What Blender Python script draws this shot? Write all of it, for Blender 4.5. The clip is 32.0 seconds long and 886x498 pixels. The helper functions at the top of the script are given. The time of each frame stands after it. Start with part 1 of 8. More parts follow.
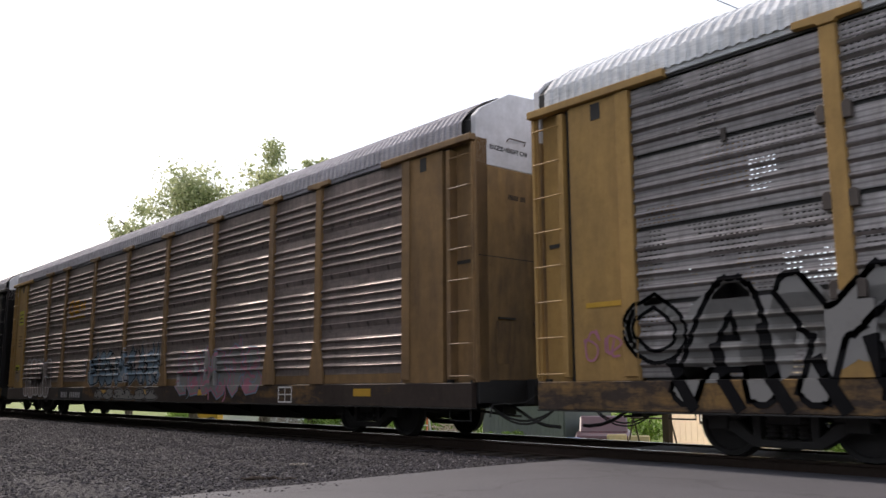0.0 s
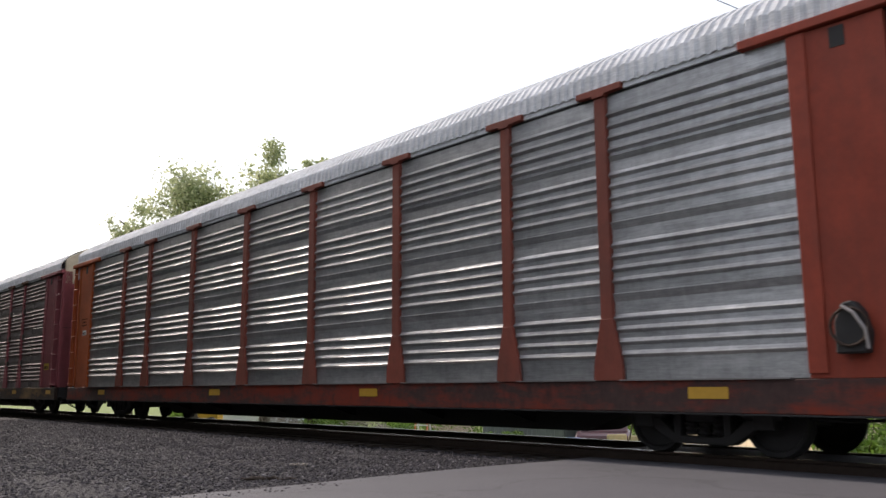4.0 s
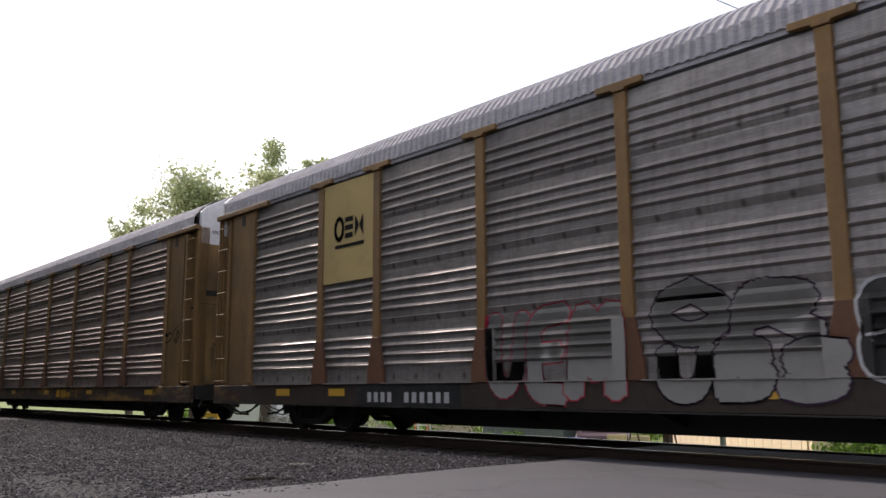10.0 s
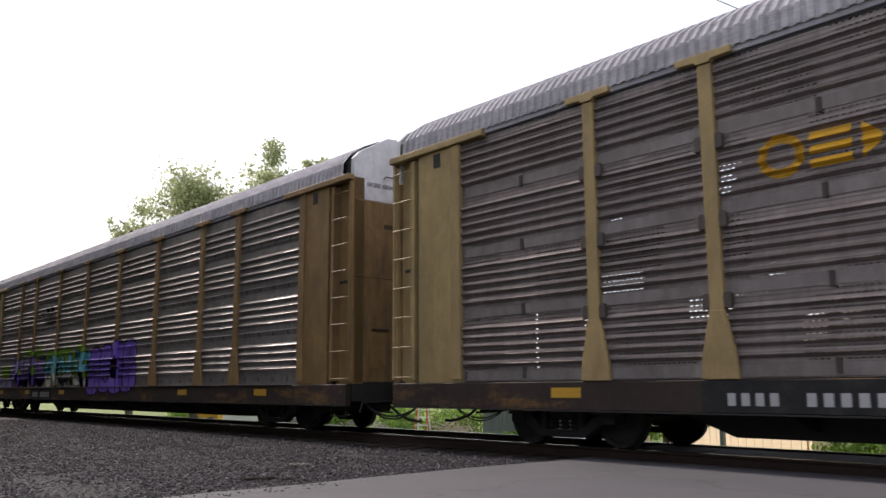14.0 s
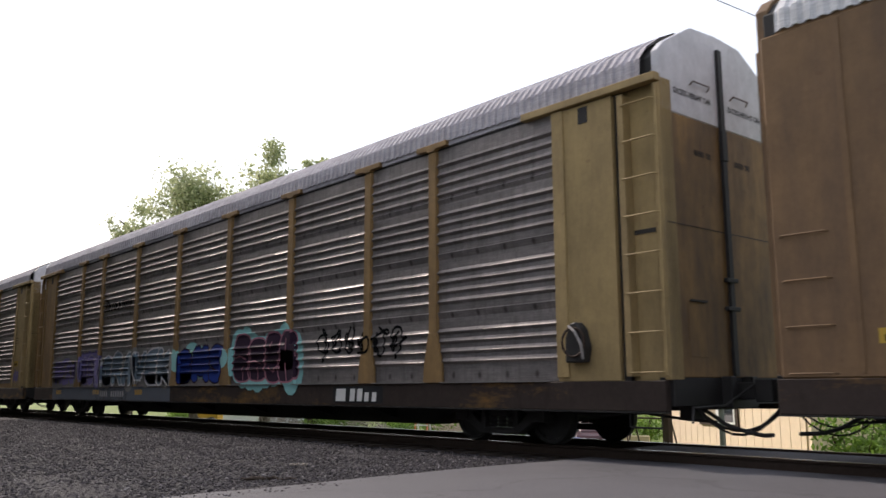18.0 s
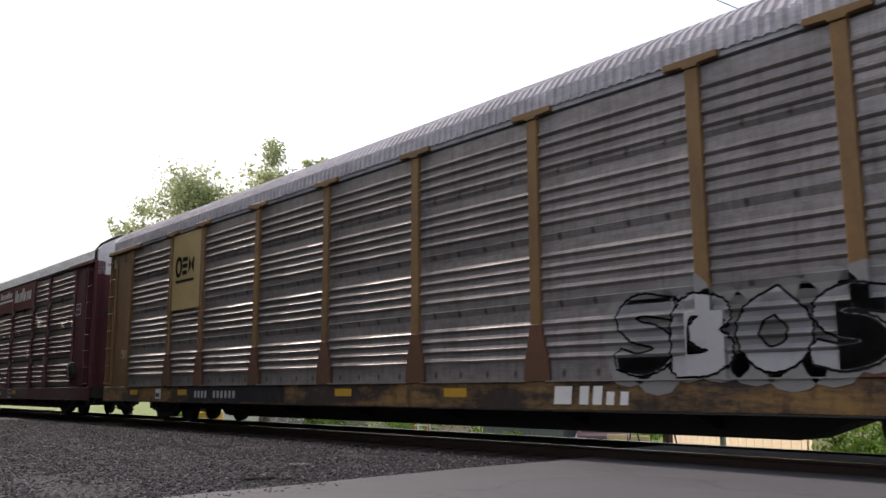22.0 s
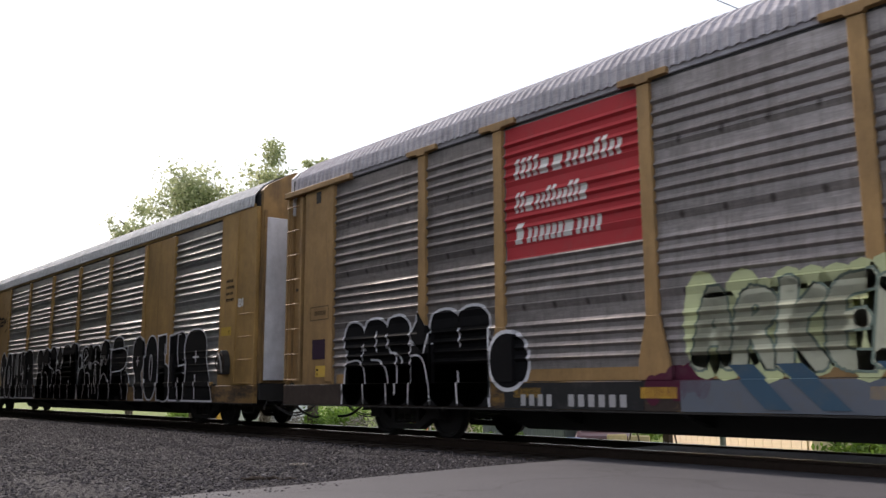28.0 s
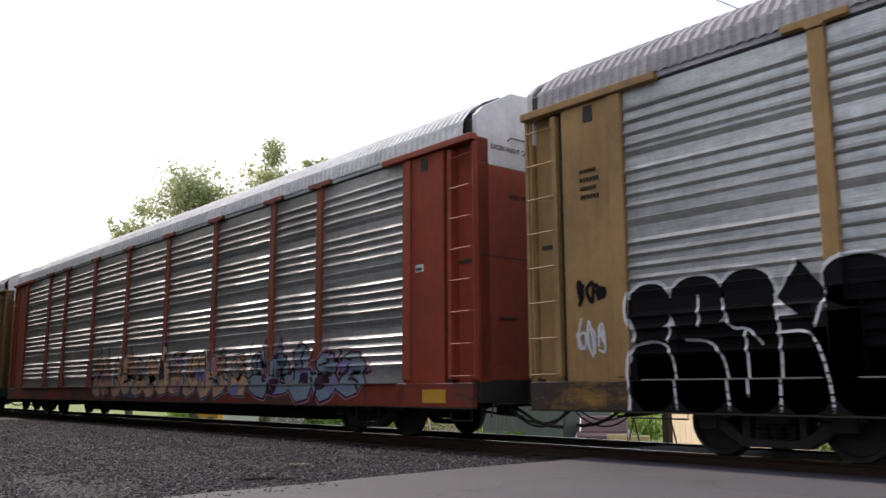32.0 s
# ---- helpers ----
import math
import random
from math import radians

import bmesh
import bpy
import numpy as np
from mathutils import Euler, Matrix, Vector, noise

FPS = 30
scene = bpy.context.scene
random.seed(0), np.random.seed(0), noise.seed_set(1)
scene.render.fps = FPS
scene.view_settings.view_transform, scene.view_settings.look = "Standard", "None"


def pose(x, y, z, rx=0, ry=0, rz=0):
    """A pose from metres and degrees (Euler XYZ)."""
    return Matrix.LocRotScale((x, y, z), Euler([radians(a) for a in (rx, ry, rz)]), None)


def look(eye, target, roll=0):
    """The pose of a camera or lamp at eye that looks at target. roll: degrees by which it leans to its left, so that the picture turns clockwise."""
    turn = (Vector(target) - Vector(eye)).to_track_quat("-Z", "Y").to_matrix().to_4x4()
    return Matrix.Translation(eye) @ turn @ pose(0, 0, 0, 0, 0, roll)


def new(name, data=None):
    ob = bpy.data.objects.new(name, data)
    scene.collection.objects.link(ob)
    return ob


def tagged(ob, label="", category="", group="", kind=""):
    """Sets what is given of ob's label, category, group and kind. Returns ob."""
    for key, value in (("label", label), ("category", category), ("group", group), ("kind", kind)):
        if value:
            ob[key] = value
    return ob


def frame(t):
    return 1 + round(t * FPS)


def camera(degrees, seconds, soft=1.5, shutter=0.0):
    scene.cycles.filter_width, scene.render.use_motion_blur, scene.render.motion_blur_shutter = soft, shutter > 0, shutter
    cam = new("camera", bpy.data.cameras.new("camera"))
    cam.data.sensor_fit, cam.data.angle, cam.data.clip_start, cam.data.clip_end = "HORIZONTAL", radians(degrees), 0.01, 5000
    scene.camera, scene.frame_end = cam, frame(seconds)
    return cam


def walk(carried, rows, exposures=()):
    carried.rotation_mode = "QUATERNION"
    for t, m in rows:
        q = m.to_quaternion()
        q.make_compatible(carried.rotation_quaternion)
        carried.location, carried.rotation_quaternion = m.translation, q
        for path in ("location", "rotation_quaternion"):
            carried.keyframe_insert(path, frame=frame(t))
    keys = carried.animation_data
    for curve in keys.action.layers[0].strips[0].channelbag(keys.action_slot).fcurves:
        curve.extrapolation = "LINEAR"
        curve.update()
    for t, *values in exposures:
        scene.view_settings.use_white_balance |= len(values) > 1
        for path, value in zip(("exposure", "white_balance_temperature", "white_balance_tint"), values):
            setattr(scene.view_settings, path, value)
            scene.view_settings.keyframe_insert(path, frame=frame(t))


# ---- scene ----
from functools import lru_cache

# Camera on a tripod beside the crossing; x runs along the track, y away from the camera, z = 0 is the top of the rail.
EYE = (0.0, 0.0, 0.861)
cam = camera(54.86, 32.0, soft=1.5, shutter=0.06)
STAND = pose(*EYE, 90 + 9.26, 0.27, 49.31)
walk(cam, [(0.0, STAND), (32.0, STAND)], exposures=[(0.0, 0.32, 6500, 16), (32.0, 0.32, 6500, 16)])

# ---- light ----
SUN_EL, SUN_AZ = 36.0, 268.4   # degrees; azimuth clockwise from +y
world = bpy.data.worlds.new("world")
scene.world = world
world.use_nodes = True
wn = world.node_tree.nodes
sky = wn.new("ShaderNodeTexSky")
sky.sky_type = "NISHITA"
sky.sun_disc = False
sky.sun_elevation, sky.sun_rotation = radians(SUN_EL), radians(SUN_AZ)
sky.air_density, sky.dust_density, sky.ozone_density, sky.altitude = 1.0, 4.0, 1.0, 100
bg = wn["Background"]
bg.inputs["Strength"].default_value = 0.15
haze = wn.new("ShaderNodeMix")   # thin bright haze over the whole sky
haze.data_type = "RGBA"
haze.inputs["Factor"].default_value = 0.56
haze.inputs[7].default_value = (7.7, 8.25, 8.7, 1)
world.node_tree.links.new(sky.outputs["Color"], haze.inputs[6])
world.node_tree.links.new(haze.outputs[2], bg.inputs["Color"])
sun = new("sun", bpy.data.lights.new("sun", "SUN"))
sun.data.energy, sun.data.angle, sun.data.color = 3.0, radians(0.6), (1.0, 0.92, 0.81)
_d = Vector((math.sin(radians(SUN_AZ)) * math.cos(radians(SUN_EL)), math.cos(radians(SUN_AZ)) * math.cos(radians(SUN_EL)), math.sin(radians(SUN_EL))))
sun.matrix_world = look(_d * 100, (0, 0, 0))


# ---- materials ----
class Nodes:
    """A short way to wire a node material."""

    def __init__(self, name):
        self.mat = bpy.data.materials.new(name)
        self.mat.use_nodes = True
        self.tree = self.mat.node_tree
        self.bsdf = self.tree.nodes["Principled BSDF"]
        self.out = self.tree.nodes["Material Output"]
        self.coord = self.tree.nodes.new("ShaderNodeTexCoord").outputs["Object"]
        self.info = self.tree.nodes.new("ShaderNodeObjectInfo")

    def put(self, socket, value):
        if hasattr(value, "is_linked") or hasattr(value, "links"):
            self.tree.links.new(value, socket)
        elif isinstance(value, tuple) and len(value) == 3 and socket.type == "RGBA":
            socket.default_value = (*value, 1)
        else:
            socket.default_value = value

    def set(self, **kw):
        for k, v in kw.items():
            self.put(self.bsdf.inputs[k.replace("_", " ")], v)

    def math(self, op, a, b=0.0, c=None, clamp=False):
        n = self.tree.nodes.new("ShaderNodeMath")
        n.operation, n.use_clamp = op, clamp
        self.put(n.inputs[0], a)
        self.put(n.inputs[1], b)
        if c is not None:
            self.put(n.inputs[2], c)
        return n.outputs[0]

    def mapped(self, scale=(1, 1, 1), shift=None, coord=None):
        n = self.tree.nodes.new("ShaderNodeMapping")
        self.put(n.inputs["Vector"], coord or self.coord)
        n.inputs["Scale"].default_value = scale
        if shift is not None:
            v = self.tree.nodes.new("ShaderNodeCombineXYZ")
            m = self.math("MULTIPLY", shift, 37.0)
            for i in range(3):
                self.tree.links.new(m, v.inputs[i])
            self.tree.links.new(v.outputs[0], n.inputs["Location"])
        return n.outputs["Vector"]

    def noise(self, scale, detail=4, rough=0.6, vec=None):
        n = self.tree.nodes.new("ShaderNodeTexNoise")
        self.put(n.inputs["Vector"], vec or self.coord)
        n.inputs["Scale"].default_value, n.inputs["Detail"].default_value, n.inputs["Roughness"].default_value = scale, detail, rough
        return n.outputs["Fac"]

    def voronoi(self, scale, vec=None, feature="F1", out="Distance"):
        n = self.tree.nodes.new("ShaderNodeTexVoronoi")
        n.feature = feature
        self.put(n.inputs["Vector"], vec or self.coord)
        n.inputs["Scale"].default_value = scale
        return n.outputs[out]

    def ramp(self, fac, *stops):
        n = self.tree.nodes.new("ShaderNodeValToRGB")
        self.put(n.inputs["Fac"], fac)
        e = n.color_ramp.elements
        while len(e) < len(stops):
            e.new(0.5)
        for el, (p, c) in zip(e, stops):
            el.position = p
            el.color = (*c, 1) if isinstance(c, tuple) else (c, c, c, 1)
        return n.outputs["Color"]

    def mix(self, fac, a, b, blend="MIX"):
        n = self.tree.nodes.new("ShaderNodeMix")
        n.data_type, n.blend_type = "RGBA", blend
        self.put(n.inputs["Factor"], fac)
        self.put(n.inputs[6], a)
        self.put(n.inputs[7], b)
        return n.outputs[2]

    def bump(self, height, strength=0.3, distance=0.01):
        n = self.tree.nodes.new("ShaderNodeBump")
        n.inputs["Strength"].default_value, n.inputs["Distance"].default_value = strength, distance
        self.put(n.inputs["Height"], height)
        self.bsdf.inputs["Normal"].default_value = (0, 0, 0)
        self.tree.links.new(n.outputs["Normal"], self.bsdf.inputs["Normal"])


def shade(c, k):
    return tuple(min(1, v * k) for v in c)


@lru_cache(None)
def paint(name, c, dirt=0.45, rough=0.5, metal=0.0, rust=0.3):
    """Weathered paint: faded patches, soot running down, rust specks."""
    m = Nodes(name)
    r = m.info.outputs["Random"]
    v = m.mapped((1, 1, 1), r)
    streak = m.noise(2.0, 6, 0.7, m.mapped((2.2, 2.2, 0.45), r))
    blotch = m.noise(0.9, 5, 0.6, v)
    fine = m.noise(22, 3, 0.7, v)
    col = m.mix(m.ramp(blotch, (0.3, 0.0), (0.75, 1.0)), shade(c, 0.82), shade(c, 1.12))
    col = m.mix(1.0, col, m.ramp(m.noise(5.0, 7, 0.78, v), (0.3, 0.85), (0.7, 1.12)), "MULTIPLY")
    soot = m.math("MULTIPLY", m.ramp(m.math("MULTIPLY_ADD", m.noise(0.55, 4, 0.6, v), 0.5, m.math("MULTIPLY", streak, 0.5)), (0.42, 0.0), (0.66, 1.0)), dirt)
    col = m.mix(soot, col, (0.052, 0.038, 0.032))
    spot = m.math("MULTIPLY", m.ramp(m.noise(6, 6, 0.75, v), (0.62, 0.0), (0.7, 1.0)), rust)
    col = m.mix(spot, col, (0.10, 0.045, 0.02))
    m.set(Base_Color=col, Metallic=metal, Specular_IOR_Level=0.22, Roughness=m.math("ADD", rough, m.math("MULTIPLY", fine, 0.2)))
    m.bump(fine, 0.15, 0.004)
    return m.mat


@lru_cache(None)
def flaked(name, soot, c, keep=0.5):
    """Sooty steel that keeps old paint in long ragged patches."""
    m = Nodes(name)
    r = m.info.outputs["Random"]
    v = m.mapped((1, 1, 1), r)
    patch = m.noise(1.0, 7, 0.72, m.mapped((0.42, 1, 1.5), r))
    grit = m.noise(9, 4, 0.7, v)
    left = m.ramp(m.math("MULTIPLY_ADD", grit, 0.12, patch), (0.70 - 0.3 * keep, 0.0), (0.84 - 0.3 * keep, 1.0))
    col = m.mix(left, m.mix(grit, shade(soot, 0.6), shade(soot, 1.5)), c)
    col = m.mix(m.ramp(m.noise(3.0, 5, 0.7, m.mapped((1.6, 1, 0.6), r)), (0.52, 0.0), (0.7, 0.8)), col, shade(soot, 0.7))
    m.set(Base_Color=col, Roughness=0.7, Specular_IOR_Level=0.2)
    m.bump(m.math("ADD", grit, left), 0.2, 0.004)
    return m.mat


@lru_cache(None)
def sheet(name, c, metal=0.55, rough=0.38, dirt=0.5, holes=False, dots=False):
    """Galvanised sheet: spangle, dust that settles in streaks, faint stains; holes punches a fine grid through it."""
    m = Nodes(name)
    r = m.info.outputs["Random"]
    v = m.mapped((1, 1, 1), r)
    blotch = m.noise(1.3, 5, 0.65, m.mapped((0.6, 1, 1.6), r))
    streak = m.noise(2.0, 6, 0.7, m.mapped((5.0, 1.0, 0.35), r))
    fine = m.noise(30, 3, 0.7, v)
    mottle = m.noise(4.5, 7, 0.78, m.mapped((0.8, 1, 1.7), r))
    brushed = m.noise(6.0, 4, 0.7, m.mapped((0.35, 1, 9.0), r))
    col = m.mix(m.ramp(blotch, (0.25, 0.0), (0.8, 1.0)), shade(c, 0.72), shade(c, 1.15))
    col = m.mix(1.0, col, m.ramp(r, (0.0, 0.86), (1.0, 1.1)), "MULTIPLY")
    col = m.mix(1.0, col, m.ramp(mottle, (0.3, 0.74), (0.7, 1.2)), "MULTIPLY")
    col = m.mix(1.0, col, m.ramp(brushed, (0.3, 0.82), (0.7, 1.15)), "MULTIPLY")
    col = m.mix(m.math("MULTIPLY", m.ramp(streak, (0.45, 0.0), (0.75, 1.0)), dirt), col, (0.075, 0.06, 0.048))
    xyz = m.tree.nodes.new("ShaderNodeSeparateXYZ")
    m.tree.links.new(m.coord, xyz.inputs[0])
    if holes:
        # dark rows in the colour imitate the shading of fine relief and hole rows
        fine_row = m.math("ABSOLUTE", m.math("SUBTRACT", m.math("FRACT", m.math("MULTIPLY", xyz.outputs["Z"], 1 / 0.066)), 0.5))
        col = m.mix(m.ramp(fine_row, (0.08, 0.6), (0.26, 0.0)), col, shade(c, 0.3))
    if dots:
        bx = m.math("MULTIPLY", m.math("SUBTRACT", m.math("FRACT", m.math("MULTIPLY", xyz.outputs["X"], 1 / 0.62)), 0.5), 0.62)
        bz = m.math("SUBTRACT", xyz.outputs["Z"], 0.11)
        rr = m.math("SQRT", m.math("ADD", m.math("MULTIPLY", bx, bx), m.math("MULTIPLY", m.math("MULTIPLY", bz, bz), 0.5)))
        spot = m.ramp(m.math("ADD", rr, m.math("MULTIPLY", m.noise(14, 3, 0.6, v), 0.03)), (0.032, 0.75), (0.07, 0.0))
        col = m.mix(spot, col, (0.035, 0.025, 0.02))
    m.set(Base_Color=col, Metallic=metal, Roughness=m.math("MULTIPLY_ADD", fine, 0.25, rough))
    m.bump(m.math("ADD", fine, blotch), 0.12, 0.006)
    if holes:
        # holes = (pitch of the rows, height of the first row, half length, half height, closed share); a closed share above 0 opens whole blocks only
        pitch, first, half_x, half_z, clog = holes
        fx = m.math("ABSOLUTE", m.math("SUBTRACT", m.math("FRACT", m.math("MULTIPLY", xyz.outputs["X"], 1 / 0.075)), 0.5))
        fz = m.math("ABSOLUTE", m.math("SUBTRACT", m.math("FRACT", m.math("MULTIPLY", m.math("SUBTRACT", xyz.outputs["Z"], first), 1 / pitch)), 0.5))
        hole = m.math("MULTIPLY", m.math("LESS_THAN", fx, half_x), m.math("LESS_THAN", fz, half_z / pitch))
        if not clog:
            hole = m.math("MULTIPLY", hole, m.math("GREATER_THAN", m.noise(0.7, 3, 0.5, v), 0.50))
        else:
            cell = m.tree.nodes.new("ShaderNodeCombineXYZ")
            m.put(cell.inputs[0], m.math("FLOOR", m.math("MULTIPLY", xyz.outputs["X"], 1 / 0.9)))
            m.put(cell.inputs[1], m.math("FLOOR", m.math("MULTIPLY", xyz.outputs["Z"], 1 / 0.5)))
            m.put(cell.inputs[2], m.math("MULTIPLY", r, 91.0))
            toss = m.tree.nodes.new("ShaderNodeTexWhiteNoise")
            m.put(toss.inputs["Vector"], cell.outputs[0])
            hole = m.math("MULTIPLY", hole, m.math("GREATER_THAN", m.math("MULTIPLY_ADD", r, 0.45, toss.outputs["Value"]), clog))
        tr = m.tree.nodes.new("ShaderNodeBsdfTransparent")
        mx = m.tree.nodes.new("ShaderNodeMixShader")
        m.tree.links.new(hole, mx.inputs[0])
        m.tree.links.new(m.bsdf.outputs[0], mx.inputs[1])
        m.tree.links.new(tr.outputs[0], mx.inputs[2])
        m.tree.links.new(mx.outputs[0], m.out.inputs["Surface"])
    return m.mat


@lru_cache(None)
def spray(name, c, worn=0.25, gloss=0.12):
    """Spray paint on dirty sheet."""
    m = Nodes(name)
    v = m.mapped((1, 1, 1))
    n = m.noise(4, 5, 0.7, v)
    col = m.mix(m.math("MULTIPLY", m.ramp(n, (0.5, 0.0), (0.75, 1.0)), worn), c, (0.12, 0.11, 0.10))
    col = m.mix(m.ramp(m.noise(1.2, 3, 0.5, v), (0.3, 0.0), (0.8, 0.35)), col, shade(c, 1.3))
    m.set(Base_Color=col, Roughness=0.7, Specular_IOR_Level=gloss)
    return m.mat


def plain(name, c, rough=0.6, metal=0.0, scale=8.0, vary=0.35, bump=0.2):
    m = Nodes(name)
    v = m.mapped((1, 1, 1), m.info.outputs["Random"])
    a, b = m.noise(scale, 5, 0.65, v), m.noise(scale * 0.15, 3, 0.5, v)
    col = m.mix(m.math("MULTIPLY", a, 1.0), shade(c, 1 - vary), shade(c, 1 + vary))
    col = m.mix(m.ramp(b, (0.3, 0.0), (0.8, 0.5)), col, shade(c, 1 - vary * 0.8))
    m.set(Base_Color=col, Roughness=rough, Metallic=metal, Specular_IOR_Level=0.12 if rough >= 0.75 else 0.5)
    m.bump(a, bump, 0.01)
    return m.mat


def asphalt_material():
    m = Nodes("asphalt")
    g = m.noise(160, 3, 0.8)
    b = m.noise(0.7, 5, 0.6)
    s = m.voronoi(130)
    wob = m.noise(3, 4, 0.6)
    bend = m.tree.nodes.new("ShaderNodeTexNoise")
    bend.inputs["Scale"].default_value, bend.inputs["Detail"].default_value = 0.9, 6
    m.put(bend.inputs["Vector"], m.coord)
    far = m.tree.nodes.new("ShaderNodeVectorMath")
    far.operation = "MULTIPLY_ADD"
    m.put(far.inputs[0], bend.outputs["Color"])
    far.inputs[1].default_value = (2.4, 2.4, 0.0)
    m.put(far.inputs[2], m.coord)
    crack = m.voronoi(0.28, far.outputs[0], "DISTANCE_TO_EDGE")
    line = m.ramp(m.math("ADD", crack, m.math("MULTIPLY", wob, 0.012)), (0.008, 1.0), (0.020, 0.0))
    col = m.mix(g, (0.042, 0.040, 0.045), (0.096, 0.091, 0.099))
    col = m.mix(m.ramp(b, (0.35, 0.0), (0.7, 0.6)), col, (0.100, 0.093, 0.102))
    col = m.mix(m.ramp(s, (0.0, 0.5), (0.35, 0.0)), col, (0.03, 0.03, 0.031))
    col = m.mix(m.math("MULTIPLY", line, 0.4), col, (0.022, 0.022, 0.022))
    m.set(Base_Color=col, Roughness=0.85)
    m.bump(m.math("ADD", g, m.math("MULTIPLY", s, 0.6)), 0.5, 0.006)
    return m.mat


def gravel_material(name, lo, hi, scale):
    m = Nodes(name)
    c = m.voronoi(scale, None, "F1", "Color")
    d = m.voronoi(scale)
    b = m.noise(0.5, 5, 0.65)
    bw = m.tree.nodes.new("ShaderNodeRGBToBW")
    m.tree.links.new(c, bw.inputs[0])
    col = m.mix(bw.outputs[0], lo, hi)
    col = m.mix(m.ramp(b, (0.4, 0.0), (0.7, 0.55)), col, shade(lo, 1.6))
    m.set(Base_Color=col, Roughness=0.9)
    m.bump(m.math("SUBTRACT", 1.0, d), 0.9, 0.03)
    return m.mat


def stone_material():
    m = Nodes("ballast_stone")
    g = m.tree.nodes.new("ShaderNodeNewGeometry")
    n = m.noise(40, 4, 0.7)
    col = m.ramp(g.outputs["Random Per Island"], (0.0, (0.010, 0.0085, 0.0105)), (0.45, (0.030, 0.025, 0.030)), (0.85, (0.060, 0.051, 0.059)), (0.97, (0.12, 0.105, 0.115)), (1.0, (0.26, 0.24, 0.24)))
    col = m.mix(m.ramp(n, (0.3, 0.0), (0.8, 0.5)), col, (0.02, 0.017, 0.017))
    m.set(Base_Color=col, Roughness=0.9)
    return m.mat


def leaf_material(name, a, b):
    m = Nodes(name)
    g = m.tree.nodes.new("ShaderNodeNewGeometry")
    col = m.ramp(g.outputs["Random Per Island"], (0.0, a), (1.0, b))
    m.set(Base_Color=col, Roughness=0.55, Transmission_Weight=0.0)
    tl = m.tree.nodes.new("ShaderNodeBsdfTranslucent")
    m.tree.links.new(col, tl.inputs["Color"])
    mx = m.tree.nodes.new("ShaderNodeMixShader")
    mx.inputs[0].default_value = 0.5
    m.tree.links.new(m.bsdf.outputs[0], mx.inputs[1])
    m.tree.links.new(tl.outputs[0], mx.inputs[2])
    m.tree.links.new(mx.outputs[0], m.out.inputs["Surface"])
    return m.mat


BLACK_STEEL = plain("sooty_steel", (0.022, 0.020, 0.019), 0.7, 0.2, 6, 0.4)
DARK_INSIDE = plain("dark_deck_steel", (0.05, 0.045, 0.04), 0.8)
RAIL_SIDE = plain("rusty_rail_steel", (0.05, 0.035, 0.028), 0.75, 0.3, 12, 0.4)
RAIL_HEAD = plain("polished_rail_head", (0.55, 0.53, 0.5), 0.22, 1.0, 20, 0.15, 0.05)
TIE_WOOD = plain("creosoted_timber", (0.06, 0.048, 0.04), 0.9, 0, 10, 0.4)
ASPHALT = asphalt_material()
BALLAST = gravel_material("ballast", (0.0085, 0.0069, 0.0082), (0.032, 0.0265, 0.0305), 45)
STONE = stone_material()
WHITE_INK = spray("white_stencil_paint", (0.62, 0.60, 0.57))
BLACK_INK = spray("black_stencil_paint", (0.02, 0.02, 0.021))
REFLECT = plain("yellow_reflective_tape", (0.48, 0.27, 0.03), 0.4, 0, 10, 0.25)
WHITE_PLATE = plain("white_placard", (0.62, 0.62, 0.60), 0.5)


# ---- mesh helpers ----
def box(bm, x0, x1, y0, y1, z0, z1):
    v = [bm.verts.new((x, y, z)) for x in (x0, x1) for y in (y0, y1) for z in (z0, z1)]
    for f in ((0, 1, 3, 2), (4, 6, 7, 5), (0, 4, 5, 1), (2, 3, 7, 6), (0, 2, 6, 4), (1, 5, 7, 3)):
        bm.faces.new([v[i] for i in f])
    return v


def prism(bm, pts, axis, a, b):
    """Extrude a closed outline of (u, w) points along an axis from a to b. x: (y, z) points; y: (x, z) points; z: (x, y) points."""
    def at(p, s):
        return {"x": (s, p[0], p[1]), "y": (p[0], s, p[1]), "z": (p[0], p[1], s)}[axis]
    lo, hi = [bm.verts.new(at(p, a)) for p in pts], [bm.verts.new(at(p, b)) for p in pts]
    n = len(pts)
    for i in range(n):
        bm.faces.new((lo[i], lo[(i + 1) % n], hi[(i + 1) % n], hi[i]))
    bm.faces.new(lo[::-1])
    bm.faces.new(hi)


def tube(bm, a, b, r, n=8):
    a, b = Vector(a), Vector(b)
    q = (b - a).to_track_quat("Z", "Y").to_matrix()
    ring = [q @ Vector((r * math.cos(2 * math.pi * i / n), r * math.sin(2 * math.pi * i / n), 0)) for i in range(n)]
    lo, hi = [bm.verts.new(a + p) for p in ring], [bm.verts.new(b + p) for p in ring]
    for i in range(n):
        bm.faces.new((lo[i], lo[(i + 1) % n], hi[(i + 1) % n], hi[i]))
    bm.faces.new(lo[::-1])
    bm.faces.new(hi)


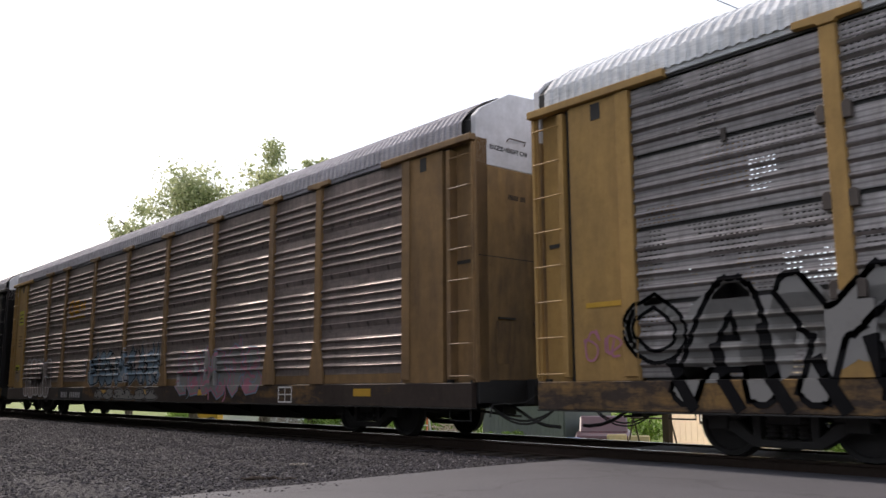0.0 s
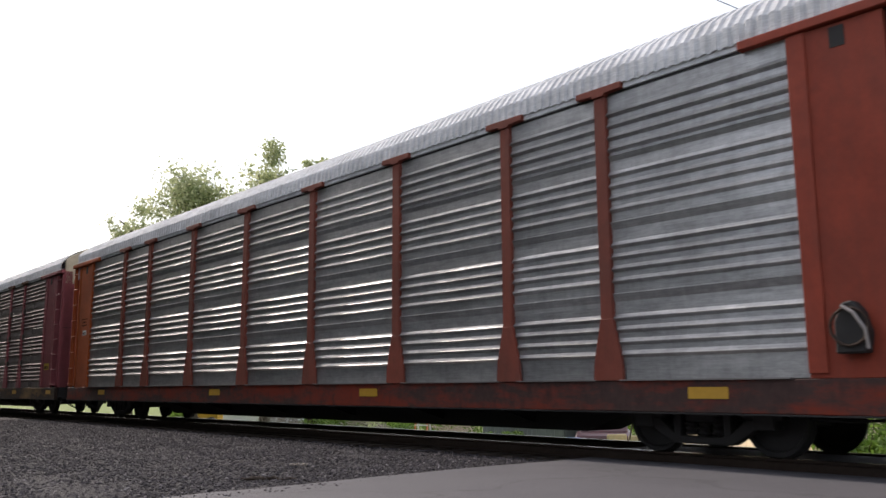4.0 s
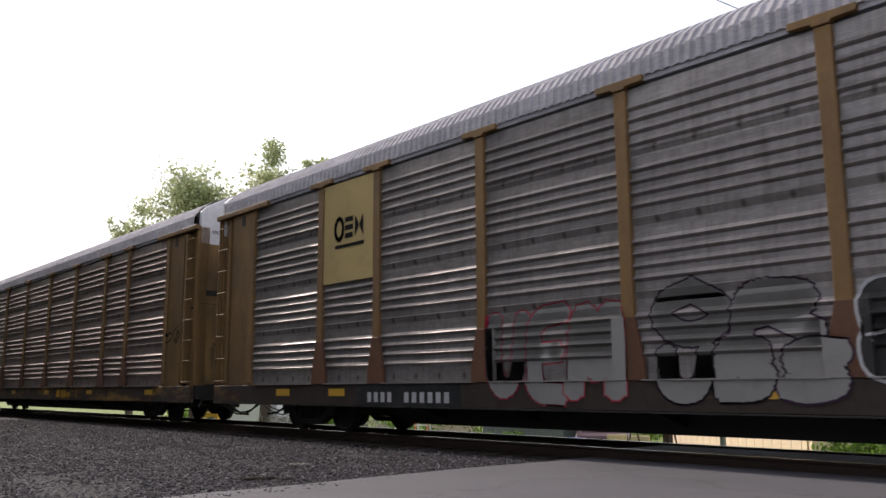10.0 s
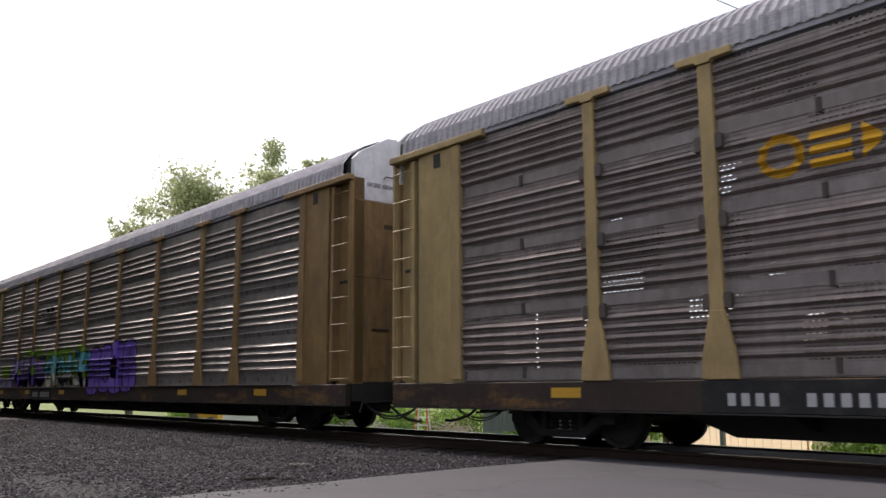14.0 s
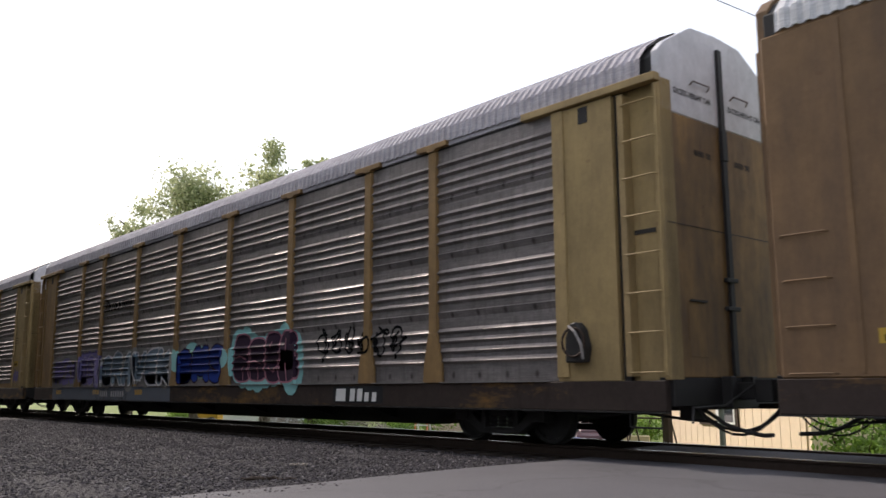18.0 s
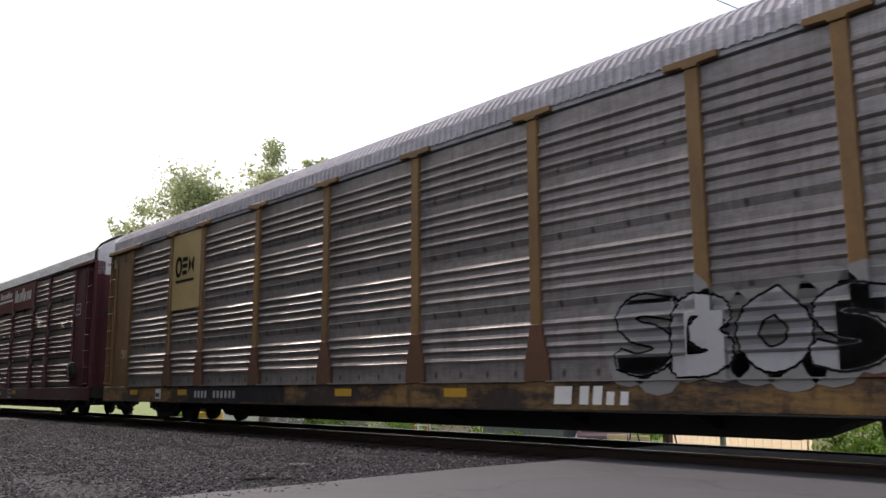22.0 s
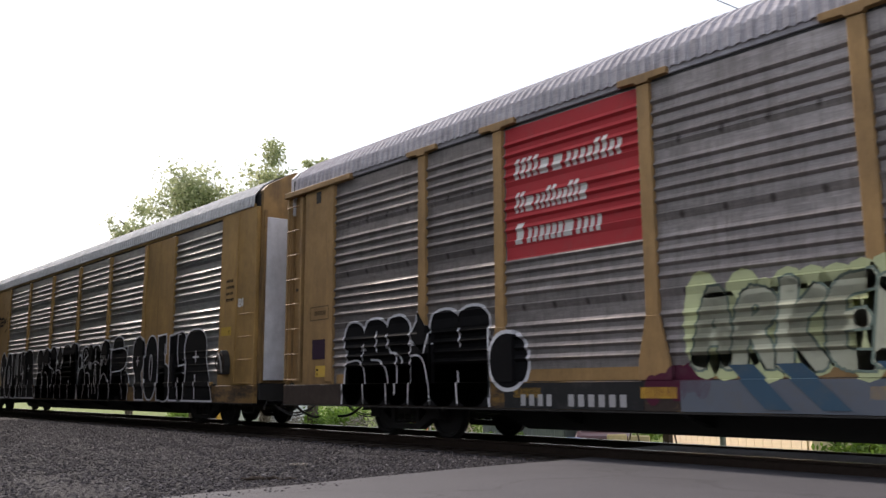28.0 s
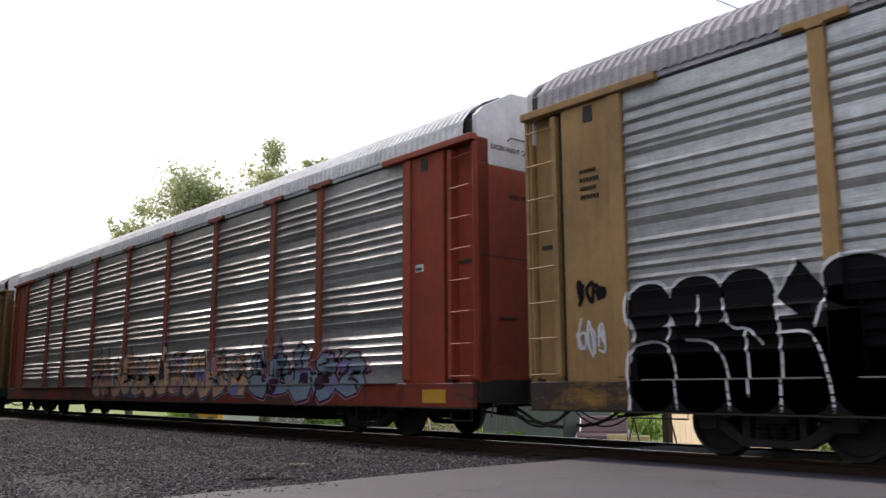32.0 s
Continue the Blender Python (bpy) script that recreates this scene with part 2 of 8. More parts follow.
def bent_tube(bm, pts, r, n=6):
    """One pipe through all the points."""
    pts = [Vector(p) for p in pts]
    rings = []
    for i, p in enumerate(pts):
        d = (pts[min(i + 1, len(pts) - 1)] - pts[max(i - 1, 0)]).normalized()
        q = d.to_track_quat("Z", "Y").to_matrix()
        ring = [p + q @ Vector((r * math.cos(2 * math.pi * k / n), r * math.sin(2 * math.pi * k / n), 0)) for k in range(n)]
        if rings:
            best = min(range(n), key=lambda o: sum((ring[(k + o) % n] - rings[-1][k].co).length for k in range(n)))
            ring = [ring[(k + best) % n] for k in range(n)]
        rings.append([bm.verts.new(v) for v in ring])
    for a, b in zip(rings, rings[1:]):
        for k in range(n):
            bm.faces.new((a[k], a[(k + 1) % n], b[(k + 1) % n], b[k]))
    bm.faces.new(rings[0][::-1])
    bm.faces.new(rings[-1])


def lathe(bm, prof, y_axis=True, n=24):
    """Turn (radius, offset) points about the y axis."""
    rings = []
    for r, o in prof:
        rings.append([bm.verts.new((r * math.cos(2 * math.pi * i / n), o, r * math.sin(2 * math.pi * i / n))) for i in range(n)])
    for p, q in zip(rings, rings[1:]):
        for i in range(n):
            bm.faces.new((p[i], p[(i + 1) % n], q[(i + 1) % n], q[i]))
    bm.faces.new(rings[0])
    bm.faces.new(rings[-1][::-1])


def mesh_of(name, bm, bevel=0.0, smooth=False):
    bmesh.ops.recalc_face_normals(bm, faces=bm.faces)
    if bevel:
        bmesh.ops.bevel(bm, geom=bm.edges[:], offset=bevel, segments=1, affect="EDGES")
    me = bpy.data.meshes.new(name)
    bm.to_mesh(me)
    bm.free()
    if smooth:
        for p in me.polygons:
            p.use_smooth = True
    return me


def part(name, mesh, material, parent=None, label="", at=None):
    """Links a mesh (or a bmesh) as one object under a thing or a part."""
    if not isinstance(mesh, bpy.types.Mesh):
        mesh = mesh_of(name, mesh)
    if not mesh.materials:
        mesh.materials.append(material)
    ob = new(name, mesh)
    if mesh.materials[0] != material:
        ob.material_slots[0].link = "OBJECT"
        ob.material_slots[0].material = material
    ob.parent = parent
    if at is not None:
        ob.matrix_basis = at
    return tagged(ob, label)


def thing(name, label, category, m=None, group="", kind=""):
    ob = new(name)
    ob.empty_display_size = 0.3
    if m is not None:
        ob.matrix_basis = m
    return tagged(ob, label, category, group, kind)


# ---- ground, track, road ----
TRACK_Y = 10.815


def build_ground():
    """One sheet to the horizon; it carries the ballast bank of the track."""
    xs = sorted(set(list(np.linspace(-60, 20, 81)) + [-2500, -900, -400, -200, -120, -80, 40, 80, 160, 400, 900, 2500]))
    ys = [-2500, -600, -150, -40, -12, -4, 0, 1.5, 3, 4.2, 5.4, 6.6, 7.6, 8.4, 9.0, 9.5, 12.2, 12.8, 13.6, 14.6, 16, 20, 30, 60, 150, 600, 2500]
    def high(x, y):
        z = -0.62
        if -2.0 < y < 13.5:
            e = min(1, max(0, (y - 1.0) / 6.0))
            z = -0.40 + 0.20 * e * e * (3 - 2 * e)
            if y > 9.3:
                z = -0.22
            if y > 12.7:
                z = -0.22 - 0.36 * (y - 12.7)
            z += 0.02 * noise.noise(Vector((x * 0.6, y * 0.8, 0)))
        elif y <= -2:
            z = -0.40
        else:
            z = -0.51 - 0.36 * min(2.4, y - 13.5) - 0.012 * min(60, max(0, y - 16))
        return z
    verts = [(x, y, high(x, y)) for x in xs for y in ys]
    n = len(ys)
    faces = [(i * n + j, (i + 1) * n + j, (i + 1) * n + j + 1, i * n + j + 1) for i in range(len(xs) - 1) for j in range(n - 1)]
    me = bpy.data.meshes.new("ground")
    me.from_pydata(verts, [], faces)
    me.materials.append(BALLAST)
    me.materials.append(GRASS)
    for p in me.polygons:
        p.material_index = 1 if p.center.y > 13.5 or p.center.y < -3 else 0
        p.use_smooth = True
    tagged(new("ground", me), "dark grey ballast and gravel verge with grass beyond", "ground", kind="structure")


def scatter_stones(name, count, x0, x1, y0, y1, zf, rmin, rmax, seed):
    rng = np.random.default_rng(seed)
    base = np.array([(0, 0, 1), (0.9, 0, 0.25), (0.2, 0.85, 0.3), (-0.8, 0.4, 0.2), (-0.6, -0.7, 0.25), (0.3, -0.9, 0.2), (0, 0, -0.6)])
    tri = np.array([(0, 1, 2), (0, 2, 3), (0, 3, 4), (0, 4, 5), (0, 5, 1), (6, 2, 1), (6, 3, 2), (6, 4, 3), (6, 5, 4), (6, 1, 5)])
    vs, fs = [], []
    k = 0
    while k < count:
        u = rng.random()
        x, y = x1 + (x0 - x1) * u ** 1.5, y0 + (y1 - y0) * rng.random()
        r = rmin + (rmax - rmin) * rng.random() ** 2.2
        a = rng.random() * 6.283
        c, s = math.cos(a), math.sin(a)
        p = base * (r * (0.7 + 0.6 * rng.random((7, 1)))) * np.array([1 + 0.4 * rng.random(), 1, 0.55 + 0.4 * rng.random()])
        p = np.stack([p[:, 0] * c - p[:, 1] * s + x, p[:, 0] * s + p[:, 1] * c + y, p[:, 2] + zf(x, y) + r * 0.2], 1)
        vs.append(p)
        fs.append(tri + 7 * k)
        k += 1
    me = bpy.data.meshes.new(name)
    me.from_pydata(np.concatenate(vs).tolist(), [], np.concatenate(fs).tolist())
    me.materials.append(STONE)
    return new(name, me)


def shoulder(x, y):
    e = min(1, max(0, (y - 1.0) / 6.0))
    return -0.40 + 0.20 * e * e * (3 - 2 * e) + 0.02 * noise.noise(Vector((x * 0.6, y * 0.8, 0)))


def build_road():
    """Asphalt street that crosses the track at right angles, with a ragged edge against the ballast."""
    rng = random.Random(4)
    ys = [-40 + i * 0.5 for i in range(101)]
    ys = [y for y in ys if y < 9.85] + [9.88]
    bm = bmesh.new()
    rows = []
    xs = [None, -6.5, -4.5, -2.0, 0.5, 3.0, 6.5]
    for y in ys:
        e = -8.02 - 0.02 * y + 0.07 * noise.noise(Vector((0, y * 0.9, 3))) + 0.03 * rng.uniform(-1, 1)
        row = []
        for x in xs:
            x = e if x is None else x
            z = -0.135 + 0.012 * (x + 8) / 6 - 0.006 * max(0, 6 - y)
            z += 0.010 * noise.noise(Vector((x * 0.5, y * 0.5, 1)))
            row.append(bm.verts.new((x, y, max(z, -0.33))))
        rows.append(row)
    for p, q in zip(rows, rows[1:]):
        for i in range(len(xs) - 1):
            bm.faces.new((p[i], p[i + 1], q[i + 1], q[i]))
    edge = bmesh.ops.extrude_face_region(bm, geom=bm.faces[:])
    for v in [g for g in edge["geom"] if isinstance(g, bmesh.types.BMVert)]:
        v.co.z -= 0.25
    tagged(part("road", mesh_of("road", bm, smooth=False), ASPHALT), "worn grey asphalt road running up to the rails", "road", kind="structure")
    bm = bmesh.new()
    box(bm, -8.1, 6.5, TRACK_Y - 0.66, TRACK_Y + 0.66, -0.3, -0.03)
    box(bm, -8.1, 6.5, TRACK_Y + 0.86, 12.9, -0.62, -0.10)
    tagged(part("road_crossing", bm, ASPHALT), "asphalt infill between and beyond the rails", "road", kind="structure")


def build_track():
    prof = [(-0.07, -0.17), (0.07, -0.17), (0.07, -0.158), (0.012, -0.14), (0.010, -0.045), (0.034, -0.03), (0.036, -0.004), (0.03, 0.0), (-0.03, 0.0), (-0.036, -0.004), (-0.034, -0.03), (-0.010, -0.045), (-0.012, -0.14), (-0.07, -0.158)]
    for s in (-1, 1):
        rail = thing("rail", "long steel rail, rusty sides and bright worn head", "rail", pose(0, TRACK_Y + s * 0.753, 0), kind="structure")
        bm = bmesh.new()
        prism(bm, [(y, z - 0.004) for y, z in prof], "x", -900, 900)
        part("rail_web", bm, RAIL_SIDE, rail)
        bm = bmesh.new()
        prism(bm, [(-0.03, -0.004), (0.03, -0.004), (0.026, 0.0), (-0.026, 0.0)], "x", -900, 900)
        part("rail_head", bm, RAIL_HEAD, rail, "shiny worn rail head")
    bm = bmesh.new()
    x = -70.0
    while x < 30:
        if not -8.3 < x < 6.6:
            box(bm, x, x + 0.23, TRACK_Y - 1.3, TRACK_Y + 1.3, -0.36, -0.172)
        x += 0.52
    tagged(part("sleepers", bm, TIE_WOOD), "dark creosoted timber sleepers half buried in ballast", "sleepers", kind="stuff")


GRASS = plain("sunlit_grass", (0.13, 0.17, 0.035), 0.8, 0, 3.0, 0.45)


def belt(x0, x1, step, front, tall):
    """A run of woodland edge, added out of view along the near side: front gives its y, tall its height."""
    bm = bmesh.new()
    rows = []
    n = int((x1 - x0) / step)
    for i in range(n + 1):
        x = x0 + i * step
        h = tall + 2.0 * noise.noise(Vector((x * 0.09, 0, 5))) + 1.2 * noise.noise(Vector((x * 0.35, 1, 5)))
        y = front(x) - 0.9 + 0.8 * noise.noise(Vector((x * 0.2, 7, 1)))
        rows.append([bm.verts.new(p) for p in ((x, y, -0.6), (x, y + 0.6, 1.5), (x, y + 0.3 + 0.5 * noise.noise(Vector((x, 3, 3))), h * 0.6), (x, y - 1.2, h), (x, y - 4.5, h * 0.8), (x, y - 6, -0.6))])
    for p, q in zip(rows, rows[1:]):
        for k in range(5):
            bm.faces.new((p[k], p[k + 1], q[k + 1], q[k]))
    return mesh_of("backdrop_woodland", bm)


def build_far_bank():
    """Unseen woodland added to close the near side and darken what the wagons reflect: set back by the road, close to
    the line further up.
    """
    tagged(part("backdrop_woodland", belt(-11.0, 160.0, 2.6, lambda x: -15.0, 5.6), WOODS), "unseen dark belt of trees added beyond the road to block low sky", "trees", kind="structure")
    tagged(part("backdrop_woodland", belt(-300.0, -13.0, 2.6, lambda x: float(np.interp(-x, [13, 20, 30, 60, 300], [-2.2, 1.2, 3.2, 4.8, 5.2])), 13.0), WOODS), "unseen dark belt of trees added beside the line to block low sky", "trees", kind="structure")


# dark filling of the added belts that hold back sky light
WOODS = plain("dark_woodland", (0.022, 0.028, 0.014), 0.95, 0, 1.2, 0.5, 0.8)
build_far_bank()
build_ground()
build_road()
build_track()
tagged(scatter_stones("ballast_stones", 90000, -34, -8.0, 2.0, 9.6, shoulder, 0.005, 0.028, 1), "loose dark grey ballast stones beside the track", "ballast", kind="stuff")
tagged(scatter_stones("road_edge_grit", 1500, -9.2, -7.7, 1.5, 9.6, lambda x, y: -0.15, 0.006, 0.02, 2), "small grit along the asphalt edge", "grit", kind="stuff")


# ---- autorack wagons ----
# Own space of a wagon: x along it, near side at y = -1.525, z = 0 on the rail.
SIDE = 1.50
EDGE = 11.75
POSTS = [-8.98, -7.08, -4.27, -1.43, 1.43, 4.27, 7.08, 8.98]
BAYS = list(zip([-EDGE] + POSTS, POSTS + [EDGE]))
ROWS = [0.955, 1.945, 2.935, 3.93, 4.915]
SPEED, PITCH, START = 16.06, 28.57, 5.2
RIDGE = {
    "ribbed": ((0.34, 0.505, 0.67, 0.83),) * 3 + ((0.20, 0.37, 0.54, 0.71),),
    "slotted": ((0.20, 0.38, 0.56, 0.74),) * 4,
    "board": ((),) * 4,
    "banded": ((0.28, 0.42, 0.56, 0.70, 0.84),) * 4,
}


def ridge_profile(style, row):
    """(z, depth) points up one panel row; depth is how far the sheet stands out."""
    style = style.rstrip("+")
    h = ROWS[row + 1] - ROWS[row]
    lo, hi = (0.028, h - 0.028) if style == "slotted" else (0.0, h)
    pts = [(lo, 0.0)]
    if style == "ribbed" and row:
        pts += [(0.03, 0.0), (0.105, 0.030), (0.12, 0.002)] if row == 3 else [(0.06, 0.0), (0.16, 0.034), (0.18, 0.002)]
    for z in RIDGE[style][row]:
        pts += [(z - 0.045, 0.0), (z - 0.012, 0.044), (z - 0.002, 0.047), (z + 0.016, 0.029), (z + 0.052, 0.004)]
    return pts + [(hi, 0.0)]


def depth_at(style, x, z):
    """How far the wagon's side stands out at (x, z), for paint that follows it; a style with a plus sits over plain sheet too."""
    if style == "board":
        return 0.060
    if style.endswith("+"):
        if 0.93 < z < 1.04:
            return 0.087
        return max(0.042, depth_at(style[:-1], x, z))
    if z < ROWS[0] - 0.01:
        return 0.068
    for p in POSTS:
        if abs(x - p) < (0.27 if z < 1.78 else 0.105):
            return 0.080
    if abs(x) > EDGE:
        return 0.076 if abs(x) < EDGE + 0.22 else 0.052
    for r in range(4):
        if z <= ROWS[r + 1] or r == 3:
            pts = ridge_profile(style, r)
            return float(np.interp(z - ROWS[r], [p[0] for p in pts], [p[1] for p in pts]))
    return 0.0


@lru_cache(None)
def panel_mesh(style, row, width):
    bm = bmesh.new()
    pts = ridge_profile(style, row)
    w = width / 2 - 0.012
    out = [(-d, z) for z, d in pts]
    back = [(-d + 0.006, z) for z, d in reversed(pts)]
    prism(bm, out + back, "x", -w, w)
    return mesh_of("side_panel", bm)


@lru_cache(None)
def flat_mesh(name, x0, x1, y0, y1, z0, z1, bevel=0.0):
    bm = bmesh.new()
    box(bm, x0, x1, y0, y1, z0, z1)
    return mesh_of(name, bm, bevel)


@lru_cache(None)
def post_mesh(flare):
    bm = bmesh.new()
    w = 0.098
    pts = [(-0.26, 1.0), (0.26, 1.0), (0.235, 1.22), (w, 1.78), (w, 4.9), (-w, 4.9), (-w, 1.78), (-0.235, 1.22)] if flare else [(-w, 0.95), (w, 0.95), (w, 4.9), (-w, 4.9)]
    prism(bm, pts, "y", -0.075, 0.02)
    return mesh_of("side_post", bm, 0.008)


@lru_cache(None)
def roof_mesh(smooth_roof):
    """Ribs run across the roof; side fascia, sloping flank and flat crown."""
    near = [(-1.545, 5.025), (-1.53, 5.28), (-1.36, 5.49), (-1.05, 5.70), (-0.70, 5.86)]
    sect = near + [(0.0, 5.90)] + [(-y, z) for y, z in reversed(near)]
    step, a = 0.157, 13.3
    xs = []
    x = -a
    while x < a - 0.01:
        xs += [(x, 0.0), (x + 0.050, 0.0), (x + 0.072, 0.028), (x + 0.135, 0.028)]
        x += step
    xs.append((min(x, a), 0.0))
    if smooth_roof:
        sect = [(y, z + (0.10 if abs(y) < 1.5 else 0.06 if abs(y) < 1.54 else 0.0)) for y, z in sect]
        xs = [(-a + i * 2.67, 0.0) for i in range(11)]
    verts = []
    for x, h in xs:
        for y, z in sect:
            n = Vector((y * 0.75, z - 4.6)).normalized()
            verts.append((x, y + n.x * h, z + n.y * h))
    m = len(sect)
    faces = [(i * m + j, (i + 1) * m + j, (i + 1) * m + j + 1, i * m + j + 1) for i in range(len(xs) - 1) for j in range(m - 1)]
    me = bpy.data.meshes.new("roof")
    me.from_pydata(verts, [], faces)
    bm = bmesh.new()
    bm.from_mesh(me)
    bmesh.ops.solidify(bm, geom=bm.faces[:], thickness=0.02)
    bpy.data.meshes.remove(me)
    return mesh_of("roof", bm)


@lru_cache(None)
def end_door_mesh(part_of):
    low = [(-1.42, 0.98), (1.42, 0.98), (1.46, 4.55), (-1.46, 4.55)]
    top = [(-1.46, 4.55), (1.46, 4.55), (1.46, 5.38), (1.30, 5.54), (0.64, 5.91), (0.0, 5.95), (-0.64, 5.91), (-1.30, 5.54), (-1.46, 5.38)]
    bm = bmesh.new()
    prism(bm, low if part_of == "low" else top, "x", 0.0, 0.12)
    return mesh_of("end_door", bm, 0.012)


@lru_cache(None)
def cap_mesh():
    """Curved end hood between the roof sheets and the door."""
    bm = bmesh.new()
    pts = [(-1.47, 5.02), (1.47, 5.02), (1.47, 5.30), (1.30, 5.48), (1.0, 5.68), (0.70, 5.82), (-0.70, 5.82), (-1.0, 5.68), (-1.30, 5.48), (-1.47, 5.30)]
    prism(bm, pts, "x", 0.0, 0.34)
    return mesh_of("end_hood", bm, 0.01)


@lru_cache(None)
def wheelset_mesh():
    bm = bmesh.new()
    prof = [(0.02, -0.055), (0.12, -0.055), (0.17, -0.03), (0.34, -0.02), (0.36, -0.06), (0.412, -0.065), (0.42, 0.045), (0.447, 0.06), (0.447, 0.078), (0.36, 0.078), (0.34, 0.02), (0.12, 0.03), (0.02, 0.05)]
    for s in (-1, 1):
        b2 = bmesh.new()
        lathe(b2, [(r, s * (-o)) for r, o in prof] if s == 1 else [(r, o) for r, o in prof], n=28)
        for v in b2.verts:
            v.co.y += s * 0.76
        me = bpy.data.meshes.new("w")
        b2.to_mesh(me)
        b2.free()
        bm.from_mesh(me)
        bpy.data.meshes.remove(me)
    tube(bm, (0, -1.0, 0), (0, 1.0, 0), 0.085, 12)
    return mesh_of("wheelset", bm)


@lru_cache(None)
def side_frame_mesh():
    """Cast truck side frame: arched top, spring window, pedestals over the axles."""
    bm = bmesh.new()
    t = 0.09
    prism(bm, [(-1.12, 0.46), (-1.05, 0.58), (-0.62, 0.62), (-0.38, 0.70), (0.38, 0.70), (0.62, 0.62), (1.05, 0.58), (1.12, 0.46), (0.62, 0.46), (0.42, 0.56), (-0.42, 0.56), (-0.62, 0.46)], "y", -t, t)
    prism(bm, [(-0.95, 0.46), (-0.62, 0.46), (-0.36, 0.24), (0.36, 0.24), (0.62, 0.46), (0.95, 0.46), (0.42, 0.14), (-0.42, 0.14)], "y", -t, t)
    for s in (-1, 1):
        box(bm, s * 0.36 - 0.05, s * 0.36 + 0.05, -t, t, 0.2, 0.6)
        box(bm, s * 0.865 - 0.14, s * 0.865 + 0.14, -t - 0.03, t + 0.03, 0.34, 0.56)
    return mesh_of("side_frame", bm, 0.012)


@lru_cache(None)
def spring_mesh():
    bm = bmesh.new()
    n, rings = 10, []
    for k in range(11):
        r = 0.085 if k % 2 else 0.06
        rings.append([bm.verts.new((r * math.cos(6.2832 * i / n), r * math.sin(6.2832 * i / n), 0.25 + k * 0.03)) for i in range(n)])
    for p, q in zip(rings, rings[1:]):
        for i in range(n):
            bm.faces.new((p[i], p[(i + 1) % n], q[(i + 1) % n], q[i]))
    return mesh_of("coil_spring", bm)


@lru_cache(None)
def bolster_mesh():
    bm = bmesh.new()
    prism(bm, [(-1.1, 0.42), (1.1, 0.42), (1.1, 0.62), (0.5, 0.66), (-0.5, 0.66), (-1.1, 0.62)], "x", -0.2, 0.2)
    return mesh_of("bolster", bm, 0.01)


@lru_cache(None)
def center_sill_mesh():
    bm = bmesh.new()
    prism(bm, [(-11.2, 0.62), (-10.9, 0.46), (-8.3, 0.46), (-7.6, 0.20), (7.6, 0.20), (8.3, 0.46), (10.9, 0.46), (13.6, 0.56), (13.6, 0.9), (-13.6, 0.9), (-13.6, 0.56)][0:11], "y", -0.42, 0.42)
    return mesh_of("center_sill", bm)


@lru_cache(None)
def bearer_mesh():
    bm = bmesh.new()
    prism(bm, [(-1.48, 0.62), (-0.4, 0.3), (0.4, 0.3), (1.48, 0.62), (1.48, 0.9), (-1.48, 0.9)], "x", -0.05, 0.05)
    return mesh_of("cross_bearer", bm)


@lru_cache(None)
def coupler_mesh():
    bm = bmesh.new()
    box(bm, 13.2, 14.0, -0.09, 0.09, 0.70, 0.92)
    prism(bm, [(14.0, -0.20), (14.26, -0.23), (14.285, -0.05), (14.20, 0.02), (14.285, 0.1), (14.25, 0.2), (14.0, 0.17)], "z", 0.66, 0.96)
    return mesh_of("coupler", bm, 0.012)


@lru_cache(None)
def hose_mesh(seed):
    rng = random.Random(seed)
    bm = bmesh.new()
    pts = [(13.3, -0.42, 0.58)]
    for i in range(9):
        u = (i + 1) / 9
        pts.append((13.3 + u * 0.99, -0.42 + 0.1 * u, 0.58 - 0.34 * math.sin(math.pi * min(1, u * 0.56)) + rng.uniform(-0.01, 0.01)))
    bent_tube(bm, pts, 0.028, 8)
    return mesh_of("air_hose", bm)


@lru_cache(None)
def lever_mesh():
    bm = bmesh.new()
    bent_tube(bm, [(13.95, -0.1, 0.9), (13.8, -0.6, 0.62), (13.8, -1.35, 0.6), (13.85, -1.45, 0.42)], 0.016)
    return mesh_of("uncoupling_lever", bm)


@lru_cache(None)
def step_mesh():
    bm = bmesh.new()
    bent_tube(bm, [(12.9, -1.45, 0.56), (12.9, -1.45, 0.34), (13.4, -1.45, 0.34), (13.4, -1.45, 0.56)], 0.016)
    return mesh_of("stirrup_step", bm)


@lru_cache(None)
def brake_pipe_mesh():
    bm = bmesh.new()
    bent_tube(bm, [(10.9, -0.75, 0.5), (11.8, -0.8, 0.46), (12.6, -0.7, 0.50), (13.2, -0.55, 0.42), (13.6, -0.5, 0.40)], 0.022)
    return mesh_of("brake_pipe", bm)


@lru_cache(None)
def brake_box_mesh():
    """Hand brake housing: a rounded cast box with a bracket above it."""
    bm = bmesh.new()
    prism(bm, [(-0.17, -0.26), (0.15, -0.26), (0.19, -0.05), (0.12, 0.20), (0.03, 0.30), (-0.08, 0.28), (-0.17, 0.08)], "y", -0.07, 0.10)
    return mesh_of("brake_housing", bm, 0.02)


@lru_cache(None)
def brake_ring_mesh():
    bm = bmesh.new()
    bent_tube(bm, [(0.20 * math.cos(6.2832 * i / 16), 0, 0.20 * math.sin(6.2832 * i / 16)) for i in range(17)], 0.017)
    return mesh_of("brake_ring", bm)


@lru_cache(None)
def brake_lever_mesh():
    bm = bmesh.new()
    bent_tube(bm, [(-0.05, -0.02, 0.24), (0.08, -0.05, 0.16), (0.19, -0.05, -0.02), (0.21, -0.04, -0.22)], 0.02)
    return mesh_of("brake_lever", bm)


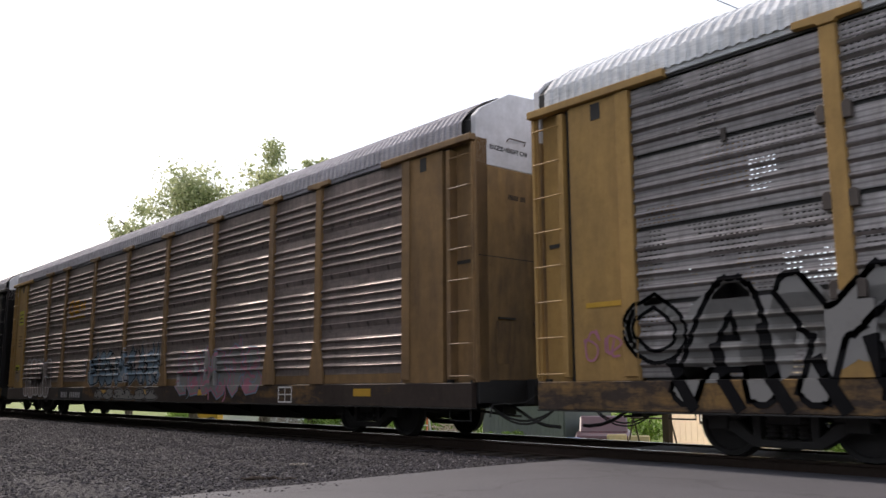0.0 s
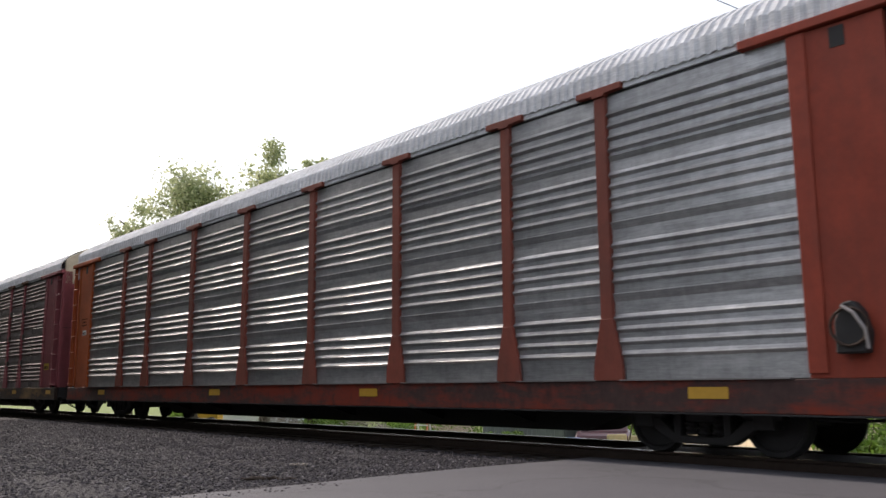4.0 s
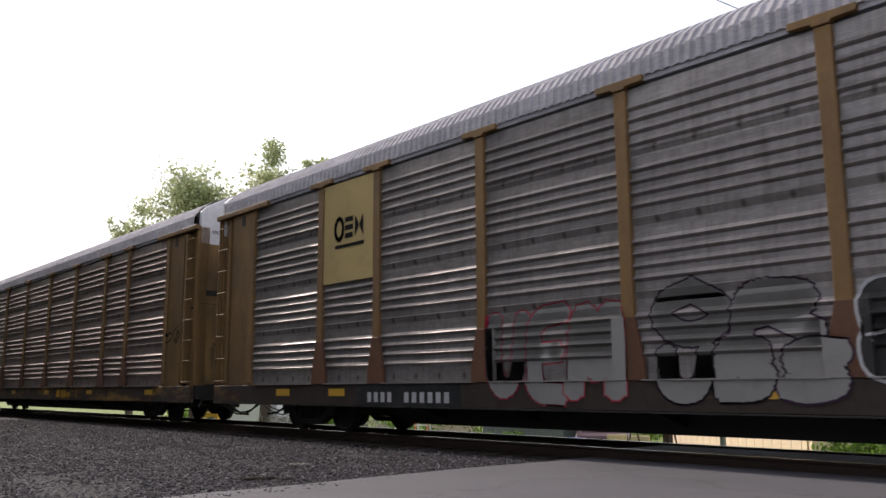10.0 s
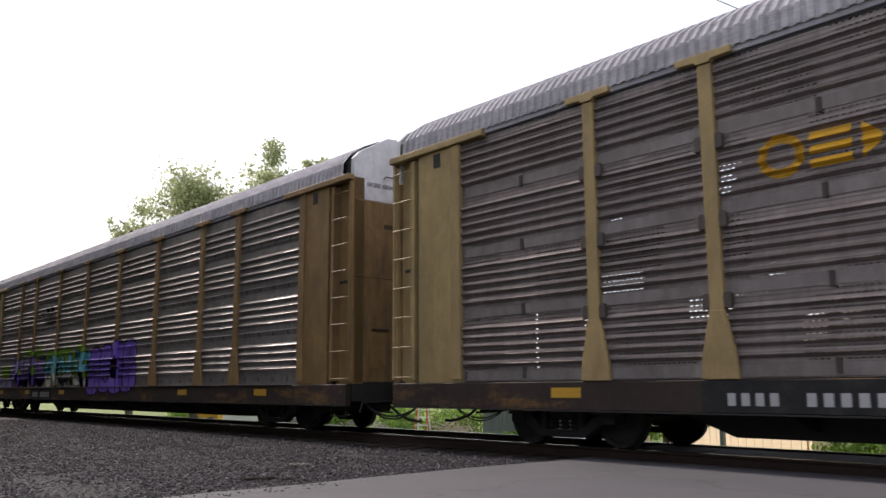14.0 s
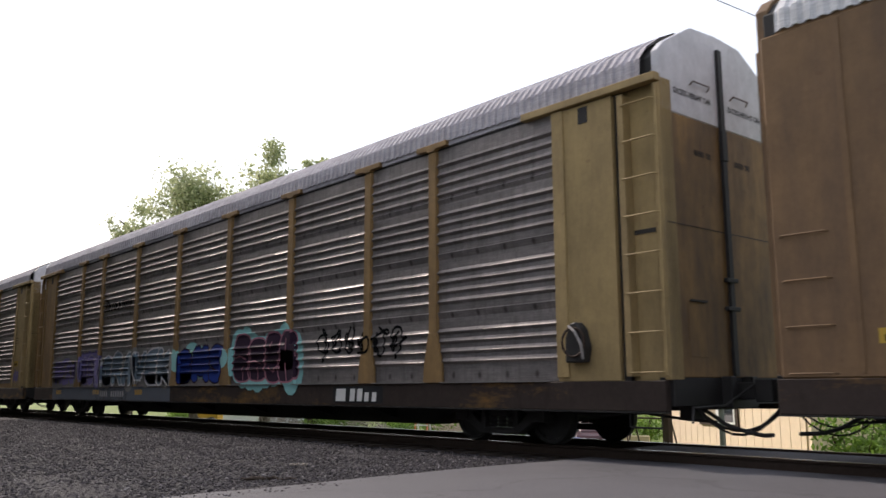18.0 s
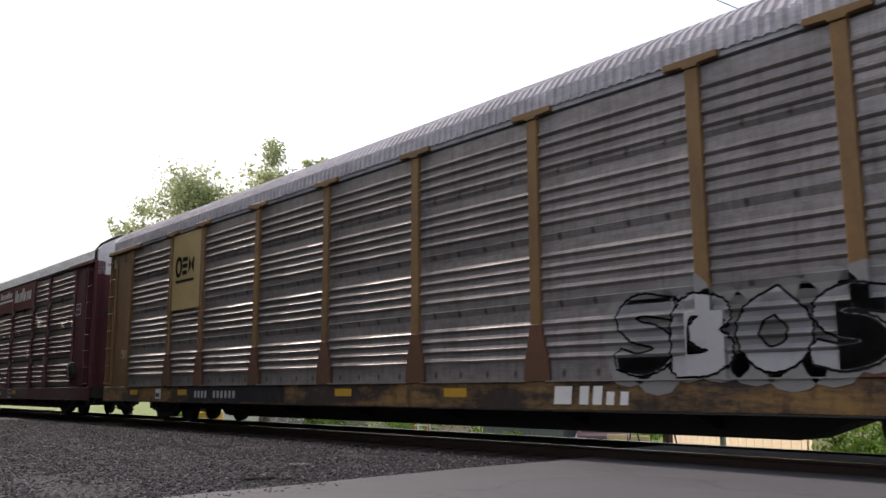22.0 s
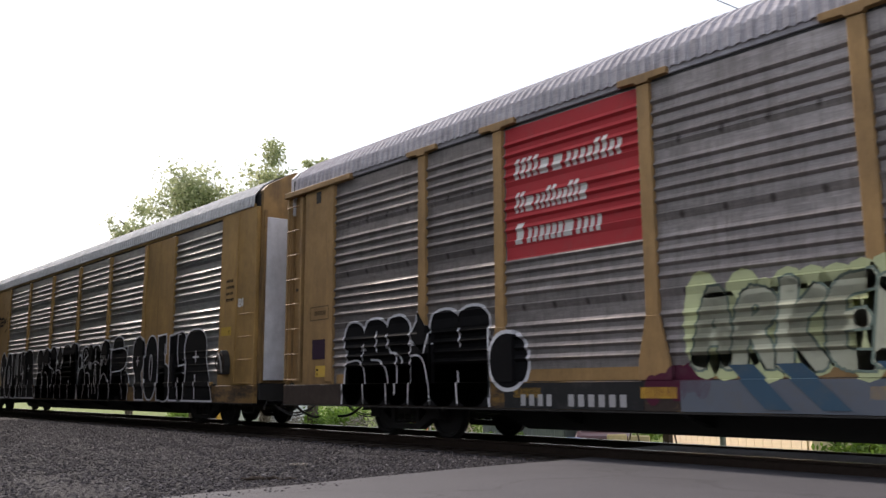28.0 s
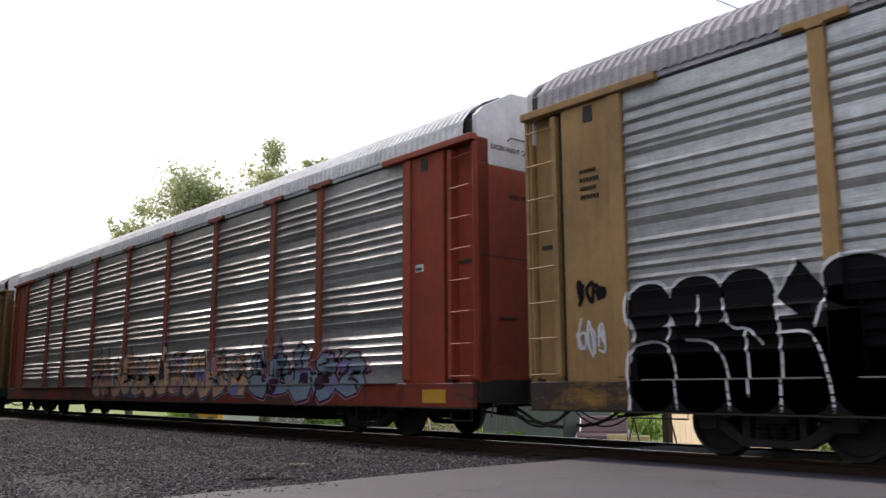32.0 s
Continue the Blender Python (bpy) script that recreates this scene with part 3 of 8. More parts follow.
# ---- paint on the sides ----
def follow(bm, style, lift=0.004, sheet_y=-SIDE):
    """Lay a flat outline in the xz plane onto the ridged side of a wagon."""
    zs = [v.co.z for v in bm.verts]
    xs = [v.co.x for v in bm.verts]
    cuts_z = [0.928, 0.932, 0.945, 0.952, 1.038, 1.042, 1.777, 1.783]
    for r in range(4):
        cuts_z += [ROWS[r] + z for z, _ in ridge_profile(style, r)]
    for z in cuts_z:
        if min(zs) < z < max(zs):
            bmesh.ops.bisect_plane(bm, geom=bm.verts[:] + bm.edges[:] + bm.faces[:], plane_co=(0, 0, z), plane_no=(0, 0, 1))
    for p in POSTS + [-EDGE, EDGE]:
        for e in ((-0.272, -0.268, -0.1055, -0.1045, 0.1045, 0.1055, 0.268, 0.272) if abs(p) < EDGE else (-0.002, 0.002)):
            if min(xs) < p + e < max(xs):
                bmesh.ops.bisect_plane(bm, geom=bm.verts[:] + bm.edges[:] + bm.faces[:], plane_co=(p + e, 0, 0), plane_no=(1, 0, 0))
    for v in bm.verts:
        v.co.y = sheet_y - depth_at(style, v.co.x, v.co.z) - lift


def film(name, bm, style, material, parent, label="", lift=0.004):
    follow(bm, style, lift)
    me = bpy.data.meshes.new(name)
    bm.to_mesh(me)
    bm.free()
    return part(name, me, material, parent, label)


def blob(bm, cx, cz, rx, rz, power=2.6, n=22, lean=0.0):
    vs = []
    for i in range(n):
        a = 2 * math.pi * i / n
        c, s = math.cos(a), math.sin(a)
        x, z = rx * math.copysign(abs(c) ** (2 / power), c), rz * math.copysign(abs(s) ** (2 / power), s)
        vs.append(bm.verts.new((cx + x + lean * z, 0, cz + z)))
    bm.faces.new(vs)


def stroke(bm, pts, w):
    """A brushed line of constant width with round ends."""
    for (x0, z0), (x1, z1) in zip(pts, pts[1:]):
        d = Vector((x1 - x0, z1 - z0))
        if d.length < 1e-6:
            continue
        d.normalize()
        n = Vector((-d.y, d.x)) * (w / 2)
        e = d * (w * 0.3)
        bm.faces.new([bm.verts.new((x, 0, z)) for x, z in ((x0 - e.x + n.x, z0 - e.y + n.y), (x0 - e.x - n.x, z0 - e.y - n.y), (x1 + e.x - n.x, z1 + e.y - n.y), (x1 + e.x + n.x, z1 + e.y + n.y))])


def letters(word, size, x, z, width=None, fat=0.0, shear=0.0):
    """The outline of a word in the built-in font as a flat bmesh in the xz plane, left end at x, foot at z."""
    cu = bpy.data.curves.new("word", "FONT")
    cu.body, cu.size, cu.offset, cu.shear, cu.resolution_u = word, size, fat, shear, 3
    ob = bpy.data.objects.new("word", cu)
    scene.collection.objects.link(ob)
    me = bpy.data.meshes.new_from_object(ob.evaluated_get(bpy.context.evaluated_depsgraph_get()))
    bpy.data.objects.remove(ob)
    bm = bmesh.new()
    bm.from_mesh(me)
    bpy.data.meshes.remove(me)
    xs = [v.co.x for v in bm.verts]
    k = width / (max(xs) - min(xs)) if width else 1.0
    lo = min(xs)
    for v in bm.verts:
        v.co = Vector((x + (v.co.x - lo) * k, 0, z + v.co.y))
    return bm


def bars(bm, x, z, w, h, n, gap=0.28, lean=0.0, cut=True):
    """Plain bars, one a letter, each notched so that a row of them reads as lettering of that size."""
    step = w / n
    for i in range(n):
        a, b = x + i * step, x + i * step + step * (1 - gap)
        bm.faces.new([bm.verts.new((p + lean * (q - z), 0, q)) for p, q in ((a, z), (b, z), (b, z + h), (a, z + h))])


def tag_row(parent, style, x0, x1, z0, z1, fill, edge, count, seed, w=0.045, drips=True, inner=True, label="", mist=None):
    """A row of swollen spray-can letters: edge colour behind, fill in front, thin strokes inside."""
    rng = random.Random(seed)
    step = (x1 - x0) / count
    line, rims, fills = bmesh.new(), [], []
    for i in range(count):
        back, front = bmesh.new(), bmesh.new()
        rims.append(back)
        fills.append(front)
        cx = x0 + (i + 0.5) * step + rng.uniform(-0.06, 0.06) * step
        top = z1 - rng.uniform(0, 0.14) * (z1 - z0)
        low = z0 + rng.uniform(0, 0.07) * (z1 - z0)
        mid = low + (top - low) * rng.uniform(0.42, 0.58)
        rx = step * rng.uniform(0.51, 0.6)
        lean = rng.uniform(-0.08, 0.1)
        for a, b, r in ((low, mid + 0.1 * (top - low), rx), (mid - 0.22 * (top - low), mid + 0.22 * (top - low), rx * 0.86), (mid - 0.08 * (top - low), top, rx * rng.uniform(0.82, 1.0))):
            blob(back, cx, (a + b) / 2, r + w, (b - a) / 2 + w, 2.7, 20, lean)
            blob(front, cx, (a + b) / 2, r, (b - a) / 2, 2.7, 20, lean)
        if inner:
            kind = rng.random()
            h = top - low
            if kind < 0.45:
                stroke(line, [(cx, low + h * 0.62), (cx + 0.02, top - 0.14 * h)], w * 0.8)
                stroke(line, [(cx + step * 0.1, low + 0.02), (cx, low + h * 0.36)], w * 0.8)
            elif kind < 0.75:
                stroke(line, [(cx - rx * 0.8, mid), (cx - rx * 0.2, mid + 0.04 * h), (cx + rx * 0.35, mid - 0.03 * h)], w * 0.8)
                stroke(line, [(cx + rx * 0.1, low + 0.02), (cx + rx * 0.1, low + h * 0.3)], w * 0.8)
            else:
                stroke(line, [(cx - rx * 0.5, low + h * 0.3), (cx, low + h * 0.2), (cx + rx * 0.5, low + h * 0.34)], w * 0.8)
                stroke(line, [(cx - rx * 0.3, low + h * 0.7), (cx - rx * 0.25, low + h * 0.82)], w * 0.8)
            if rng.random() < 0.8:
                stroke(line, [(cx + rx * 0.97, low + h * 0.05), (cx + rx * 0.8, low + h * 0.30), (cx + rx * 0.95, mid), (cx + rx * 0.8, top - 0.2 * h)], w * 0.8)
    if mist:
        cloud = bmesh.new()
        for i in range(count * 2):
            cx = x0 + (i + 0.5) * step / 2
            blob(cloud, cx, (z0 + z1) / 2 + rng.uniform(-0.15, 0.15), step * 0.55, (z1 - z0) * rng.uniform(0.5, 0.64), 2.2, 18)
        tagged(film("graffiti_background", cloud, style, mist, parent, "sprayed colour cloud behind the letters", 0.003), kind="stuff")
    g = None
    for i, (back, front) in enumerate(zip(rims, fills)):
        lift = 0.005 + 0.0016 * i
        rim = tagged(film("letter_rim" if g else "graffiti", back, style, edge, g or parent, "" if g else label or "sprayed graffiti letters", lift), kind="stuff")
        g = g or rim
        film("letter", front, style, fill, g, "", lift + 0.0008)
    if inner:
        tagged(film("inner_line", line, style, edge, g, "", 0.006 + 0.0016 * count), kind="stuff")
    else:
        line.free()
    return g


def scribble(parent, style, x0, x1, z0, z1, ink, seed, w=0.035, count=6, label="thin sprayed scrawl"):
    rng = random.Random(seed)
    bm = bmesh.new()
    step = (x1 - x0) / count
    for i in range(count):
        cx = x0 + i * step
        pts = []
        a0 = rng.uniform(0, 6.28)
        for k in range(9):
            a = a0 + k * rng.uniform(1.1, 1.9)
            pts.append((cx + step * (0.5 + 0.55 * math.cos(a) * rng.uniform(0.5, 1)), (z0 + z1) / 2 + (z1 - z0) * 0.5 * math.sin(a) * rng.uniform(0.6, 1)))
        fat_stroke(bm, pts, w)
    return tagged(film("graffiti", bm, style, ink, parent, label, 0.005), kind="stuff")


def plate(parent, style, x0, x1, z0, z1, material, label, name="sign_panel"):
    bm = bmesh.new()
    bm.faces.new([bm.verts.new((x, 0, z)) for x, z in ((x0, z0), (x1, z0), (x1, z1), (x0, z1))])
    return film(name, bm, style, material, parent, label, 0.003)


def piece(parent, style, x0, x1, z0, z1, fill, edge, rim, count, seed, accents=(), w=0.05, spikes=0.4, boxy=False, label="wild sprayed graffiti piece"):
    """A crowded piece: swollen and pointed letter masses with a dark outline and a pale halo, cut up by short bent strokes."""
    rng = random.Random(seed)
    step, h = (x1 - x0) / count, z1 - z0
    halo, dark, body, cuts, glints = (bmesh.new() for _ in range(5))
    patches = [bmesh.new() for _ in accents]
    def mass(cx, cz, rx, rz, lean):
        ks = [(rng.uniform(0.72, 1.12), a * math.pi / 3.5 + rng.uniform(-0.2, 0.2)) for a in range(7)]
        for bm, e in ((halo, w * 1.7), (dark, w), (body, 0.0)):
            if boxy:
                bm.faces.new([bm.verts.new((cx + (rx + e) * k * math.cos(a) + lean * rz * math.sin(a), 0, cz + (rz + e) * k * math.sin(a))) for k, a in ks])
            else:
                blob(bm, cx, cz, rx + e, rz + e, 2.5, 18, lean)
    def spike(cx, cz, rx, top, lean):
        for bm, e in ((halo, w * 1.7), (dark, w), (body, 0.0)):
            bm.faces.new([bm.verts.new((x, 0, z)) for x, z in ((cx - rx - e, cz), (cx + rx + e, cz), (cx + lean + e * 0.4, top + e * 1.2), (cx + lean - e * 0.4, top + e * 1.2))])
    for i in range(count):
        cx = x0 + (i + 0.5) * step + rng.uniform(-0.08, 0.08) * step
        low, top = z0 + rng.uniform(0, 0.06) * h, z0 + h * rng.uniform(0.72, 0.9)
        lean = rng.uniform(-0.1, 0.2)
        mass(cx, low + (top - low) * 0.3, step * 0.55, (top - low) * 0.32, lean)
        mass(cx + rng.uniform(-0.1, 0.1) * step, low + (top - low) * 0.7, step * rng.uniform(0.36, 0.5), (top - low) * 0.32, lean)
        if rng.random() < spikes:
            spike(cx + rng.uniform(-0.25, 0.25) * step, low + (top - low) * 0.62, step * 0.22, z1, rng.uniform(-0.1, 0.12))
        for k in range(6):
            a, n = rng.uniform(0, 6.28), rng.choice((-1, 1)) * rng.uniform(0.3, 0.7)
            px, pz = cx + rng.uniform(-0.4, 0.4) * step, low + rng.uniform(0.1, 0.9) * (top - low)
            pts = [(px, pz)]
            for j in range(rng.choice((2, 3, 4))):
                a += n
                pts.append((pts[-1][0] + math.cos(a) * h * 0.09, pts[-1][1] + math.sin(a) * h * 0.09))
            stroke(cuts if k < 4 else glints, pts, w * (rng.uniform(0.6, 1.5) if k < 4 else 0.6))
        for bm in patches:
            if rng.random() < 0.6:
                blob(bm, cx + rng.uniform(-0.4, 0.4) * step, low + rng.uniform(0.15, 0.8) * (top - low), step * rng.uniform(0.12, 0.26), h * rng.uniform(0.06, 0.14), 2.2, 12, rng.uniform(-0.4, 0.4))
    g = tagged(film("graffiti", halo, style, rim, parent, label, 0.004), kind="stuff")
    tagged(film("outline", dark, style, edge, g, "", 0.0055), kind="stuff")
    tagged(film("letter_fill", body, style, fill, g, "", 0.007), kind="stuff")
    for k, (bm, ink) in enumerate(zip(patches, accents)):
        tagged(film("colour_patch", bm, style, ink, g, "", 0.008 + 0.0006 * k), kind="stuff")
    tagged(film("inner_line", cuts, style, edge, g, "", 0.010), kind="stuff")
    tagged(film("glint_line", glints, style, rim, g, "", 0.011), kind="stuff")
    return g


BUBBLE = {  # each letter as swollen lobes (x, z, half width, half height) and slabs of corner points, in a unit cell
    "P": (((0.42, 0.70, 0.46, 0.32),), (((0.10, 0.55), (0.62, 0.60), (0.98, 0.0), (0.30, 0.0)),)),
    "O": (((0.5, 0.5, 0.52, 0.5),), ()),
    "L": (((0.66, 0.26, 0.44, 0.28),), (((0.06, 0.98), (0.66, 1.0), (0.80, 0.0), (0.16, 0.0)),)),
    "K": (((0.72, 0.74, 0.34, 0.27), (0.72, 0.30, 0.30, 0.30)), (((0.04, 0.96), (0.52, 1.0), (0.60, 0.0), (0.08, 0.0)), ((0.45, 0.5), (0.8, 0.5), (1.12, 0.0), (0.62, 0.0)))),
    "A": (((0.44, 0.74, 0.42, 0.28),), (((0.10, 0.72), (0.74, 0.88), (1.18, 0.0), (0.0, 0.0)),)),
}


def bubble_word(parent, style, word, x0, x1, z0, z1, fill, edge, w=0.035, label=""):
    """A word in swollen letters, each laid over the one before."""
    wide = {"P": 0.9, "O": 0.78, "L": 0.88, "K": 0.94, "A": 1.4}
    unit, h = (x1 - x0) / sum(wide[ch] for ch in word), z1 - z0
    g = None
    starts = [x0 + unit * sum(wide[ch] for ch in word[:i]) for i in range(len(word))]
    for i, ch in enumerate(word):
        lobes, slabs = BUBBLE[ch]
        x, step = starts[i], unit * wide[ch]
        for grow, ink, lift in ((w, edge, 0.005 + 0.0016 * i), (0.0, fill, 0.0058 + 0.0016 * i)):
            bm = bmesh.new()
            for cx, cz, rx, rz in lobes:
                blob(bm, x + cx * step, z0 + cz * h, rx * step * 1.08 + grow, rz * h + grow, 2.4, 24)
            for q in slabs:
                mx, mz = sum(p[0] for p in q) / len(q), sum(p[1] for p in q) / len(q)
                bm.faces.new([bm.verts.new((x + p[0] * step + math.copysign(grow, p[0] - mx), 0, z0 + p[1] * h + math.copysign(grow, p[1] - mz))) for p in q])
            o = tagged(film("letter" if g else "graffiti", bm, style, ink, g or parent, "" if g else label, lift), kind="stuff")
            g = g or o
    line = bmesh.new()
    for i, ch in enumerate(word):
        x, step = starts[i], unit * wide[ch]
        if ch == "O":
            stroke(line, [(x + step * (0.5 + 0.13 * math.cos(k * 0.5236)), z0 + h * (0.5 + 0.2 * math.sin(k * 0.5236))) for k in range(13)], w)
        elif ch in "PA":
            stroke(line, [(x + step * 0.36, z0 + h * 0.62), (x + step * 0.58, z0 + h * 0.62)], w)
            stroke(line, [(x + step * 0.47, z0 + h * 0.55), (x + step * 0.47, z0 + h * 0.70)], w)
            if ch == "A":
                stroke(line, [(x + step * 0.5, z0 + 0.03), (x + step * 0.45, z0 + h * 0.36)], w)
        elif ch == "K":
            stroke(line, [(x + step * 0.60, z0 + h * 0.50), (x + step * 0.50, z0 + h * 0.72), (x + step * 0.52, z0 + h * 0.98)], w)
            stroke(line, [(x + step * 0.60, z0 + h * 0.50), (x + step * 0.98, z0 + h * 0.52)], w)
            stroke(line, [(x + step * 0.58, z0 + h * 0.32), (x + step * 0.66, z0 + 0.03)], w)
        elif ch == "L":
            stroke(line, [(x + step * 0.62, z0 + h * 0.42), (x + step * 0.62, z0 + h * 0.85)], w)
    tagged(film("inner_line", line, style, edge, g, "", 0.0075 + 0.0016 * len(word)), kind="stuff")
    return g


# ---- one wagon ----
def ladder(parent, x, side, material, left):
    """Stile, flange and rungs at a corner of the wagon; x is the stile, rungs run outwards."""
    s = -1 if left else 1
    lad = part("ladder", flat_mesh("ladder_stile", -0.05, 0.05, -0.06, 0.12, 1.0, 4.86, 0.006), material, parent, "", pose(x, side * SIDE, 0))
    rung = rung_mesh(s)
    for k in range(8):
        part("rung", rung, material, lad, "", pose(0, -0.03 if side < 0 else 0.03, 1.05 + k * 0.52))
    part("corner_stile", flat_mesh("corner_stile", -0.03, 0.03, -0.04, 0.05, 1.0, 4.9, 0.006), material, lad, "", pose(s * 0.56, 0, 0))
    return lad


@lru_cache(None)
def rung_mesh(s):
    bm = bmesh.new()
    bent_tube(bm, [(0, 0, 0), (s * 0.03, -0.05, 0), (s * 0.52, -0.05, 0), (s * 0.55, 0, 0)], 0.012)
    return mesh_of("rung", bm)


def truck(parent, x):
    t = part("truck", bolster_mesh(), BLACK_STEEL, parent, "sooty cast steel truck", pose(x, 0, 0))
    for y in (-1.0, 1.0):
        part("side_frame", side_frame_mesh(), BLACK_STEEL, t, "", pose(0, y, 0))
        for x2 in (-0.2, 0.0, 0.2):
            part("coil_spring", spring_mesh(), BLACK_STEEL, t, "", pose(x2, y, 0))
    for a in (-0.865, 0.865):
        w = part("wheelset", wheelset_mesh(), BLACK_STEEL, t, "", pose(a, 0, 0.42))
        WHEELS.append(w)
    return t


SHIFT = [-0.3, -0.25, -0.15, -0.05, 0.05, 0.04, 0.06, 0.21, -0.06, -0.04, 0.02, -0.01, -0.04, -0.04, -0.08, -0.08, -0.09, 0.07, -0.10, 0.12, 0.0]
WHEELS = []
WAGONS = []


def wagon(index, label, body, sheet_mat, style="ribbed", sill=None, roof=None, door=None, door_top=None, flare=None, caps=True, solid=(), end="ladder", post=None, smooth_roof=False, head=None, tail=None):
    """A three-deck autorack wagon. body: paint of posts, ends and ladders; head and tail: paint of the end bays, made
    lighter or darker as light falls there; solid: bays closed with plain painted sheet.
    """
    car = thing("autorack_wagon", label, "railway wagon", pose(START + SHIFT[index] - index * PITCH, TRACK_Y, 0), "autorack wagons of the train")
    WAGONS.append((index, car))
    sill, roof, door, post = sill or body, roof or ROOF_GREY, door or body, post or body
    door_top = door_top or DOOR_WHITE
    # underframe
    part("center_sill", center_sill_mesh(), BLACK_STEEL, car)
    for x in (-6.5, -4.2, -1.4, 1.4, 4.2, 6.5):
        part("cross_bearer", bearer_mesh(), BLACK_STEEL, car, "", pose(x, 0, 0))
    for z, h in ((0.88, 0.05), (2.90, 0.06)):
        part("deck", flat_mesh("deck", -13.4, 13.4, -1.40, 1.40, 0, h), DARK_INSIDE, car, "", pose(0, 0, z))
    for x in (-10.05, 10.05):
        truck(car, x)
    for s in (1, -1):
        turn = pose(0, 0, 0, 0, 0, 0 if s == 1 else 180)
        part("coupler", coupler_mesh(), BLACK_STEEL, car, "", turn)
        part("air_hose", hose_mesh(index % 3), BLACK_STEEL, car, "", turn)
        part("uncoupling_lever", lever_mesh(), BLACK_STEEL, car, "", turn)
        part("stirrup_step", step_mesh(), BLACK_STEEL, car, "", turn)
        part("brake_pipe", brake_pipe_mesh(), BLACK_STEEL, car, "", turn)
        part("hose_bracket", flat_mesh("hose_bracket", 13.1, 13.3, -0.62, -0.3, 0.42, 0.66, 0.01), BLACK_STEEL, car, "", turn)
        part("draft_carrier", carrier_mesh(), BLACK_STEEL, car, "", turn)
        part("brake_cable", slack_mesh(index % 4), BLACK_STEEL, car, "", turn)
        part("air_line", slack_mesh(4 + index % 4), BLACK_STEEL, car, "", turn)
    # sides
    for side in (-1, 1):
        turn = 0 if side < 0 else 180
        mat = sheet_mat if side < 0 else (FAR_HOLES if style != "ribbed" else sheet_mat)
        part("side_sill", flat_mesh("side_sill", -13.55, 13.55, -0.06, 0.05, 0.55, 0.945, 0.01), sill, car, "", pose(0, side * SIDE, 0, 0, 0, turn))
        part("sill_flange", flat_mesh("sill_flange", -13.55, 13.55, -0.075, 0.05, 0.53, 0.549), BLACK_STEEL, car, "", pose(0, side * SIDE, 0, 0, 0, turn))
        part("top_rail", flat_mesh("top_rail", -13.3, 13.3, -0.03, 0.06, 4.955, 5.10, 0.006), body if end == "folding" or smooth_roof else roof, car, "", pose(0, side * SIDE, 0, 0, 0, turn))
        if side < 0:
            for z in ROWS[0:4] if style == "slotted" else ROWS[0:1]:
                part("joint_bar", flat_mesh("joint_bar", -11.7, 11.7, 0.03, 0.05, -0.05, 0.05), BLACK_STEEL, car, "", pose(0, -SIDE, z))
        part("rail_gap", flat_mesh("rail_gap", -13.3, 13.3, -0.004, 0.05, 4.918, 4.953), BLACK_STEEL, car, "", pose(0, side * SIDE, 0, 0, 0, turn))
        for i, (a, b) in enumerate(BAYS):
            w = round(b - a, 3)
            if i in solid and side < 0:
                part("plain_panel", flat_mesh("plain_panel", -w / 2, w / 2, -0.034, -0.01, 0.95, 4.92, 0.004), body, car, "plain painted sheet", pose((a + b) / 2, side * SIDE, 0))
                for u in (-0.02,):
                    part("seam", flat_mesh("seam", -0.03, 0.03, -0.039, -0.02, 1.0, 4.9), body, car, "", pose((a + b) / 2 + u, side * SIDE, 0))
                continue
            for r in range(4):
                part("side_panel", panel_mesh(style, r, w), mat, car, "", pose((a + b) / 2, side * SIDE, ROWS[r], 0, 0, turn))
                if style == "banded" and side < 0:
                    part("panel_band", flat_mesh("panel_band", -w / 2 + 0.11, w / 2 - 0.11, -0.012, 0.0, 0.02, 0.17), BAND_GREY, car, "pale flat joint strip", pose((a + b) / 2, side * SIDE, ROWS[r]))
            if side < 0 and end == "folding":
                part("sill_slot", flat_mesh("sill_slot", -w / 2 + 0.12, w / 2 - 0.12, -0.062, 0.0, 0.952, 0.985), BLACK_STEEL, car, "", pose((a + b) / 2, -SIDE, 0))
                k = max(2, round(w / 0.75))
                for j in range(k):
                    part("sill_tab", flat_mesh("sill_tab", -0.075, 0.075, -0.085, 0.0, 0.946, 1.035, 0.006), body, car, "", pose(a + w * (j + 0.5) / k, -SIDE, 0))
            elif side < 0 and index in (1, 12, 16):
                part("kick_strip", flat_mesh("kick_strip", -w / 2 + 0.1, w / 2 - 0.1, -0.0025, 0.0, 0.958, 1.13), body, car, "", pose((a + b) / 2, -SIDE, 0))
            elif side < 0 and style == "ribbed":
                # pale strip stands in for the line of light along the sill top
                part("sill_ledge", flat_mesh("sill_ledge", -w / 2 + 0.2, w / 2 - 0.2, -0.10, 0.0, 0.946, 0.962), LEDGE, car, "ledge painted pale for the bright line of light on it", pose((a + b) / 2, side * SIDE, 0))
            if side < 0 and style in ("banded", "slotted") and w > 2.2:
                for z in ((3.86,) if style == "slotted" else (1.0, 1.95, 2.94, 3.93)):
                    part("panel_clip", flat_mesh("panel_clip", -0.03, 0.03, -0.035, 0.0, 0.0, 0.17), DIRTY_STRAP, car, "", pose((a + b) / 2, side * SIDE, z))
        fl = flare or post
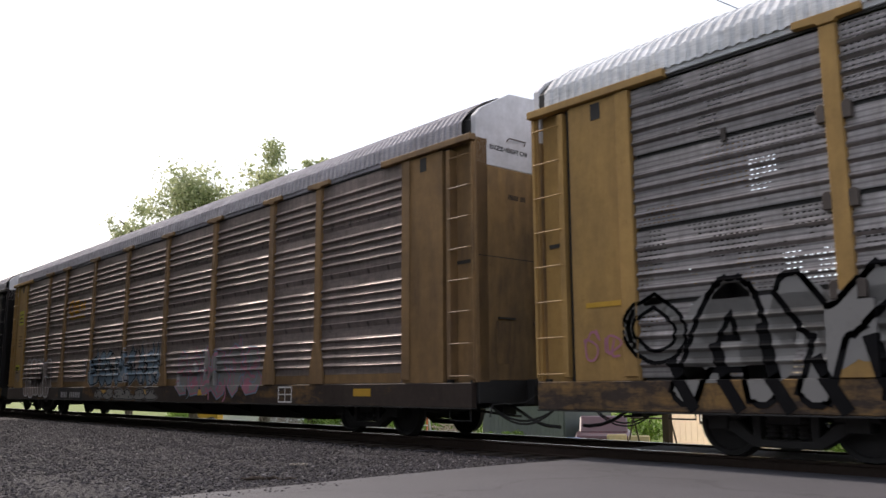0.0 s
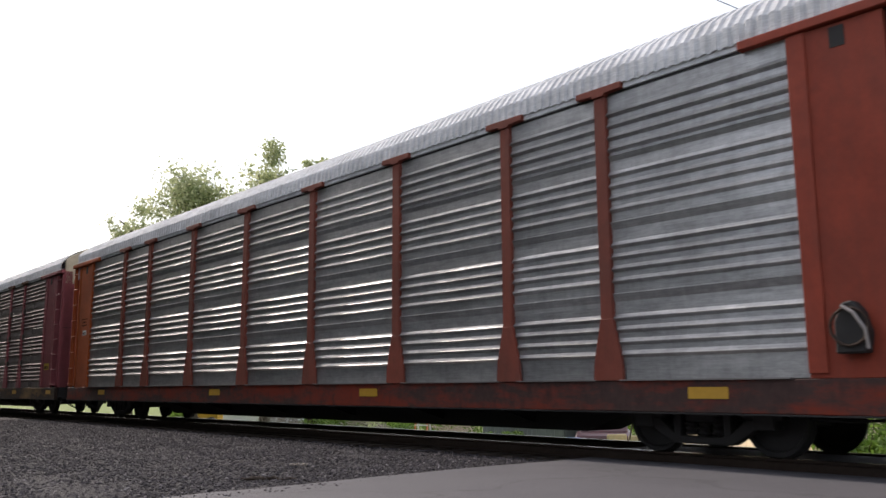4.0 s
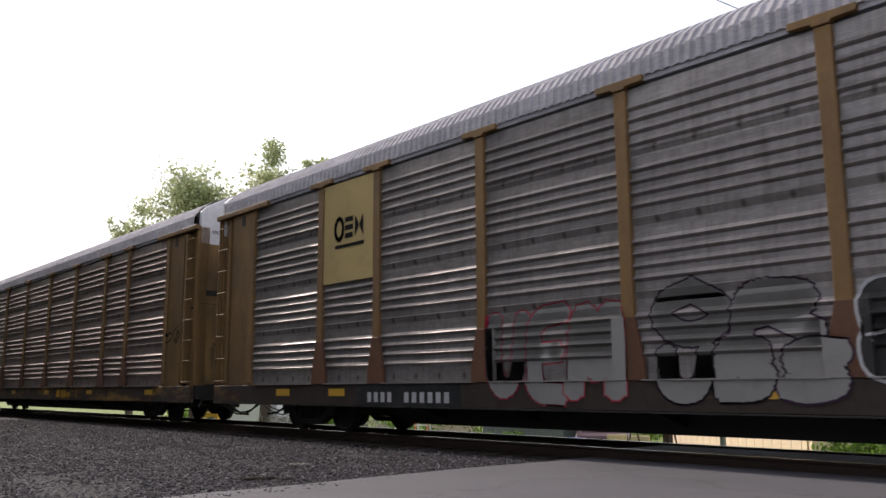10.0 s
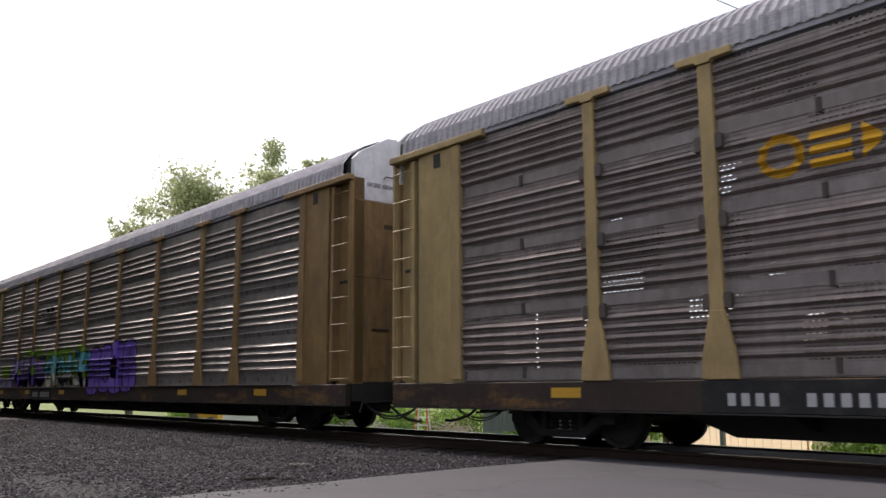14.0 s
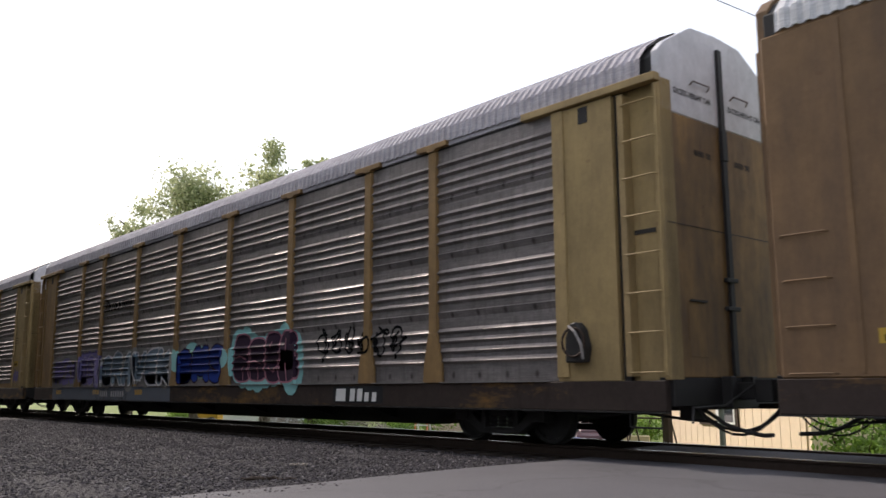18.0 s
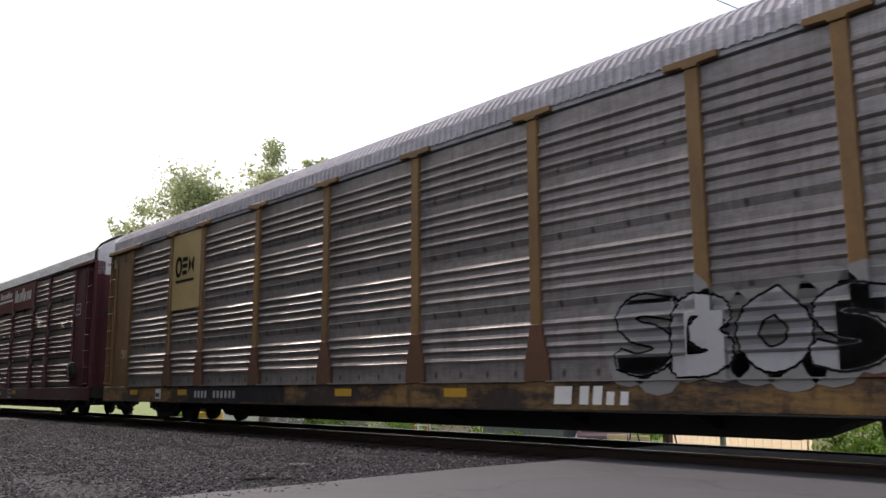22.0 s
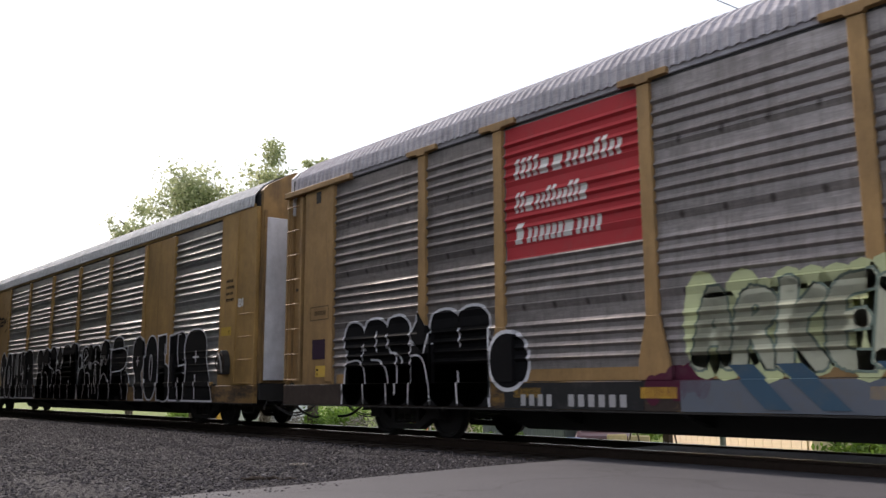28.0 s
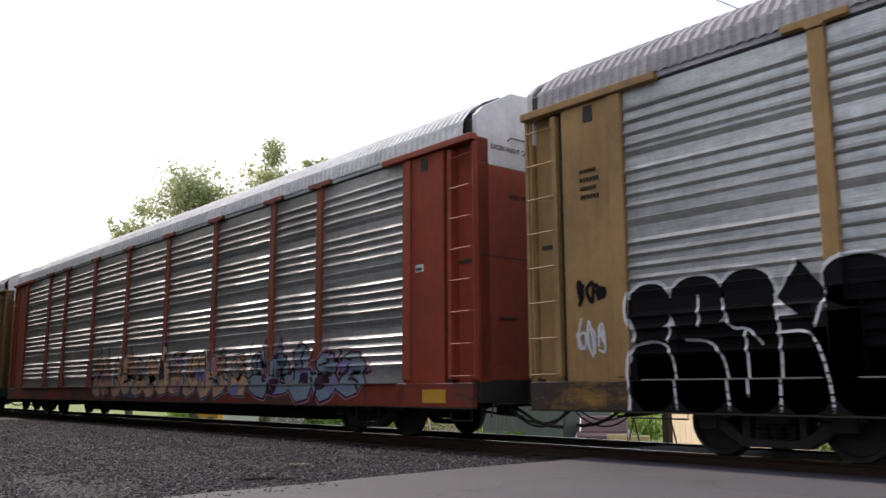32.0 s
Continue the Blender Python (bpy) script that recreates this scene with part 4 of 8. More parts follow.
        for x in POSTS:
            part("side_post", post_mesh(False), post, car, "", pose(x, side * SIDE, 0, 0, 0, turn))
            if side < 0:
                part("post_foot", foot_mesh(), fl, car, "", pose(x, side * SIDE, 0))
                if caps:
                    part("post_cap", gusset_mesh(), BROWN_FOOT if post is PINK else post, car, "", pose(x, side * SIDE, 0))
                if style != "ribbed":
                    for z in ROWS[1:4]:
                        for e in (-0.145, 0.145):
                            part("panel_bracket", bracket_mesh(), BRACKET, car, "", pose(x + e, side * SIDE, z))
        # end bays
        for s in (-1, 1):
            coat = (head if s > 0 else tail) or body
            def span(p, q):
                return (p, q) if s > 0 else (-q, -p)
            if end == "ladder":
                part("end_panel", flat_mesh("end_panel", *span(EDGE, 12.84), -0.045, 0.05, 0.946, 4.9, 0.006), coat, car, "", pose(0, side * SIDE, 0))
                part("end_post", flat_mesh("end_post", *span(EDGE, EDGE + 0.22), -0.075, -0.045, 1.0, 4.9, 0.006), coat, car, "", pose(0, side * SIDE, 0)) if side < 0 else None
                part("end_recess", flat_mesh("end_recess", *span(12.84, 13.56), 0.11, 0.17, 0.946, 4.95), coat, car, "", pose(0, side * SIDE, 0, 0, 0, 0) if side < 0 else pose(0, SIDE - 0.28, 0))
                part("end_beam", flat_mesh("end_beam", *span(11.15, 13.62), -0.11, 0.03, 4.915, 5.03, 0.01), coat, car, "", pose(0, side * SIDE, 0) if side < 0 else pose(0, SIDE + 0.08, 0))
                part("corner_post", flat_mesh("corner_post", *span(13.5, 13.6), 0.0, 0.3, 0.95, 5.0, 0.01), coat, car, "", pose(0, -SIDE, 0) if side < 0 else pose(0, SIDE - 0.3, 0))
                if side < 0:
                    # black strip that draws the shade of the recess behind the ladder
                    part("end_gap", flat_mesh("end_gap", *span(12.84, 12.96), 0.04, 0.1, 0.946, 4.9), BLACK_STEEL, car, "", pose(0, -SIDE, 0))
                    ladder(car, s * 13.0, side, coat, s < 0)
                    part("deck_hatch", flat_mesh("deck_hatch", *span(12.25, 12.42), -0.052, -0.04, 4.62, 4.86), BLACK_STEEL, car, "", pose(0, -SIDE, 0))
            else:
                part("end_panel", flat_mesh("end_panel_wide", *span(EDGE, 13.5), -0.05, 0.06, 0.946, 5.0, 0.02), coat, car, "", pose(0, side * SIDE, 0))
                part("end_seam", flat_mesh("end_seam", *span(12.55, 12.62), -0.066, -0.05, 1.0, 4.95), coat, car, "", pose(0, side * SIDE, 0)) if side < 0 else None
                if side < 0:
                    for k in range(4):
                        part("grab_iron", rung_mesh(s), coat, car, "", pose(s * 12.85, -SIDE - 0.045, 1.0 + 0.52 * k))
    # ends
    for s in (1, -1):
        turn = 0 if s > 0 else 180
        if end == "ladder":
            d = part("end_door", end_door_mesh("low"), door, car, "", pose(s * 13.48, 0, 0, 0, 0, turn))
            part("door_head", end_door_mesh("top"), door_top, d, "pale painted upper door", pose(0, 0, 0))
            part("door_seam", flat_mesh("door_seam", 0.10, 0.124, -1.42, 1.42, 3.0, 3.012), BLACK_STEEL, d, "", pose(0, 0, 0))
            rod = part("lock_rod", flat_mesh("lock_rod", 0.118, 0.17, -0.05, 0.05, 1.0, 5.72), BLACK_STEEL, d, "black lock rod between the door leaves", pose(0, 0, 0))
            for z, h, e in ((1.9, 0.06, 0.16), (2.3, 0.06, 0.14), (4.05, 0.45, 0.065)):
                part("lock_box", flat_mesh("lock_box", 0.12, 0.185, -e, e, z, z + h, 0.008), BLACK_STEEL, rod, "", pose(0, 0, 0))
            for y in (-0.62, 0.42):
                part("door_grab", grab_mesh(), DARK_GRAB, d, "", pose(0.12, y + 0.1, 5.08))
                tagged(part("door_lettering", height_words_mesh(), BLACK_INK, d, "black stencilled words", pose(0.1225, -1.14 if y < 0 else 0.22, 4.84)), kind="stuff")
                tagged(part("door_lettering", letter_bars_mesh(0.42), BLACK_INK, d, "", pose(0.1225, y - 0.1, 4.02)), kind="stuff")
            if index in (2, 5, 6, 7, 14, 15):
                part("door_slot", flat_mesh("door_slot", 0.119, 0.126, -1.25, -0.45, 3.22, 3.36), BLACK_STEEL, d, "black slot in the door", pose(0, 0, 0))
            part("door_hatch", flat_mesh("door_hatch", 0.119, 0.128, -1.05, -0.65, 1.25, 1.95, 0.003), door, d, "", pose(0, 0, 0))
            part("door_step", flat_mesh("door_step", 0.12, 0.15, -1.0, -0.62, 1.98, 2.01), BLACK_STEEL, d, "", pose(0, 0, 0))
        else:
            d = part("end_door", end_fold_mesh(), door, car, "", pose(s * 13.42, 0, 0, 0, 0, turn))
            for y in (-1.4, -0.72, 0.04, 0.74, 1.36):
                part("door_fold", flat_mesh("door_fold", 0.158, 0.22, -0.03, 0.03, 1.0, 4.9), door, d, "", pose(0, y, 0))
            part("door_leaf", flat_mesh("door_leaf", 0.16, 0.21, -1.36, -0.76, 1.05, 4.75, 0.01), DOOR_WHITE, d, "white painted folding door leaf", pose(0, 0, 0))
            part("door_leaf", flat_mesh("door_leaf_b", 0.16, 0.21, 0.1, 0.7, 1.05, 4.75, 0.01), DOOR_WHITE, d, "white painted folding door leaf", pose(0, 0, 0))
        part("end_hood", cap_mesh(), BLACK_STEEL, car, "", pose(s * 13.14, 0, 0, 0, 0, turn))
        part("end_sill", flat_mesh("end_sill", -0.12, 0.096, -1.44, 1.44, 0.62, 0.985, 0.006), BLACK_STEEL, car, "", pose(s * 13.5, 0, 0))
    part("roof", roof_mesh(smooth_roof), roof, car)
    return car


@lru_cache(None)
def grab_mesh():
    bm = bmesh.new()
    bent_tube(bm, [(0, -0.22, -0.05), (0.05, -0.2, 0), (0.05, 0.2, 0), (0, 0.22, -0.05)], 0.011)
    return mesh_of("door_grab", bm)


@lru_cache(None)
def letter_bars_mesh(w):
    bm = bmesh.new()
    n = 10
    for i in range(n):
        if i != 6:
            y = w * i / n
            bm.faces.new([bm.verts.new((0, a, b)) for a, b in ((y, 0), (y + w / n * 0.7, 0), (y + w / n * 0.7, 0.085), (y, 0.085))])
    return mesh_of("door_lettering", bm)


@lru_cache(None)
def height_words_mesh():
    bm = letters("EXCESS HEIGHT CAR", 0.115, 0, 0, width=0.92, fat=0.003)
    for v in bm.verts:
        v.co = Vector((0, v.co.x, v.co.z))
    return mesh_of("door_lettering", bm)


@lru_cache(None)
def carrier_mesh():
    """Striker casting and carrier iron round the coupler shank."""
    bm = bmesh.new()
    prism(bm, [(-0.34, 0.58), (0.34, 0.58), (0.34, 1.0), (0.2, 1.0), (0.2, 0.69), (-0.2, 0.69), (-0.2, 1.0), (-0.34, 1.0)], "x", 13.55, 13.75)
    return mesh_of("draft_carrier", bm, 0.012)


@lru_cache(None)
def slack_mesh(seed):
    """A slack line that loops from the wagon's corner towards the coupler."""
    rng = random.Random(seed + 60)
    y0 = -1.2 + 0.18 * (seed % 4)
    low = 0.20 + 0.05 * (seed % 3)
    bm = bmesh.new()
    pts = [(13.4 + 0.85 * k / 10, y0 + (0.75 + 0.1 * rng.random()) * k / 10, 0.60 - (0.60 - low) * math.sin(math.pi * k / 10) ** 0.8 + 0.06 * k / 10) for k in range(11)]
    bent_tube(bm, pts, 0.014 + 0.006 * (seed % 2))
    return mesh_of("slack_line", bm)


@lru_cache(None)
def gusset_mesh():
    bm = bmesh.new()
    prism(bm, [(-0.40, 5.045), (0.40, 5.045), (0.40, 4.955), (0.12, 4.945), (0.098, 4.91), (-0.098, 4.91), (-0.12, 4.945), (-0.40, 4.955)], "y", -0.098, 0.0)
    return mesh_of("post_cap", bm, 0.006)


@lru_cache(None)
def foot_mesh():
    bm = bmesh.new()
    prism(bm, [(-0.25, 0.95), (0.25, 0.95), (0.23, 1.22), (0.102, 1.78), (-0.102, 1.78), (-0.23, 1.22)], "y", -0.079, -0.02)
    return mesh_of("post_foot", bm, 0.006)


@lru_cache(None)
def bracket_mesh():
    bm = bmesh.new()
    prism(bm, [(-0.05, -0.15), (0.05, -0.15), (0.055, 0.0), (0.04, 0.045), (0.0, 0.06), (-0.04, 0.045), (-0.055, 0.0)], "y", -0.075, 0.0)
    return mesh_of("panel_bracket", bm, 0.008)


@lru_cache(None)
def end_fold_mesh():
    pts = [(-1.45, 0.98), (1.45, 0.98), (1.45, 5.38), (1.30, 5.54), (0.64, 5.91), (0.0, 5.95), (-0.64, 5.91), (-1.30, 5.54), (-1.45, 5.38)]
    bm = bmesh.new()
    prism(bm, pts, "x", 0.0, 0.16)
    return mesh_of("end_door", bm, 0.01)


ROOF_GREY = sheet("grey_roof_sheet", (0.40, 0.375, 0.40), 0.0, 0.75, 0.3)
ROOF_WHITE = sheet("white_roof_sheet", (0.80, 0.81, 0.82), 0.0, 0.55, 0.08)
ROOF_PALE = sheet("pale_roof_sheet", (0.62, 0.62, 0.63), 0.0, 0.65, 0.15)
DOOR_WHITE = paint("white_door_paint", (0.616, 0.604, 0.628), 0.2, 0.5, 0.0, 0.15)
DOOR_CREAM = paint("cream_door_paint", (0.493, 0.431, 0.308), 0.3, 0.5, 0.0, 0.4)
BAND_GREY = paint("pale_joint_strip", (0.235, 0.205, 0.195), 0.5, 0.55, 0.2, 0.2)
DIRTY_STRAP = paint("dark_strap", (0.06, 0.05, 0.044), 0.3, 0.6)
YELLOW = paint("weathered_yellow_paint", (0.335, 0.202, 0.083), 0.45)
MUSTARD = paint("dirty_mustard_paint", (0.250, 0.152, 0.060), 0.5)
TAN = paint("pale_tan_paint", (0.36, 0.255, 0.115), 0.4)
# mustard browned to carry the shade of the trees in the paint
SHADED_MUSTARD = paint("shaded_mustard_body_paint", (0.20, 0.120, 0.060), 0.5)
DIRTY_YELLOW = paint("dirt_covered_yellow_paint", (0.235, 0.138, 0.060), 0.6, 0.5, 0.0, 0.45)
WARM_YELLOW = paint("warm_yellow_paint", (0.36, 0.215, 0.070), 0.4)
# door yellow: soot streaks, with the shade on the wagon ends darkened into it
SHADED_SOOTY_DOOR = paint("shaded_soot_streaked_yellow_door", (0.27, 0.160, 0.062), 0.85, 0.55, 0.0, 0.5)
OCHRE = paint("sooty_ochre_paint", (0.195, 0.110, 0.042), 0.5)
LEMON = paint("pale_yellow_paint", (0.42, 0.322, 0.145), 0.25)
RED = paint("orange_red_paint", (0.265, 0.046, 0.024), 0.3)
BRIGHT_ORANGE = paint("bright_orange_paint", (0.40, 0.090, 0.026), 0.25)
RED_POST = paint("sooty_red_post_paint", (0.20, 0.050, 0.032), 0.45)
PINK = paint("faded_red_paint", (0.262, 0.070, 0.078), 0.3)
MAROON = paint("maroon_paint", (0.093, 0.027, 0.033), 0.3)
BLACK = paint("black_wagon_paint", (0.011, 0.0105, 0.0115), 0.3, 0.45)
BROWN_FOOT = paint("rust_brown_paint", (0.111, 0.047, 0.025), 0.4)
SILL_YELLOW = flaked("chipped_sill_yellow", (0.042, 0.030, 0.025), (0.25, 0.14, 0.033), 0.42)
SILL_OCHRE = flaked("sooty_ochre_sill", (0.034, 0.024, 0.020), (0.17, 0.09, 0.026), 0.34)
SILL_MAROON = flaked("sooty_maroon_sill", (0.045, 0.030, 0.030), (0.085, 0.026, 0.030), 0.7)
SILL_TAN = flaked("worn_tan_sill", (0.042, 0.030, 0.024), (0.215, 0.125, 0.045), 0.58)
SILL_RED = flaked("sooty_red_sill", (0.055, 0.032, 0.028), (0.18, 0.030, 0.016), 0.7)
SILVER = sheet("bright_galvanised_sheet", (0.375, 0.372, 0.37), 0.72, 0.30, 0.25)
SILVER_BRIGHT = sheet("clean_galvanised_sheet", (0.465, 0.463, 0.46), 0.72, 0.30, 0.22)
GREY = sheet("dull_galvanised_sheet", (0.268, 0.240, 0.232), 0.55, 0.37, 0.5, False, True)
GREY_HOLES = sheet("punched_grey_sheet", (0.33, 0.30, 0.293), 0.55, 0.37, 0.45, (0.0625, 0.03, 0.30, 0.0085, 0))
BROWN_SHEET = sheet("sooty_brown_sheet", (0.268, 0.213, 0.194), 0.48, 0.4, 0.55, False, True)
BROWN_HOLES = sheet("punched_sooty_sheet", (0.27, 0.222, 0.204), 0.48, 0.38, 0.5, (0.0625, 0.03, 0.30, 0.0085, 0))
BAND_HOLES = sheet("punched_banded_sheet", (0.245, 0.20, 0.187), 0.48, 0.38, 0.5, (0.07, 0.03, 0.30, 0.0085, 0))
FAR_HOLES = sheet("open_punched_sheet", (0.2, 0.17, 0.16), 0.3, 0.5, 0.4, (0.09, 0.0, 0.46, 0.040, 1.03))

DARK_GRAB = paint("rusty_grab_iron", (0.10, 0.06, 0.045), 0.3)
BRACKET = paint("pale_dirty_bracket", (0.095, 0.078, 0.068), 0.4, 0.5, 0.3)
# pale coat: light line of the ledges, worn metal of the brake levers
LEDGE = paint("lit_ledge_worn_lever", (0.26, 0.24, 0.23), 0.2, 0.4, 0.3, 0.2)
# head and tail coats put the changing light on the end bays into their paint
car0 = wagon(0, "yellow autorack wagon with grey slotted panels and sprayed white lettering", WARM_YELLOW, GREY_HOLES, "slotted", sill=SILL_TAN, roof=ROOF_PALE, door=SHADED_SOOTY_DOOR)
car1 = wagon(1, "dirty yellow autorack wagon with sooty ribbed panels", DIRTY_YELLOW, BROWN_SHEET, sill=SILL_OCHRE, tail=WARM_YELLOW, door=SHADED_SOOTY_DOOR)
car2 = wagon(2, "black autorack wagon with brown punched panels and a red sign panel", BLACK, BROWN_HOLES, "slotted", sill=SILL_TAN)
car3 = wagon(3, "orange-red autorack wagon with bright silver panels", RED, SILVER_BRIGHT, roof=ROOF_PALE, sill=SILL_RED, tail=BRIGHT_ORANGE, post=RED_POST)
car4 = wagon(4, "faded red autorack wagon with sooty banded panels", PINK, BAND_HOLES, "banded", sill=SILL_TAN, door_top=DOOR_CREAM, roof=ROOF_PALE)
car5 = wagon(5, "pale yellow autorack wagon with punched panels and green graffiti", LEMON, GREY_HOLES, "slotted", sill=SILL_YELLOW)
car6 = wagon(6, "ochre autorack wagon with grey ribbed panels and yellow sign panel", OCHRE, GREY, sill=SILL_OCHRE, flare=BROWN_FOOT, door=SHADED_SOOTY_DOOR)
car7 = wagon(7, "sooty ochre autorack wagon with grey ribbed panels and a shield sign", OCHRE, BROWN_SHEET, flare=BROWN_FOOT, sill=SILL_YELLOW, door=SHADED_SOOTY_DOOR)
car8 = wagon(8, "yellow autorack wagon with dark banded panels", TAN, BAND_HOLES, "banded", sill=SILL_OCHRE, head=DIRTY_YELLOW, door=SHADED_SOOTY_DOOR)
car9 = wagon(9, "yellow autorack wagon with grey panels and purple and turquoise graffiti", MUSTARD, GREY, sill=SILL_OCHRE, tail=TAN, door=SHADED_SOOTY_DOOR)
car10 = wagon(10, "mustard autorack wagon, its paint darkened for shade, with silver panels and red eight-sided signs", SHADED_MUSTARD, SILVER, sill=SILL_OCHRE, roof=ROOF_PALE, caps=False, solid=(1, 7), end="folding")
car11 = wagon(11, "yellow autorack wagon with grey panels and blue graffiti", MUSTARD, GREY, sill=SILL_OCHRE, head=TAN, door=SHADED_SOOTY_DOOR)
car12 = wagon(12, "yellow autorack wagon with grey panels, shield sign and white graffiti", YELLOW, GREY, sill=SILL_YELLOW, head=TAN, door=SHADED_SOOTY_DOOR)
car13 = wagon(13, "ochre autorack wagon with grey panels and square yellow sign panel", OCHRE, GREY, flare=BROWN_FOOT, sill=SILL_TAN, door=SHADED_SOOTY_DOOR)
car14 = wagon(14, "maroon autorack wagon with sooty slotted panels and white roof", MAROON, BROWN_HOLES, "slotted", roof=ROOF_WHITE, smooth_roof=True, caps=False, sill=SILL_MAROON)
car15 = wagon(15, "yellow autorack wagon with grey punched panels", WARM_YELLOW, GREY_HOLES, "slotted", sill=SILL_YELLOW, roof=ROOF_PALE, door=SHADED_SOOTY_DOOR)
car16 = wagon(16, "yellow autorack wagon with grey panels and a red sign panel", YELLOW, GREY, sill=SILL_YELLOW, door=SHADED_SOOTY_DOOR)
car17 = wagon(17, "yellow autorack wagon with silver panels and large black graffiti", WARM_YELLOW, SILVER, sill=SILL_TAN, roof=ROOF_PALE, caps=False, solid=(1, 7), end="folding", door=SHADED_SOOTY_DOOR)
car18 = wagon(18, "yellow autorack wagon with silver panels and large black graffiti", YELLOW, SILVER_BRIGHT, sill=SILL_YELLOW, door=SHADED_SOOTY_DOOR)
car19 = wagon(19, "orange-red autorack wagon with silver panels and faded graffiti", RED, SILVER_BRIGHT, roof=ROOF_PALE, sill=SILL_RED, post=RED_POST)
car20 = wagon(20, "yellow autorack wagon with sooty panels at the end of the train", OCHRE, BROWN_SHEET, sill=SILL_OCHRE, door=SHADED_SOOTY_DOOR)


# ---- signs, stencils and graffiti of each wagon ----
SIGN_RED = spray("red_sign_paint", (0.36, 0.040, 0.045))
SIGN_DULL_RED = spray("dull_red_sign_paint", (0.22, 0.036, 0.042))
SIGN_YELLOW = spray("faded_yellow_sign_paint", (0.36, 0.265, 0.115), 0.35)
PLACARD_YELLOW = spray("yellow_placard_paint", (0.46, 0.30, 0.05), 0.2)
SIGN_OCHRE = spray("faded_orange_sign", (0.31, 0.19, 0.065), 0.35)
SIGN_CREAM = spray("faded_cream_sign", (0.34, 0.255, 0.13), 0.35)
SIGN_BLUE = spray("blue_sign_paint", (0.04, 0.058, 0.20))
SIGN_MAROON = spray("maroon_sign_paint", (0.095, 0.024, 0.024), 0.1)
INK_WHITE = spray("white_spray", (0.50, 0.487, 0.50), 0.3)
INK_GREY = spray("faded_white_spray", (0.34, 0.33, 0.335), 0.35)
INK_BLACK = spray("black_spray", (0.0095, 0.0092, 0.0098), 0.04, 0.03)
INK_YELLOW = spray("yellow_letter_paint", (0.486, 0.257, 0.020), 0.3)
INK_PURPLE = spray("purple_spray", (0.162, 0.095, 0.459), 0.1)
INK_VIOLET = spray("faded_violet_spray", (0.176, 0.149, 0.324), 0.3)
INK_LILAC = spray("lilac_spray", (0.33, 0.28, 0.52), 0.1)
INK_TURQ = spray("turquoise_spray", (0.121, 0.405, 0.486), 0.1)
INK_TEAL = spray("pale_teal_spray", (0.230, 0.459, 0.446), 0.2)
INK_SKY = spray("pale_blue_spray", (0.165, 0.222, 0.275), 0.45)
INK_BLUE = spray("deep_blue_spray", (0.016, 0.041, 0.230), 0.1)
INK_GREEN = spray("lime_spray", (0.15, 0.28, 0.03), 0.3)
INK_SAGE = spray("sage_spray", (0.15, 0.19, 0.155), 0.5)
INK_PINK = spray("faded_pink_spray", (0.324, 0.135, 0.176), 0.4)
INK_PEACH = spray("faded_peach_spray", (0.432, 0.270, 0.176), 0.4)
INK_RED = spray("crimson_spray", (0.297, 0.027, 0.047), 0.2)
INK_LEMON = spray("pale_lime_spray", (0.459, 0.486, 0.270), 0.3)
INK_SOOT = spray("worn_black_spray", (0.03, 0.027, 0.027), 0.4)
INK_PALE_TEAL = spray("faded_teal_spray", (0.17, 0.285, 0.275), 0.4)
INK_FRESH = spray("pale_green_spray", (0.23, 0.31, 0.12), 0.35)
INK_CHALK = spray("clean_white_spray", (0.56, 0.55, 0.57), 0.15)
INK_CREAM = spray("dull_cream_spray", (0.40, 0.40, 0.30), 0.3)
INK_DEEP_TEAL = spray("dull_blue_spray", (0.045, 0.085, 0.125), 0.35)
INK_WINE = spray("dark_wine_spray", (0.075, 0.016, 0.032), 0.35)
INK_BROWN = spray("dull_brown_stencil", (0.10, 0.065, 0.03), 0.4)
PLACARD_LIME = spray("lime_yellow_placard", (0.42, 0.40, 0.04), 0.3)
INK_DUST = spray("dusty_grey_spray", (0.20, 0.19, 0.18), 0.5)
INK_MOSS = spray("moss_green_spray", (0.05, 0.11, 0.055), 0.3)
INK_ORANGE = spray("orange_red_letter_paint", (0.50, 0.085, 0.03), 0.2)
INK_PLUM = spray("dark_plum_spray", (0.030, 0.015, 0.030), 0.1)
SILL_BLUEGREY = spray("blue_grey_sill_paint", (0.11, 0.122, 0.145), 0.6)
INK_SMOKE = spray("smoke_grey_spray", (0.075, 0.072, 0.07), 0.4)
INK_OLIVE = spray("dull_green_spray", (0.085, 0.125, 0.085), 0.45)


def bar_row(car, style, x, z, w, h, n, ink, lean=0.0, gap=0.28, lift=0.006, name="lettering", under=False):
    bm = bmesh.new()
    bars(bm, x, z, w, h, n, gap, lean)
    if under:
        bars(bm, x - 0.02, z - h * 0.30, w, h * 0.14, 1, 0.0)
    return tagged(film(name, bm, style, ink, car, "plain bars of lettering", lift), kind="stuff")


